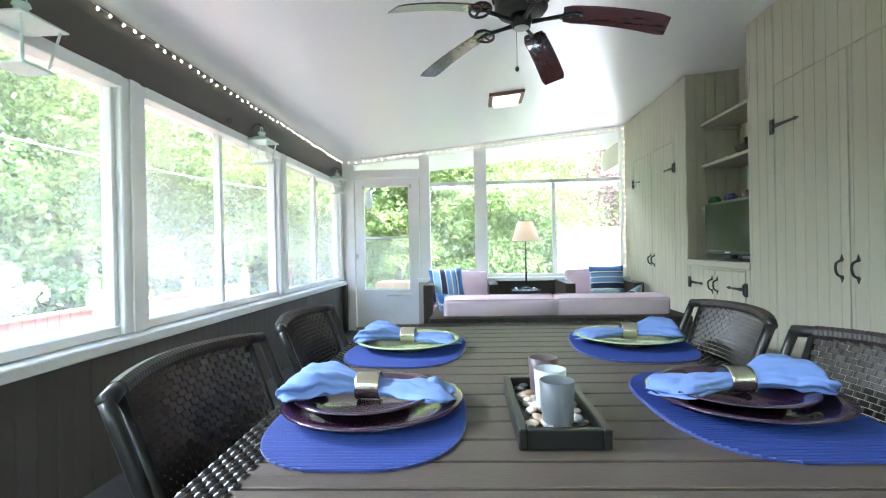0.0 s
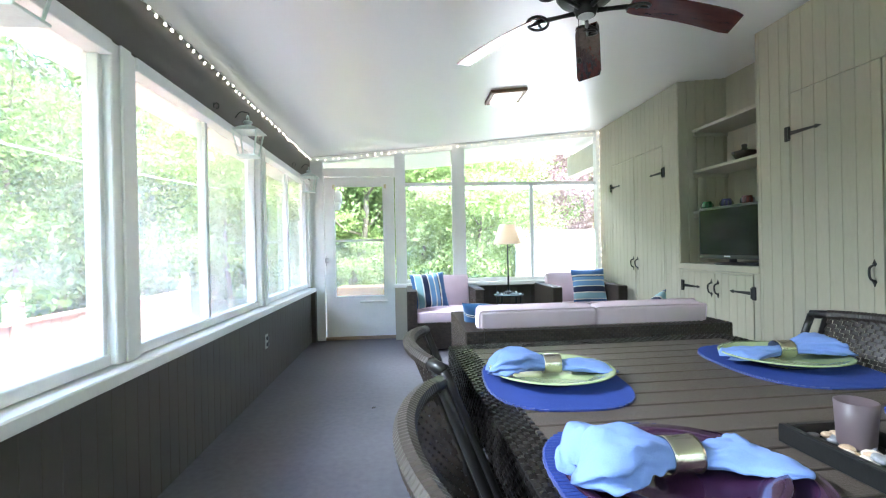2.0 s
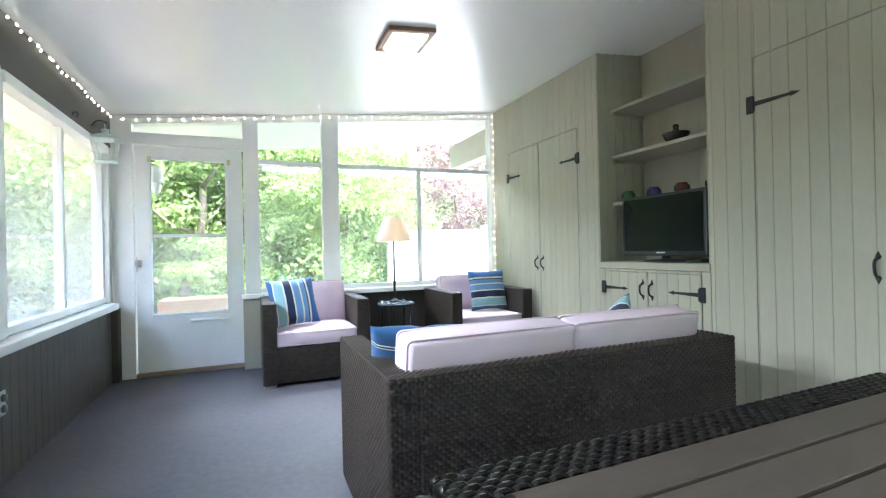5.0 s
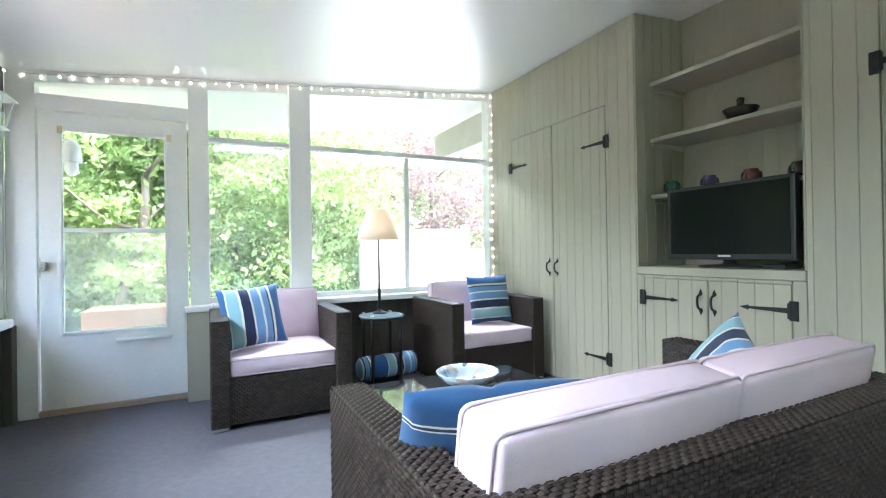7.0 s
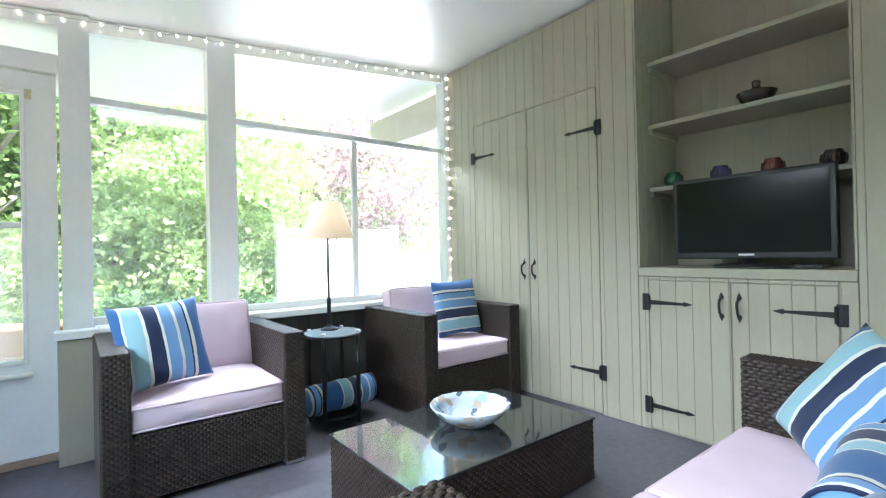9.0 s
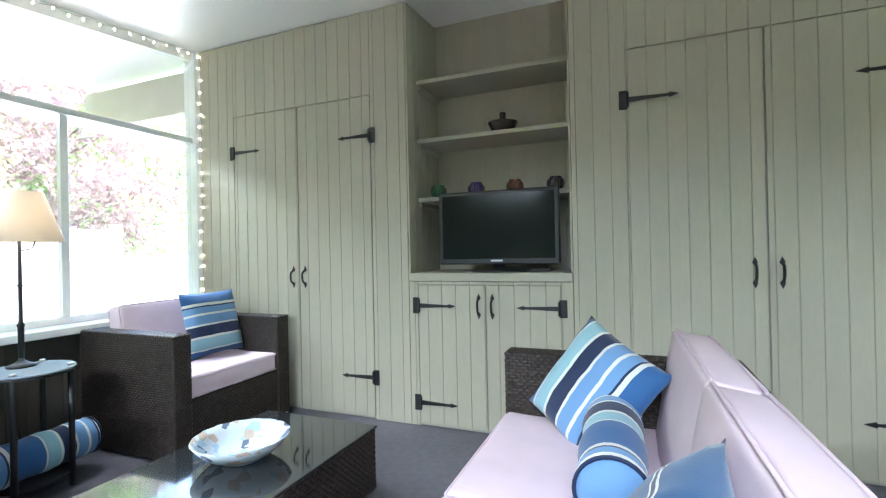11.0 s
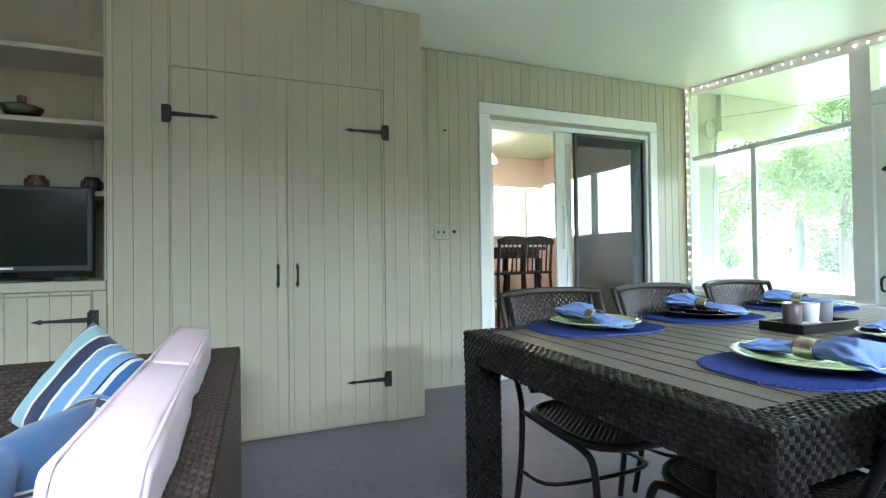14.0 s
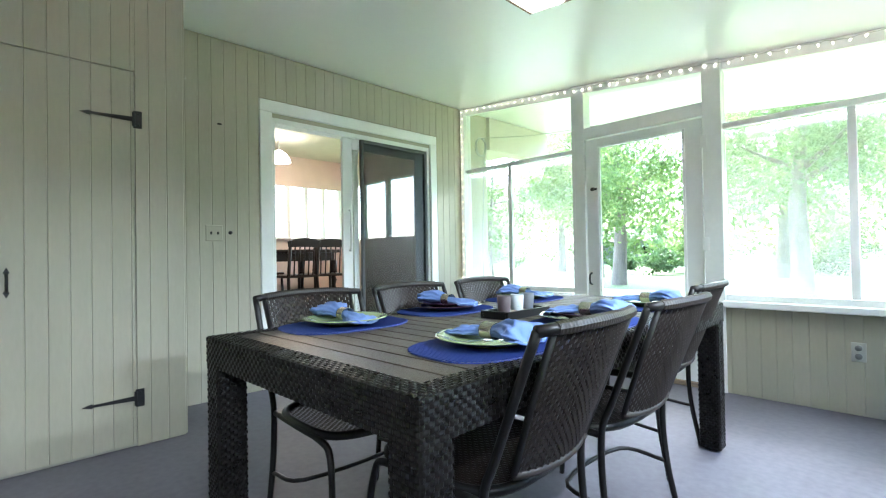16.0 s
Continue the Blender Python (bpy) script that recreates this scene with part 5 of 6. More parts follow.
def placemat(x, y, r):
    p = thing("placemat", "royal blue ribbed oval placemat on the dining table", "placemat", pose(x, y, TZ - 0.0015, 0, 0, r), "placemats")
    bm = prism(superellipse(0.178, 0.242, 0.72, 60), 0.0035)
    part("cloth", bm, M_MAT, p)
    ribs = bmesh.new()
    for k in range(-24, 25):
        yy = k * 0.0099
        w = 0.176 * (1 - (abs(yy) / 0.243) ** (2 / 0.72)) ** (0.72 / 2) - 0.002
        if w > 0.02:
            tube([(-w, yy, 0.0036), (w, yy, 0.0036)], 0.0034, 6, ribs)
    part("ribs", ribs, M_MATRIB, p)
    return p


M_MATRIB = mat("blue_mat_cord", (0.016, 0.038, 0.20), 0.75, var=0.15, fine=300)


def plate_profile(r, h, foot=0.5):
    return [(0, 0.004), (r * foot, 0.004), (r * foot, 0.0), (r * foot + 0.006, 0.0), (r * (foot + 0.1), 0.006), (r * 0.93, h - 0.003), (r, h), (r - 0.003, h + 0.003), (r * 0.9, h + 0.001), (r * 0.68, h * 0.45 + 0.003), (r * 0.62, 0.010), (0, 0.010)]


def plate(name, label, x, y, z, r, h, material):
    p = thing(name, label, "plate", Matrix.Translation((x, y, z)), "plates on the table")
    part("dish", lathe(plate_profile(r, h), 56), material, p, smooth=True)
    return p


def napkin(x, y, z, turn, seed):
    """A folded linen napkin drawn through a metal ring: a gathered fan on one side, a flat roll on the other."""
    t = thing("napkin", "light blue linen napkin gathered in a silver ring on a plate", "napkin", pose(x, y, z, 0, 0, turn) @ Matrix.Diagonal((1.2, 1.18, 1.12, 1)), "napkins")
    rnd = random.Random(seed)
    bm = bmesh.new()
    nu, nv = 72, 48
    grid = []
    ph = [rnd.uniform(0, 6.28) for _ in range(8)]
    for i in range(nu + 1):
        u = -1 + 2 * i / nu
        d = abs(u)
        half = 0.017 + 0.050 * min(1, d / 0.75) ** 1.3 * (1.0 if u < 0 else 0.78)
        close = math.sqrt(max(0.12, 1 - (max(0, d - 0.82) / 0.18) ** 2 * 0.9))
        half *= close
        lift = 0.0175 + (0.017 if u < 0 else 0.001) * math.sin(min(1, d) * math.pi * 0.75) - 0.008 * d
        lift *= close
        xx = 0.130 * u
        row = []
        for j in range(nv):
            a = 2 * math.pi * j / nv
            rip = 1 + (0.21 if u < 0 else 0.15) * min(1, d * 2.6) * (math.sin(6 * a + ph[0] + 2.5 * u) * 0.45 + math.sin(11 * a + ph[1] - 4 * u) * 0.4) + 0.08 * noise.noise(Vector((xx * 22 + seed, math.cos(a) * 2, math.sin(a) * 2)))
            w = half * rip
            hh = lift * rip
            yy = w * math.cos(a)
            zz = lift * 0.95 + hh * math.sin(a) * (0.95 if math.sin(a) > 0 else 0.55)
            ex = 0.012 * math.sin(2 * a + ph[2]) * max(0, d - 0.7) / 0.3
            fl = (0.009 * noise.noise(Vector((xx * 26, yy * 60 + seed, 3.1))) + 0.004 * noise.noise(Vector((xx * 60, yy * 150 + seed, 7.7))))
            fl = fl * min(1, d * 1.5)
            row.append(bm.verts.new((xx + ex * (1 if u > 0 else -1), yy + 0.5 * fl, max(0.001, zz + fl * (1 if zz > 0.012 else 0)))))
        grid.append(row)
    for p, q in zip(grid, grid[1:]):
        for j in range(nv):
            k = (j + 1) % nv
            bm.faces.new((p[j], p[k], q[k], q[j]))
    for row, rev in ((grid[0], True), (grid[-1], False)):
        c_ = bm.verts.new(sum((v.co for v in row), Vector()) / nv + Vector((0.03 if rev else -0.03, 0, 0)))
        for j in range(nv):
            k = (j + 1) % nv
            bm.faces.new((row[k], row[j], c_) if rev else (row[j], row[k], c_))
    part("cloth", bm, M_NAP, t, smooth=True)
    rb = bmesh.new()
    nn = 28
    prof = [(-0.019, 1.0), (-0.0185, 1.07), (-0.014, 1.04), (0.014, 1.04), (0.0185, 1.07), (0.019, 1.0), (0.0, 0.985)]
    rings = []
    for k in range(nn):
        a = 2 * math.pi * k / nn
        rings.append([rb.verts.new((px, 0.0235 * s_ * math.cos(a), 0.0225 + 0.0215 * s_ * math.sin(a))) for px, s_ in prof])
    for k in range(nn):
        p, q = rings[k], rings[(k + 1) % nn]
        for i in range(len(prof)):
            j = (i + 1) % len(prof)
            rb.faces.new((p[i], q[i], q[j], p[j]))
    bmesh.ops.recalc_face_normals(rb, faces=rb.faces)
    part("napkin_ring", rb, M_SILVER, t, "shiny silver napkin ring", smooth=True)
    return t


SETS = [(-0.622, 2.00, "g", -4, 0), (-0.625, 1.43, "p", 2, 0), (-0.60, 0.76, "g", 0, 0), (0.07, 2.03, "g", 176, 0), (0.08, 1.45, "p", 183, 0), (0.08, 0.79, "g", 180, 0)]
for i, (x, y, kind_, r, _) in enumerate(SETS):
    x, y = on_table(x, y)
    placemat(x, y, r)
    z = TZ + 0.0045
    if kind_ == "g":
        plate("dinner_plate", "large glossy green dinner plate on a blue placemat", x, y, z, 0.162, 0.026, M_GREEN)
        napkin(x, y, z + 0.012, r + (2 if x < 0 else 0), 3 + i)
    else:
        plate("charger_plate", "wide glossy aubergine charger plate on a blue placemat", x, y, z, 0.172, 0.024, M_PURPLE)
        plate("salad_plate", "smaller aubergine plate stacked on a charger plate", x - 0.015, y, z + 0.0105, 0.135, 0.026, M_PURPLE)
        napkin(x - 0.01, y, z + 0.0225, r, 3 + i)

# candle tray
M_TRAY = mat("black_tray", (0.010, 0.010, 0.010), 0.34, var=0.2, spec=0.3)
trx, tr_y = on_table(-0.295, 1.41)
tray = thing("candle_tray", "black rectangular tray of river stones on the dining table", "tray", pose(trx, tr_y, TZ - 0.0015, 0, 0, 1))
part("tray_floor", bx((-0.062, -0.142, 0.001), (0.062, 0.142, 0.008), 0), M_TRAY, tray)
part("tray_rim", boxes(((-0.072, -0.152, 0), (-0.058, 0.152, 0.032)), ((0.058, -0.152, 0), (0.072, 0.152, 0.032)), ((-0.058, -0.152, 0), (0.058, -0.138, 0.032)), ((-0.058, 0.138, 0), (0.058, 0.152, 0.032)), bevel=0.002), M_TRAY, tray)
rnd = random.Random(5)
STONE = [mat("stone_pale", (0.62, 0.55, 0.46), 0.5, var=0.2), mat("stone_grey", (0.20, 0.20, 0.21), 0.5, var=0.3), mat("stone_tan", (0.40, 0.28, 0.19), 0.5, var=0.3), mat("stone_dark", (0.05, 0.045, 0.045), 0.45, var=0.3)]
stones = []
for smt in STONE:
    sm = bmesh.new()
    bmesh.ops.create_icosphere(sm, subdivisions=2, radius=1)
    for v in sm.verts:
        v.co *= 1 + 0.15 * noise.noise(v.co * 1.3 + Vector((len(stones) * 5, 0, 0)))
    me = mesh_of(sm, "stone", True)
    me.materials.append(smt)
    stones.append(me)
for k in range(64):
    x, y = rnd.uniform(-0.047, 0.047), rnd.uniform(-0.128, 0.128)
    s = rnd.uniform(0.007, 0.0125)
    ob = part("river_stone", stones[rnd.choice((0, 0, 1, 2, 3))], None, tray, m=pose(x, y, 0.008 + s * 0.5 + rnd.choice((0, 0.006)), rnd.uniform(-15, 15), rnd.uniform(-15, 15), rnd.uniform(0, 180)) @ Matrix.Diagonal((s * 1.35, s, s * 0.62, 1)))


def tumbler_mat(name, colr, alpha):
    m = bpy.data.materials.new(name)
    m.use_nodes = True
    b = m.node_tree.nodes["Principled BSDF"]
    b.inputs["Base Color"].default_value = (*colr, 1)
    b.inputs["Roughness"].default_value = 0.35
    b.inputs["Transmission Weight"].default_value = alpha
    b.inputs["IOR"].default_value = 1.3
    return m


GL = [("clear grey", (0.45, 0.48, 0.53), 0.8, -0.075), ("frosted white", (0.66, 0.71, 0.74), 0.4, 0.0), ("smoky mauve", (0.32, 0.25, 0.27), 0.75, 0.09)]
for nm, colr, al, dy in GL:
    g = thing("votive_glass", "%s votive glass standing among river stones" % nm, "candle holder", Matrix.Translation((trx + 0.002, tr_y + dy - 0.01, TZ + 0.016)), "votive glasses on the tray")
    part("tumbler", lathe([(0, 0), (0.024, 0), (0.0255, 0.003), (0.0295, 0.072), (0.0275, 0.073), (0.0235, 0.008), (0, 0.008)], 32), tumbler_mat("glass_" + nm.split()[1], colr, al), g, smooth=True)
    part("candle", lathe([(0, 0.0085), (0.019, 0.0085), (0.019, 0.024), (0.0, 0.025)], 20), mat("wax", (0.78, 0.76, 0.70), 0.5, bump=0.02), g, smooth=True)

# ---- lounge: side table, lamp, pillows, bowl ----
stb = thing("side_table", "small round glass-topped side table with black posts", "side table", Matrix.Translation((0.19, 6.12, 0)))
M_CLEARTOP = mat("bluish_table_glass", (0.30, 0.36, 0.40), 0.08, var=0.05, bump=0.0, spec=0.8)
part("glass_top", lathe([(0, 0.540), (0.170, 0.540), (0.173, 0.545), (0.170, 0.550), (0, 0.550)], 40), M_CLEARTOP, stb)
part("ring", tube([(0.155 * math.cos(a), 0.155 * math.sin(a), 0.531) for a in np.linspace(0, 2 * math.pi, 32, endpoint=False)], 0.008, 6, closed=True), M_BLACK, stb, smooth=True)
part("shelf", lathe([(0, 0.055), (0.15, 0.055), (0.15, 0.068), (0, 0.068)], 32), M_BLACK, stb)
for k in range(4):
    a = radians(45 + 90 * k)
    part("post", tube([(0.155 * math.cos(a), 0.155 * math.sin(a), 0.0), (0.155 * math.cos(a), 0.155 * math.sin(a), 0.53)], 0.013, 10), M_BLACK, stb, smooth=True)
    part("clip", lathe([(0, 0.551), (0.014, 0.551), (0.012, 0.561), (0, 0.563)], 12, Matrix.Translation((0.155 * math.cos(a), 0.155 * math.sin(a), 0))), M_FOOT, stb, smooth=True)
lp = thing("table_lamp", "slim black lamp with a cream shade, lit, on the side table", "lamp", Matrix.Translation((0.203, 6.20, 0.5505)))
part("base", lathe([(0, 0), (0.055, 0), (0.056, 0.008), (0.03, 0.016), (0.012, 0.03), (0.009, 0.06), (0, 0.06)], 24), M_BLACK, lp, smooth=True)
part("pole", lathe([(0, 0.03), (0.011, 0.03), (0.012, 0.18), (0.016, 0.19), (0.009, 0.2), (0.008, 0.36), (0.014, 0.37), (0.008, 0.38), (0.007, 0.62), (0, 0.62)], 14), M_BLACK, lp, smooth=True)
part("harp", tube(smooth_line([(0.0, 0, 0.53), (0.05, 0, 0.545), (0.06, 0, 0.60), (0.03, 0, 0.66)], 5), 0.004, 6), M_BLACK, lp, smooth=True)


def shade_mat():
    m = bpy.data.materials.new("cream_shade")
    m.use_nodes = True
    N, L = m.node_tree.nodes, m.node_tree.links
    b = N["Principled BSDF"]
    b.inputs["Base Color"].default_value = (0.75, 0.69, 0.60, 1)
    b.inputs["Roughness"].default_value = 0.9
    tl = N.new("ShaderNodeBsdfTranslucent")
    tl.inputs["Color"].default_value = (0.82, 0.70, 0.55, 1)
    mx = N.new("ShaderNodeMixShader")
    mx.inputs[0].default_value = 0.35
    L.new(b.outputs[0], mx.inputs[1])
    L.new(tl.outputs[0], mx.inputs[2])
    L.new(mx.outputs[0], N["Material Output"].inputs["Surface"])
    return m


part("shade", lathe([(0.166, 0.570), (0.090, 0.800), (0.088, 0.800), (0.163, 0.570)], 40), shade_mat(), lp, "cream cone shade lit from inside", smooth=True)
part("light_bulb", lathe([(0, 0.62), (0.012, 0.625), (0.026, 0.66), (0.022, 0.69), (0, 0.70)], 14), glow_mat("lamp_bulb", (1.0, 0.86, 0.68), 2.0), lp, smooth=True)
part("cord", tube(smooth_line([(0.05, -0.02, 0.005), (0.09, 0.05, -0.01), (0.05, 0.20, -0.15), (0.12, 0.24, -0.45), (0.2, 0.3, -0.52)], 6), 0.003, 5), M_BLACK, lp, smooth=True)

BLUE, NAVY, AQUA, CREAM, SKY = (0.030, 0.105, 0.27), (0.010, 0.022, 0.070), (0.27, 0.46, 0.53), (0.66, 0.66, 0.60), (0.15, 0.29, 0.52)
S1 = [(0.0, BLUE), (0.13, CREAM), (0.15, AQUA), (0.30, CREAM), (0.33, NAVY), (0.47, CREAM), (0.50, SKY), (0.62, CREAM), (0.65, SKY), (0.74, NAVY), (0.76, CREAM), (0.80, BLUE)]
M_STRX = stripe_mat("striped_cloth_across", S1, 2.35, "X", shift=0.5)
M_STRY = stripe_mat("striped_cloth_along", S1, 2.35, "Y", shift=0.5)
DEEP = (0.017, 0.075, 0.19)
S2 = [(0.0, DEEP), (0.17, CREAM), (0.180, NAVY), (0.198, CREAM), (0.206, DEEP), (0.80, CREAM), (0.815, DEEP)]
M_STRB = stripe_mat("blue_cloth_two_bands", S2, 2.32, "Y", shift=0.5)
M_STRR = stripe_mat("striped_roll_cloth", S1, 2.6, "X", shift=0.2)


def pillow(name, label, size, thick, material, m, seed, crease=0.0):
    """A stuffed square pillow: full in the middle, pinched at the corners, softly creased."""
    t = thing(name, label, "pillow", m, "striped pillows")
    bm = bmesh.new()
    n = 22
    top, bot = [], []
    for side, store in ((1, top), (-1, bot)):
        for i in range(n + 1):
            row = []
            for j in range(n + 1):
                u, v = -1 + 2 * i / n, -1 + 2 * j / n
                edge = max(abs(u), abs(v))
                pin = 1 - 0.07 * (1 - abs(u) ** 2) * (abs(v) ** 3) - 0.0
                pin2 = 1 - 0.07 * (1 - abs(v) ** 2) * (abs(u) ** 3)
                h = thick / 2 * ((1 - abs(u) ** 2.6) * (1 - abs(v) ** 2.6)) ** 0.55
                h *= 1 + 0.16 * noise.noise(Vector((u * 2 + seed, v * 2, side))) + 0.07 * noise.noise(Vector((u * 6 + seed, v * 6, side * 3)))
                h *= 1 - crease * math.exp(-((u - 0.12 * v) / 0.10) ** 2) * (0.5 - 0.5 * v)
                x, y = u * size / 2 * pin2, v * size / 2 * pin
                row.append(bm.verts.new((x, y, side * h)))
            store.append(row)
    for store, fl in ((top, False), (bot, True)):
        for i in range(n):
            for j in range(n):
                f = (store[i][j], store[i + 1][j], store[i + 1][j + 1], store[i][j + 1])
                bm.faces.new(f[::-1] if fl else f)
    bmesh.ops.remove_doubles(bm, verts=bm.verts, dist=0.0004)
    part("cover", bm, material, t, smooth=True)
    return t


def bolster(name, label, length, r, m, seed):
    t = thing(name, label, "pillow", m, "striped pillows")
    prof = [(0, -length / 2 - 0.012), (r * 0.25, -length / 2 - 0.008), (r * 0.8, -length / 2), (r, -length / 2 + 0.02)]
    k = 10
    for i in range(k + 1):
        z = -length / 2 + 0.03 + (length - 0.06) * i / k
        prof.append((r * (1 + 0.04 * math.sin(i * 1.7 + seed)), z))
    prof += [(r, length / 2 - 0.02), (r * 0.8, length / 2), (r * 0.25, length / 2 + 0.008), (0, length / 2 + 0.012)]
    part("cover", lathe(prof, 28, pose(0, 0, 0, 0, 90, 0)), M_STRR, t, smooth=True)
    for s in (-1, 1):
        ring = [(s * (length / 2 - 0.012), r * 1.0 * math.cos(a), r * 1.0 * math.sin(a)) for a in np.linspace(0, 2 * math.pi, 28, endpoint=False)]
        part("piping", tube(ring, 0.005, 6, closed=True), mat("navy_piping", NAVY, 0.8), t, smooth=True)
    return t

# pillows on the lounge seats
def frame_m(c_, ex, ez):
    """A pose from a place, the way of the local x and of the normal."""
    z = Vector(ez).normalized()
    x = Vector(ex)
    x = (x - z * x.dot(z)).normalized()
    y = z.cross(x)
    return Matrix(((x.x, y.x, z.x, c_[0]), (x.y, y.y, z.y, c_[1]), (x.z, y.z, z.z, c_[2]), (0, 0, 0, 1)))


pillow("throw_pillow", "square pillow in blue, aqua and cream stripes against the sofa arm", 0.385, 0.13, M_STRX, frame_m((0.555, 3.725, 0.575), (-0.55, -0.72, -0.42), (-0.72, 0.5, 0.48)), 1)
bolster("bolster_pillow", "striped blue bolster pillow lying on the sofa seat", 0.50, 0.082, pose(0.29, 3.655, 0.507, 0, -3, 2), 2)
pillow("throw_pillow", "mostly blue pillow with cream and navy bands on the sofa", 0.43, 0.135, M_STRB, frame_m((-0.44, 3.622, 0.585), (0.97, -0.17, -0.06), (0.13, 0.80, 0.58)), 3, 0.45)
pillow("throw_pillow", "square pillow with upright blue and cream stripes in an armchair", 0.40, 0.14, M_STRX, frame_m((-0.735, 5.985, 0.625), (0.96, 0.25, 0.06), (0.24, -0.93, 0.32)), 4)
pillow("throw_pillow", "square pillow with level blue and cream stripes in an armchair", 0.40, 0.13, M_STRY, frame_m((1.105, 6.03, 0.625), (1, 0.0, 0), (0, -0.95, 0.24)), 5)
bolster("bolster_pillow", "striped blue bolster pillow lying under the side table", 0.46, 0.088, pose(0.23, 6.12, 0.158, 0, 0, 6), 6)

# bowl on the coffee table
M_BOWL = bpy.data.materials.new("patterned_china")
M_BOWL.use_nodes = True
_N, _L = M_BOWL.node_tree.nodes, M_BOWL.node_tree.links
_b = _N["Principled BSDF"]
_b.inputs["Roughness"].default_value = 0.2
_tc = _N.new("ShaderNodeTexCoord")
_vo = _N.new("ShaderNodeTexVoronoi")
_vo.inputs["Scale"].default_value = 26
_L.new(_tc.outputs["Object"], _vo.inputs["Vector"])
_rp = _N.new("ShaderNodeValToRGB")
_rp.color_ramp.interpolation = "CONSTANT"
_e = _rp.color_ramp.elements
_e[0].color = (0.50, 0.57, 0.63, 1)
_e[1].position, _e[1].color = 0.45, (0.34, 0.46, 0.60, 1)
for _p, _c in ((0.62, (0.55, 0.59, 0.62, 1)), (0.66, (0.12, 0.14, 0.20, 1)), (0.80, (0.52, 0.56, 0.60, 1)), (0.93, (0.45, 0.36, 0.30, 1))):
    _x = _e.new(_p)
    _x.color = _c
_sx = _N.new("ShaderNodeSeparateColor")
_L.new(_vo.outputs["Color"], _sx.inputs[0])
_L.new(_sx.outputs[0], _rp.inputs["Fac"])
_L.new(_rp.outputs["Color"], _b.inputs["Base Color"])
bw = thing("serving_bowl", "wide white and blue patterned bowl on the coffee table", "bowl", Matrix.Translation((0.285, 4.965, 0.2825)))
bp_ = [(0, 0), (0.075, 0), (0.078, 0.006), (0.12, 0.025), (0.155, 0.055), (0.175, 0.082), (0.172, 0.085), (0.15, 0.057), (0.115, 0.03), (0.07, 0.012), (0, 0.012)]
bb = lathe(bp_, 48)
for v in bb.verts:
    r = math.hypot(v.co.x, v.co.y)
    if r > 0.14:
        a = math.atan2(v.co.y, v.co.x)
        v.co.z += 0.0015 * math.sin(16 * a)
part("bowl", bb, M_BOWL, bw, smooth=True)

# low wall end beside the storm door
wb_ = part("wall_end", boxes(((-1.125, YN - 0.13, 0), (-0.975, YN - 0.014, 0.625)), bevel=0.003), M_GREIGE)
tagged(wb_, "greige end of the low window wall beside the storm door", "wall", kind="structure")
wc_ = part("wall_end_cap", bx((-1.14, YN - 0.145, 0.6255), (-0.96, YN - 0.052, 0.668), 0.005), M_WHITE)
tagged(wc_, "white cap on the end of the low wall", "trim", kind="structure")
wc2 = part("sill_shelf", bx((-0.9595, YN - 0.135, 0.626), (XC - 0.016, YN - 0.052, 0.6695), 0.005), M_WHITE)
tagged(wc2, "deep white shelf along the end window sill", "sill", kind="structure")

# lamp outside the storm door
ol2 = thing("outdoor_lamp", "white outdoor wall lamp on the post outside the storm door", "lamp", pose(-1.975, YN + 0.1005, 1.80))
part("wall_plate", bx((-0.05, 0.0, -0.06), (0.005, 0.012, 0.06), 0.004), M_WHITE, ol2)
part("arm", tube(smooth_line([(-0.02, 0.01, 0.02), (0.05, 0.08, 0.05), (0.12, 0.13, 0.03)], 5), 0.009, 8), M_WHITE, ol2, smooth=True)
part("shade", lathe([(0.012, 0.06), (0.035, 0.05), (0.055, 0.0), (0.062, -0.10), (0.058, -0.10), (0.050, 0.0), (0.03, 0.045)], 20, Matrix.Translation((0.14, 0.14, -0.01))), M_WHITE, ol2, smooth=True)
part("globe", lathe([(0, -0.20), (0.025, -0.19), (0.040, -0.155), (0.042, -0.12), (0.034, -0.09), (0, -0.085)], 18, Matrix.Translation((0.14, 0.14, -0.01))), M_WHITE, ol2, smooth=True)

# coiled cable outside the south window
ccb = thing("coiled_cable", "grey coiled cable hung under the eaves outside", "cable")
coil = []
for k in range(60):
    a = 2 * math.pi * k / 20
    coil.append((1.93 + 0.01 * math.sin(a * 0.7), YS - 0.22 + 0.085 * math.cos(a) + 0.004 * k / 20, 2.20 + 0.10 * math.sin(a)))
part("coil", tube(coil, 0.006, 6), M_WIRE, ccb, smooth=True)
part("drop", tube(smooth_line([(1.95, YS - 0.30, 2.22), (1.99, YS - 0.31, 1.6), (2.0, YS - 0.30, 1.0), (2.0, YS - 0.30, 0.1), (2.0, YS - 0.30, -0.35)], 6), 0.006, 6), M_WIRE, ccb, smooth=True)
part("run", tube(smooth_line([(1.93, YS - 0.22, 2.30), (1.4, YS - 0.5, 2.28), (0.6, YS - 0.6, 2.25)], 6), 0.005, 6), M_WIRE, ccb, smooth=True)

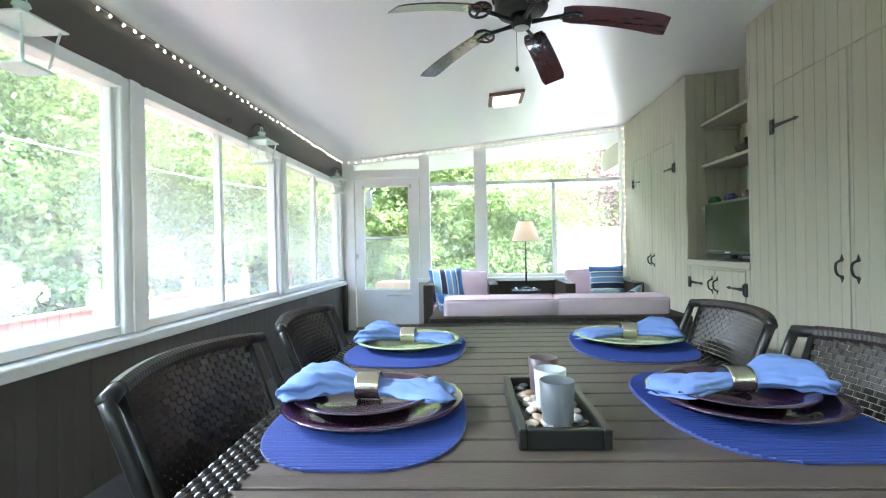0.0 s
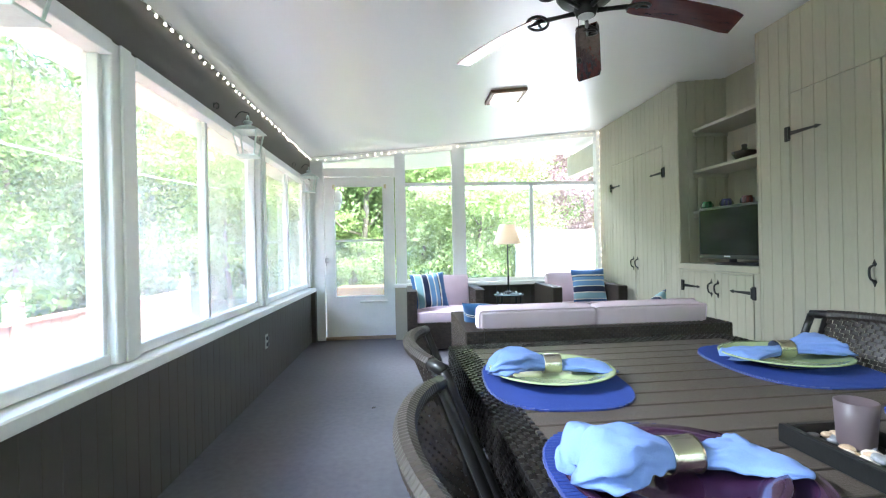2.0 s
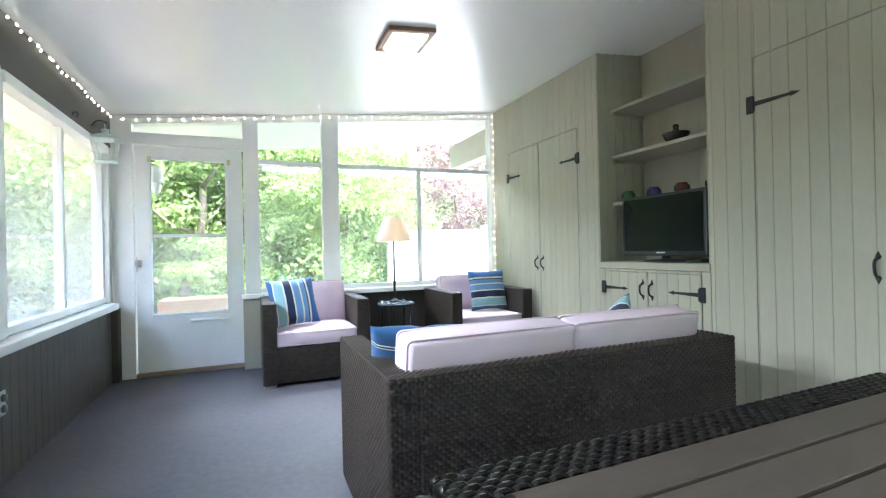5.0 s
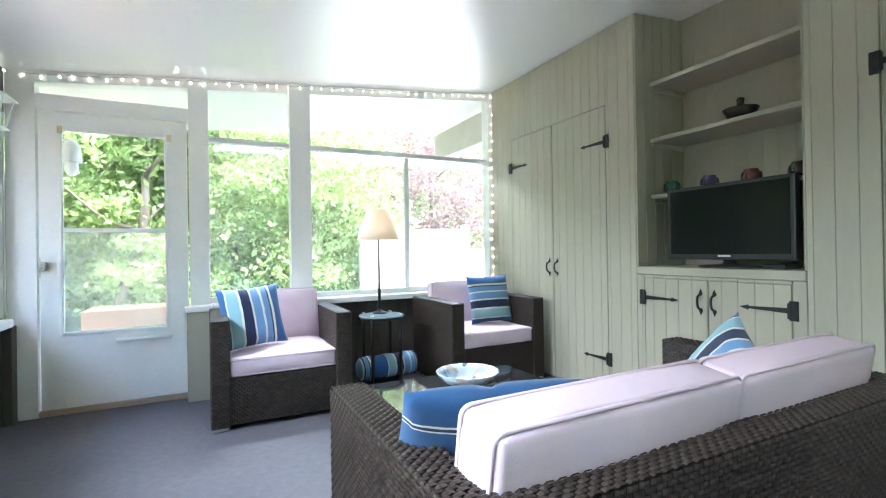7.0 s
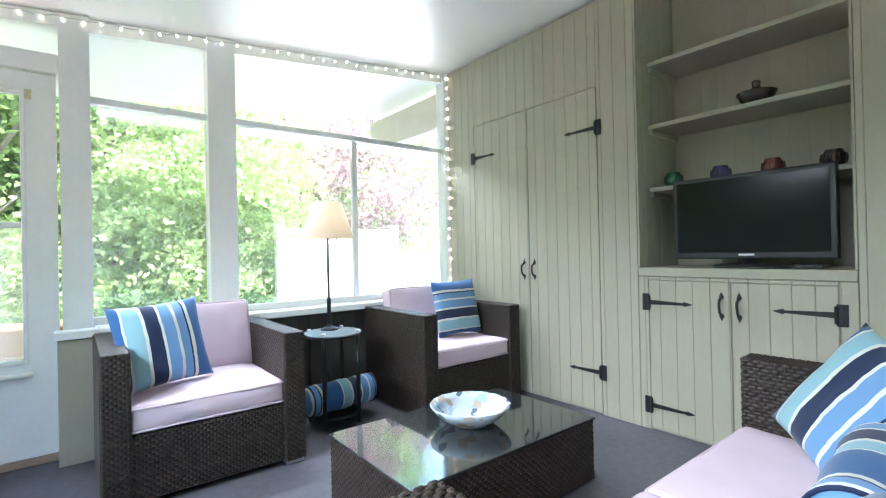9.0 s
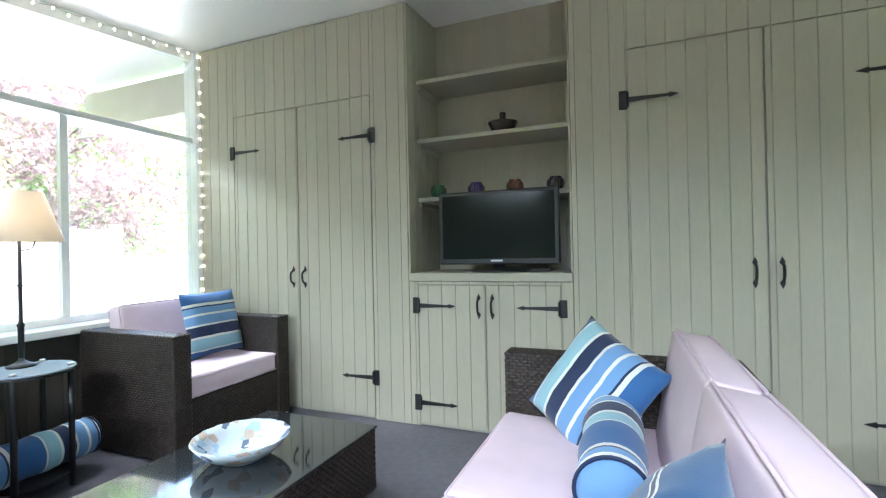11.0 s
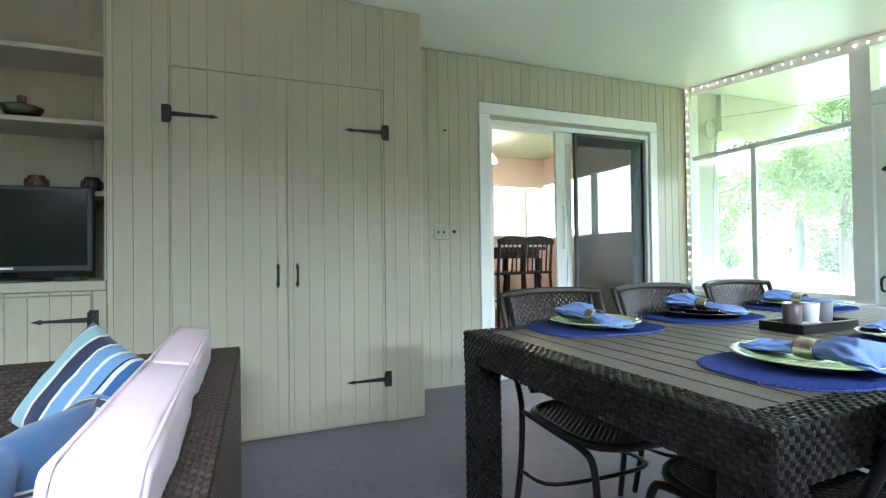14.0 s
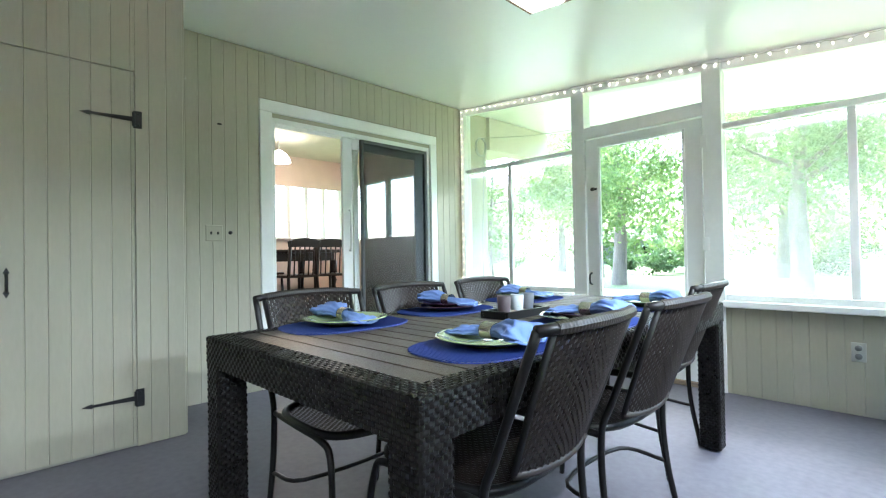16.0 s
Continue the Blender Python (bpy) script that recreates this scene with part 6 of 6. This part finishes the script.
# ---- outdoors ----
GZ = -0.38
M_DECK = mat("pale_salmon_deck", (0.36, 0.25, 0.21), 0.75, var=0.15, scale=3, fine=40, island=0.08)
M_DRIVE = mat("pale_gravel", (0.34, 0.33, 0.31), 0.9, var=0.2, scale=5, fine=80)
gr = part("ground", bx((-400, -400, GZ - 0.5), (400, 400, GZ), 0), M_GROUND)
tagged(gr, "mown green lawn around the house", "lawn", kind="structure")
dk = part("pavement", bx((-4.6, -1.5, GZ + 0.001), (XW - 0.14, 9.5, GZ + 0.06), 0), M_DECK)
tagged(dk, "pale salmon deck beside the porch", "deck", kind="structure")
pv = part("pavement_north", bx((XW - 0.13, YN + 0.14, GZ + 0.001), (6.0, 11.0, GZ + 0.05), 0), M_DRIVE)
tagged(pv, "pale paved yard behind the porch", "pavement", kind="structure")
rd = part("road", bx((-60, -13.5, GZ + 0.001), (60, -9.5, GZ + 0.02), 0), M_DRIVE)
tagged(rd, "pale sunlit driveway across the lawn", "road", kind="structure")
# house body beside the porch
M_SIDING = mat("beige_siding", (0.55, 0.51, 0.43), 0.7, var=0.08)
hb = part("wall_house_north", boxes(((XC + 0.68, YN + 0.12, GZ), (8.0, YN + 0.26, 2.62)), ((XE + 0.141, -1.15, GZ), (XE + 0.2, -1.0, 2.6)), ((XE + 0.45, -2.75, 2.5), (7.5, YN + 0.3, 2.62)), bevel=0), M_SIDING)
tagged(hb, "beige outer wall and roof edge of the house", "wall", kind="structure")
ev = part("eave_beam", bx((XC + 0.12, YN + 0.13, 2.18), (XC + 0.30, YN + OVN - 0.05, 2.50), 0.004), M_SIDING)
tagged(ev, "beige beam under the end eave", "beam", kind="structure")
ev2 = part("eave_beam_south", bx((XE - 0.05, YS - OVS + 0.05, 2.22), (XE + 0.139, -1.152, 2.595), 0.004), M_SIDING)
tagged(ev2, "beige beam under the south eave", "beam", kind="structure")

# salmon fence west of the deck
M_FENCE = mat("salmon_fence", (0.33, 0.19, 0.145), 0.7, var=0.12, scale=4, fine=50, objrand=0.06, stretch=(1, 1, 0.2))
fn = thing("deck_fence", "low salmon board fence with capped posts round the deck", "fence")
fx = -4.75
for k in range(7):
    y = -1.4 + k * 1.75
    h = 0.95
    part("post", bx((fx - 0.06, y - 0.06, GZ), (fx + 0.06, y + 0.06, GZ + h + 0.05), 0.006), M_FENCE, fn)
    part("post_cap", lathe([(0, h + 0.20), (0.04, h + 0.185), (0.06, h + 0.14), (0.04, h + 0.10), (0.03, h + 0.085), (0.08, h + 0.07), (0.08, h + 0.052), (0, h + 0.052)], 14, Matrix.Translation((fx, y, GZ))), M_WHITE, fn, smooth=True)
    if k < 6:
        for j in range(12):
            a = y + 0.065 + j * 0.135
            part("board", bx((fx - 0.012, a, GZ + 0.05), (fx + 0.012, a + 0.128, GZ + h - 0.14), 0.003), M_FENCE, fn)
        part("rail", bx((fx - 0.045, y + 0.06, GZ + h - 0.135), (fx + 0.045, y + 1.69, GZ + h - 0.10), 0.004), M_FENCE, fn)

# white fence to the north-east
M_WFENCE = mat("white_vinyl_fence", (0.80, 0.80, 0.80), 0.5, var=0.04)
wf = thing("white_fence", "tall white vinyl fence behind the porch", "fence")
for k in range(24):
    x = 1.4 + k * 0.15
    part("board", bx((x, 10.4, GZ + 0.04), (x + 0.145, 10.43, 1.42 if k < 13 else 1.05), 0.004), M_WFENCE, wf)
for x in (1.36, 3.36, 5.0):
    part("post", bx((x - 0.06, 10.37, GZ), (x + 0.06, 10.49, 1.5 if x < 4 else 1.15), 0.006), M_WFENCE, wf)

# wooden box outside the storm door
pbx = thing("planter_box", "orange-brown wooden planter box outside the storm door", "planter", Matrix.Translation((-1.55, 8.6, GZ + 0.051)))
M_CEDAR = mat("cedar", (0.42, 0.22, 0.11), 0.65, var=0.2, scale=4, fine=60)
for k in range(4):
    part("plank", bx((-0.55, -0.25, 0.02 + k * 0.2), (0.55, -0.225, 0.215 + k * 0.2), 0.004), M_CEDAR, pbx)
part("body", bx((-0.54, -0.224, 0.0), (0.54, 0.25, 0.82), 0.004), M_CEDAR, pbx)


def leaf_mat(name, base, hi):
    m = bpy.data.materials.new(name)
    m.use_nodes = True
    N, L = m.node_tree.nodes, m.node_tree.links
    b = N["Principled BSDF"]
    b.inputs["Roughness"].default_value = 0.55
    g = N.new("ShaderNodeNewGeometry")
    rp = N.new("ShaderNodeValToRGB")
    rp.color_ramp.elements[0].color = (*base, 1)
    rp.color_ramp.elements[1].color = (*hi, 1)
    L.new(g.outputs["Random Per Island"], rp.inputs["Fac"])
    L.new(rp.outputs["Color"], b.inputs["Base Color"])
    tl = N.new("ShaderNodeBsdfTranslucent")
    L.new(rp.outputs["Color"], tl.inputs["Color"])
    mx = N.new("ShaderNodeMixShader")
    mx.inputs[0].default_value = 0.45
    L.new(b.outputs[0], mx.inputs[1])
    L.new(tl.outputs[0], mx.inputs[2])
    L.new(mx.outputs[0], N["Material Output"].inputs["Surface"])
    return m


M_LEAF = leaf_mat("leaves_green", (0.042, 0.090, 0.028), (0.095, 0.17, 0.055))
M_LEAF2 = leaf_mat("leaves_fresh", (0.10, 0.17, 0.045), (0.22, 0.31, 0.10))
M_LEAF3 = leaf_mat("leaves_spring", (0.20, 0.29, 0.085), (0.40, 0.51, 0.20))
M_LEAFR = leaf_mat("leaves_maple", (0.17, 0.10, 0.095), (0.38, 0.26, 0.25))
M_LEAFW = leaf_mat("leaves_pale", (0.26, 0.36, 0.20), (0.55, 0.62, 0.45))
M_BARK = mat("bark", (0.16, 0.13, 0.10), 0.9, var=0.35, scale=5, fine=40, bump=0.8, stretch=(1, 1, 0.3))


def tree(name, label, category, height, trunk_r, crown_r, crown_z, clumps, leaves, leaf, material, seed, group, lean=(0, 0), squash=1.0):
    """A tapered trunk with limbs, and a crown of leaf clumps with gaps between them."""
    rng = np.random.default_rng(seed)
    t = thing(name, label, category, group=group)
    top = Vector((lean[0], lean[1], height * 0.82))
    if trunk_r:
        pts = [Vector((0, 0, -0.1)), Vector((0.02, 0, 0.3)), top * 0.35 + Vector((0.1, 0.05, 0)), top * 0.65 + Vector((-0.06, 0.08, 0)), top]
        part("trunk", tube(smooth_line(pts, 4), [trunk_r * (1.25 - 1.1 * i / 16) for i in range(17)], 9), M_BARK, t, smooth=True)
        lb = bmesh.new()
        for k in range(9):
            a = rng.uniform(0, 6.28)
            f = rng.uniform(0.35, 0.85)
            s = top * f
            e = s + Vector((math.cos(a), math.sin(a), rng.uniform(0.3, 0.9))) * crown_r * rng.uniform(0.5, 0.8)
            tube(smooth_line([s, s.lerp(e, 0.5) + Vector((0, 0, -0.1)), e], 3), [trunk_r * 0.35 * (1 - 0.13 * i) for i in range(7)], 6, lb)
        part("limbs", lb, M_BARK, t, smooth=True)
    V, F = [], []
    cen = np.array([lean[0] * 0.8, lean[1] * 0.8, crown_z])
    for c_ in range(clumps):
        d = rng.normal(size=3)
        d /= np.linalg.norm(d)
        p = cen + d * np.array([crown_r, crown_r, crown_r * squash]) * rng.uniform(0.25, 1.0) ** 0.6
        rad = crown_r * rng.uniform(0.16, 0.34)
        n = leaves
        off = rng.normal(size=(n, 3)) * rad * np.array([0.6, 0.6, 0.35])
        pos = p + off
        u = rng.normal(size=(n, 3))
        u /= np.linalg.norm(u, axis=1)[:, None]
        w = np.cross(u, rng.normal(size=(n, 3)) + np.array([0, 0, 0.6]))
        w /= np.linalg.norm(w, axis=1)[:, None] + 1e-9
        L_ = leaf * rng.uniform(0.6, 1.3, size=(n, 1))
        for q, uu, ww in zip(pos, u * L_, w * L_ * 0.55):
            k = len(V)
            V += [tuple(q - uu), tuple(q + ww), tuple(q + uu), tuple(q - ww)]
            F.append((k, k + 1, k + 2, k + 3))
    me = bpy.data.meshes.new("crown")
    me.from_pydata(V, [], F)
    me.materials.append(material)
    o = new("crown", me)
    o.parent = t
    return t


def plant(t, spots):
    """The tree at the first spot, copies at the others: (x, y, turn, size)."""
    for i, (x, y, r, s) in enumerate(spots):
        m = pose(x, y, GZ, 0, 0, r)
        if i == 0:
            t.matrix_basis = m @ Matrix.Scale(s, 4)
        else:
            o = copy_thing(t, m)
            o.matrix_basis = m @ Matrix.Scale(s, 4)


ta = tree("tree", "tall leafy green tree behind the fence", "tree", 9.0, 0.17, 2.7, 5.0, 90, 300, 0.068, M_LEAF, 11, "garden trees", squash=1.35)
plant(ta, [(-10.5, 3.0, 0, 1.0), (-11.5, 8.5, 80, 1.1), (-12.5, -2.5, 150, 1.05), (-9.8, 13.5, 220, 1.0), (-15.5, 5.5, 300, 1.1), (-15.0, 12.0, 40, 1.05), (-14.5, 0.0, 100, 1.05), (-7.5, 17.0, 10, 1.0), (-2.2, 18.5, 60, 1.05), (3.5, 19.5, 200, 1.15), (-16.0, 18.0, 140, 1.1), (8.5, 20.0, 90, 1.1)])
tb = tree("tree", "light green young tree with low branches", "tree", 6.0, 0.09, 2.0, 3.2, 75, 280, 0.054, M_LEAF2, 12, "garden trees", squash=1.3)
plant(tb, [(-8.3, 5.8, 0, 0.95), (-8.8, 10.8, 70, 1.05), (-8.6, 0.2, 130, 1.0), (-12.5, 6.5, 50, 1.2)])
tc_ = tree("tree", "bright yellow-green young tree behind the paved yard", "tree", 6.0, 0.07, 2.0, 3.2, 80, 280, 0.06, M_LEAF3, 22, "garden trees", squash=1.3)
plant(tc_, [(-5.4, 13.0, 200, 1.1), (-0.6, 12.8, 20, 1.05), (1.6, 13.8, 95, 1.0), (-3.2, 11.8, 160, 0.95), (0.6, 10.9, 220, 0.72), (5.6, 15.0, 15, 1.1)])
tm = tree("maple_tree", "dusky pink-leaved maple behind the white fence", "tree", 4.8, 0.09, 1.7, 2.9, 60, 200, 0.05, M_LEAFR, 13, "garden trees", squash=1.0)
plant(tm, [(3.6, 12.2, 0, 1.0)])
tl_ = tree("leaning_tree", "slender tree with a leaning bare trunk", "tree", 6.0, 0.11, 1.6, 4.4, 40, 180, 0.065, M_LEAF2, 14, "garden trees", lean=(0.9, 0.2))
plant(tl_, [(-2.3, 11.0, 0, 1.0)])
ts = tree("tree", "broad green shade tree on the front lawn", "tree", 9.5, 0.30, 3.0, 5.6, 80, 280, 0.07, M_LEAF2, 15, "lawn trees", squash=1.1)
plant(ts, [(0.9, -13.5, 0, 1.0), (-5.8, -17.0, 90, 1.0), (7.5, -16.0, 200, 1.05), (-12.0, -22.0, 30, 1.1), (3.2, -24.0, 140, 1.2), (11.0, -21.0, 60, 1.1), (17.0, -27.0, 250, 1.2), (-2.0, -30.0, 10, 1.2)])
t2 = tree("tree", "slim leafy tree on the front lawn", "tree", 6.5, 0.10, 1.5, 4.0, 50, 180, 0.06, M_LEAF2, 16, "lawn trees", squash=1.5)
plant(t2, [(-2.6, -8.4, 0, 0.95), (-3.7, -9.2, 120, 1.0), (4.8, -8.5, 60, 1.0), (6.4, -6.5, 0, 0.9)])
bs = tree("shrub", "rounded green garden shrub", "shrub", 1.2, 0, 0.75, 0.6, 30, 75, 0.06, M_LEAF, 17, "garden shrubs", squash=0.7)
plant(bs, [(9.2, -25.0, 0, 1.5), (11.6, -25.2, 50, 1.4), (14.0, -25.0, 100, 1.4), (-9.0, -20.0, 20, 1.5), (-11.5, -20.5, 70, 1.4), (-7.2, 2.0, 10, 1.1), (-7.4, 8.0, 60, 1.2), (-6.8, 12.0, 60, 1.2), (-0.4, 10.0, 20, 1.0), (0.5, 9.7, 80, 0.9)])
us = tree("hedge_shrub", "broad leafy shrub under the garden trees", "shrub", 2.4, 0, 1.5, 1.35, 60, 150, 0.07, M_LEAF2, 21, "understorey shrubs", squash=0.85)
plant(us, [(-9.2, -3.0, 0, 1.0), (-9.6, 0.6, 80, 1.1), (-9.8, 3.6, 160, 1.2), (-9.6, 6.8, 240, 1.1), (-9.4, 10.0, 20, 1.2), (-8.4, 13.2, 100, 1.1), (-4.0, -27.0, 30, 1.3), (2.0, -28.0, 90, 1.3), (8.5, -29.0, 150, 1.3), (25.0, -31.0, 210, 1.3), (-10.0, -26.0, 270, 1.3), (-15.0, -18.0, 330, 1.3)])
un = tree("hedge_shrub", "broad yellow-green shrub behind the paved yard", "shrub", 2.4, 0, 1.5, 1.35, 60, 150, 0.07, M_LEAF3, 23, "understorey shrubs", squash=0.85)
plant(un, [(-5.8, 15.0, 180, 1.2), (-2.9, 15.6, 260, 1.1), (0.2, 15.8, 40, 1.2), (3.4, 16.0, 120, 1.2), (-1.6, 11.4, 70, 0.7), (1.4, 12.0, 10, 0.8)])
bw2 = tree("pale_shrub", "pale variegated shrub beyond the deck fence", "shrub", 1.2, 0, 0.8, 1.0, 40, 80, 0.06, M_LEAFW, 18, "garden shrubs", squash=0.9)
plant(bw2, [(-6.6, 5.6, 0, 1.0)])

# dense woods closing the view
def woods(label, material, spots, leaf, per, seed):
    """A far wall of foliage: many overlapping leaf clumps with an uneven top. spots: (x, y, height)."""
    rng = np.random.default_rng(seed)
    V, F = [], []
    for x, y, h in spots:
        n = per
        z = rng.uniform(0.02, 1.0, size=n) ** 0.8 * h * (0.8 + 0.2 * rng.random())
        pos = np.stack([x + rng.normal(size=n) * 1.1, y + rng.normal(size=n) * 1.1, GZ + z], 1)
        u = rng.normal(size=(n, 3))
        u /= np.linalg.norm(u, axis=1)[:, None]
        w = np.cross(u, rng.normal(size=(n, 3)))
        w /= np.linalg.norm(w, axis=1)[:, None] + 1e-9
        L_ = leaf * rng.uniform(0.6, 1.4, size=(n, 1))
        for q, uu, ww in zip(pos, u * L_, w * L_ * 0.6):
            k = len(V)
            V += [tuple(q - uu), tuple(q + ww), tuple(q + uu), tuple(q - ww)]
            F.append((k, k + 1, k + 2, k + 3))
    me = bpy.data.meshes.new("woods")
    me.from_pydata(V, [], F)
    me.materials.append(material)
    return tagged(new("woods", me), label, "woods", kind="stuff")


rw = random.Random(8)
woods("dense green woods behind the garden trees", M_LEAF, [(-18.5 + rw.uniform(-1.5, 1.5), -16 + k * 1.15, rw.uniform(8.0, 11.0)) for k in range(40)], 0.17, 900, 31)
woods("bright green thicket behind the paved yard", M_LEAF3, [(-14 + k * 1.2, 22.5 + rw.uniform(-1.0, 1.0), rw.uniform(7.0, 9.0)) for k in range(24)], 0.15, 800, 32)
woods("pale green woods far across the front lawn", M_LEAF2, [(-45 + k * 2.0, -48 + rw.uniform(-3, 3), rw.uniform(9.0, 14.0)) for k in range(46)], 0.30, 500, 33)

# wire across the garden
uw = thing("overhead_wire", "pale overhead wire strung across the garden", "cable")
part("wire", tube(smooth_line([(-6.5, -4.0, 3.0), (-5.6, 3.0, 2.42), (-5.0, 8.0, 2.3), (-4.6, 14.0, 2.6)], 8), 0.012, 5), M_WIRE, uw)

# neighbouring house across the drive
nh = thing("neighbour_house", "low pale blue-grey house among trees across the drive", "house", pose(25.0, -54.0, GZ, 0, 0, 22))
M_BLUEG = mat("blue_grey_siding", (0.24, 0.25, 0.24), 0.7, var=0.08)
part("wall", bx((-5, -3, 0), (5, 3, 2.6), 0), M_BLUEG, nh)
part("roof", prism([(-3.5, 2.55), (3.5, 2.55), (0, 4.2)], 10.8, Matrix(((0, 0, 1, -5.4), (1, 0, 0, 0), (0, 1, 0, 0), (0, 0, 0, 1)))), mat("roof_shingle", (0.14, 0.13, 0.13), 0.9), nh)
for x in (-3, 0.2, 3.2):
    w_ = part("window", bx((x - 0.6, 3.0, 1.0), (x + 0.6, 3.04, 2.1), 0.004), M_WHITE, nh)
    part("pane", bx((x - 0.5, 3.041, 1.1), (x + 0.5, 3.045, 2.0), 0), M_SCRN, w_)
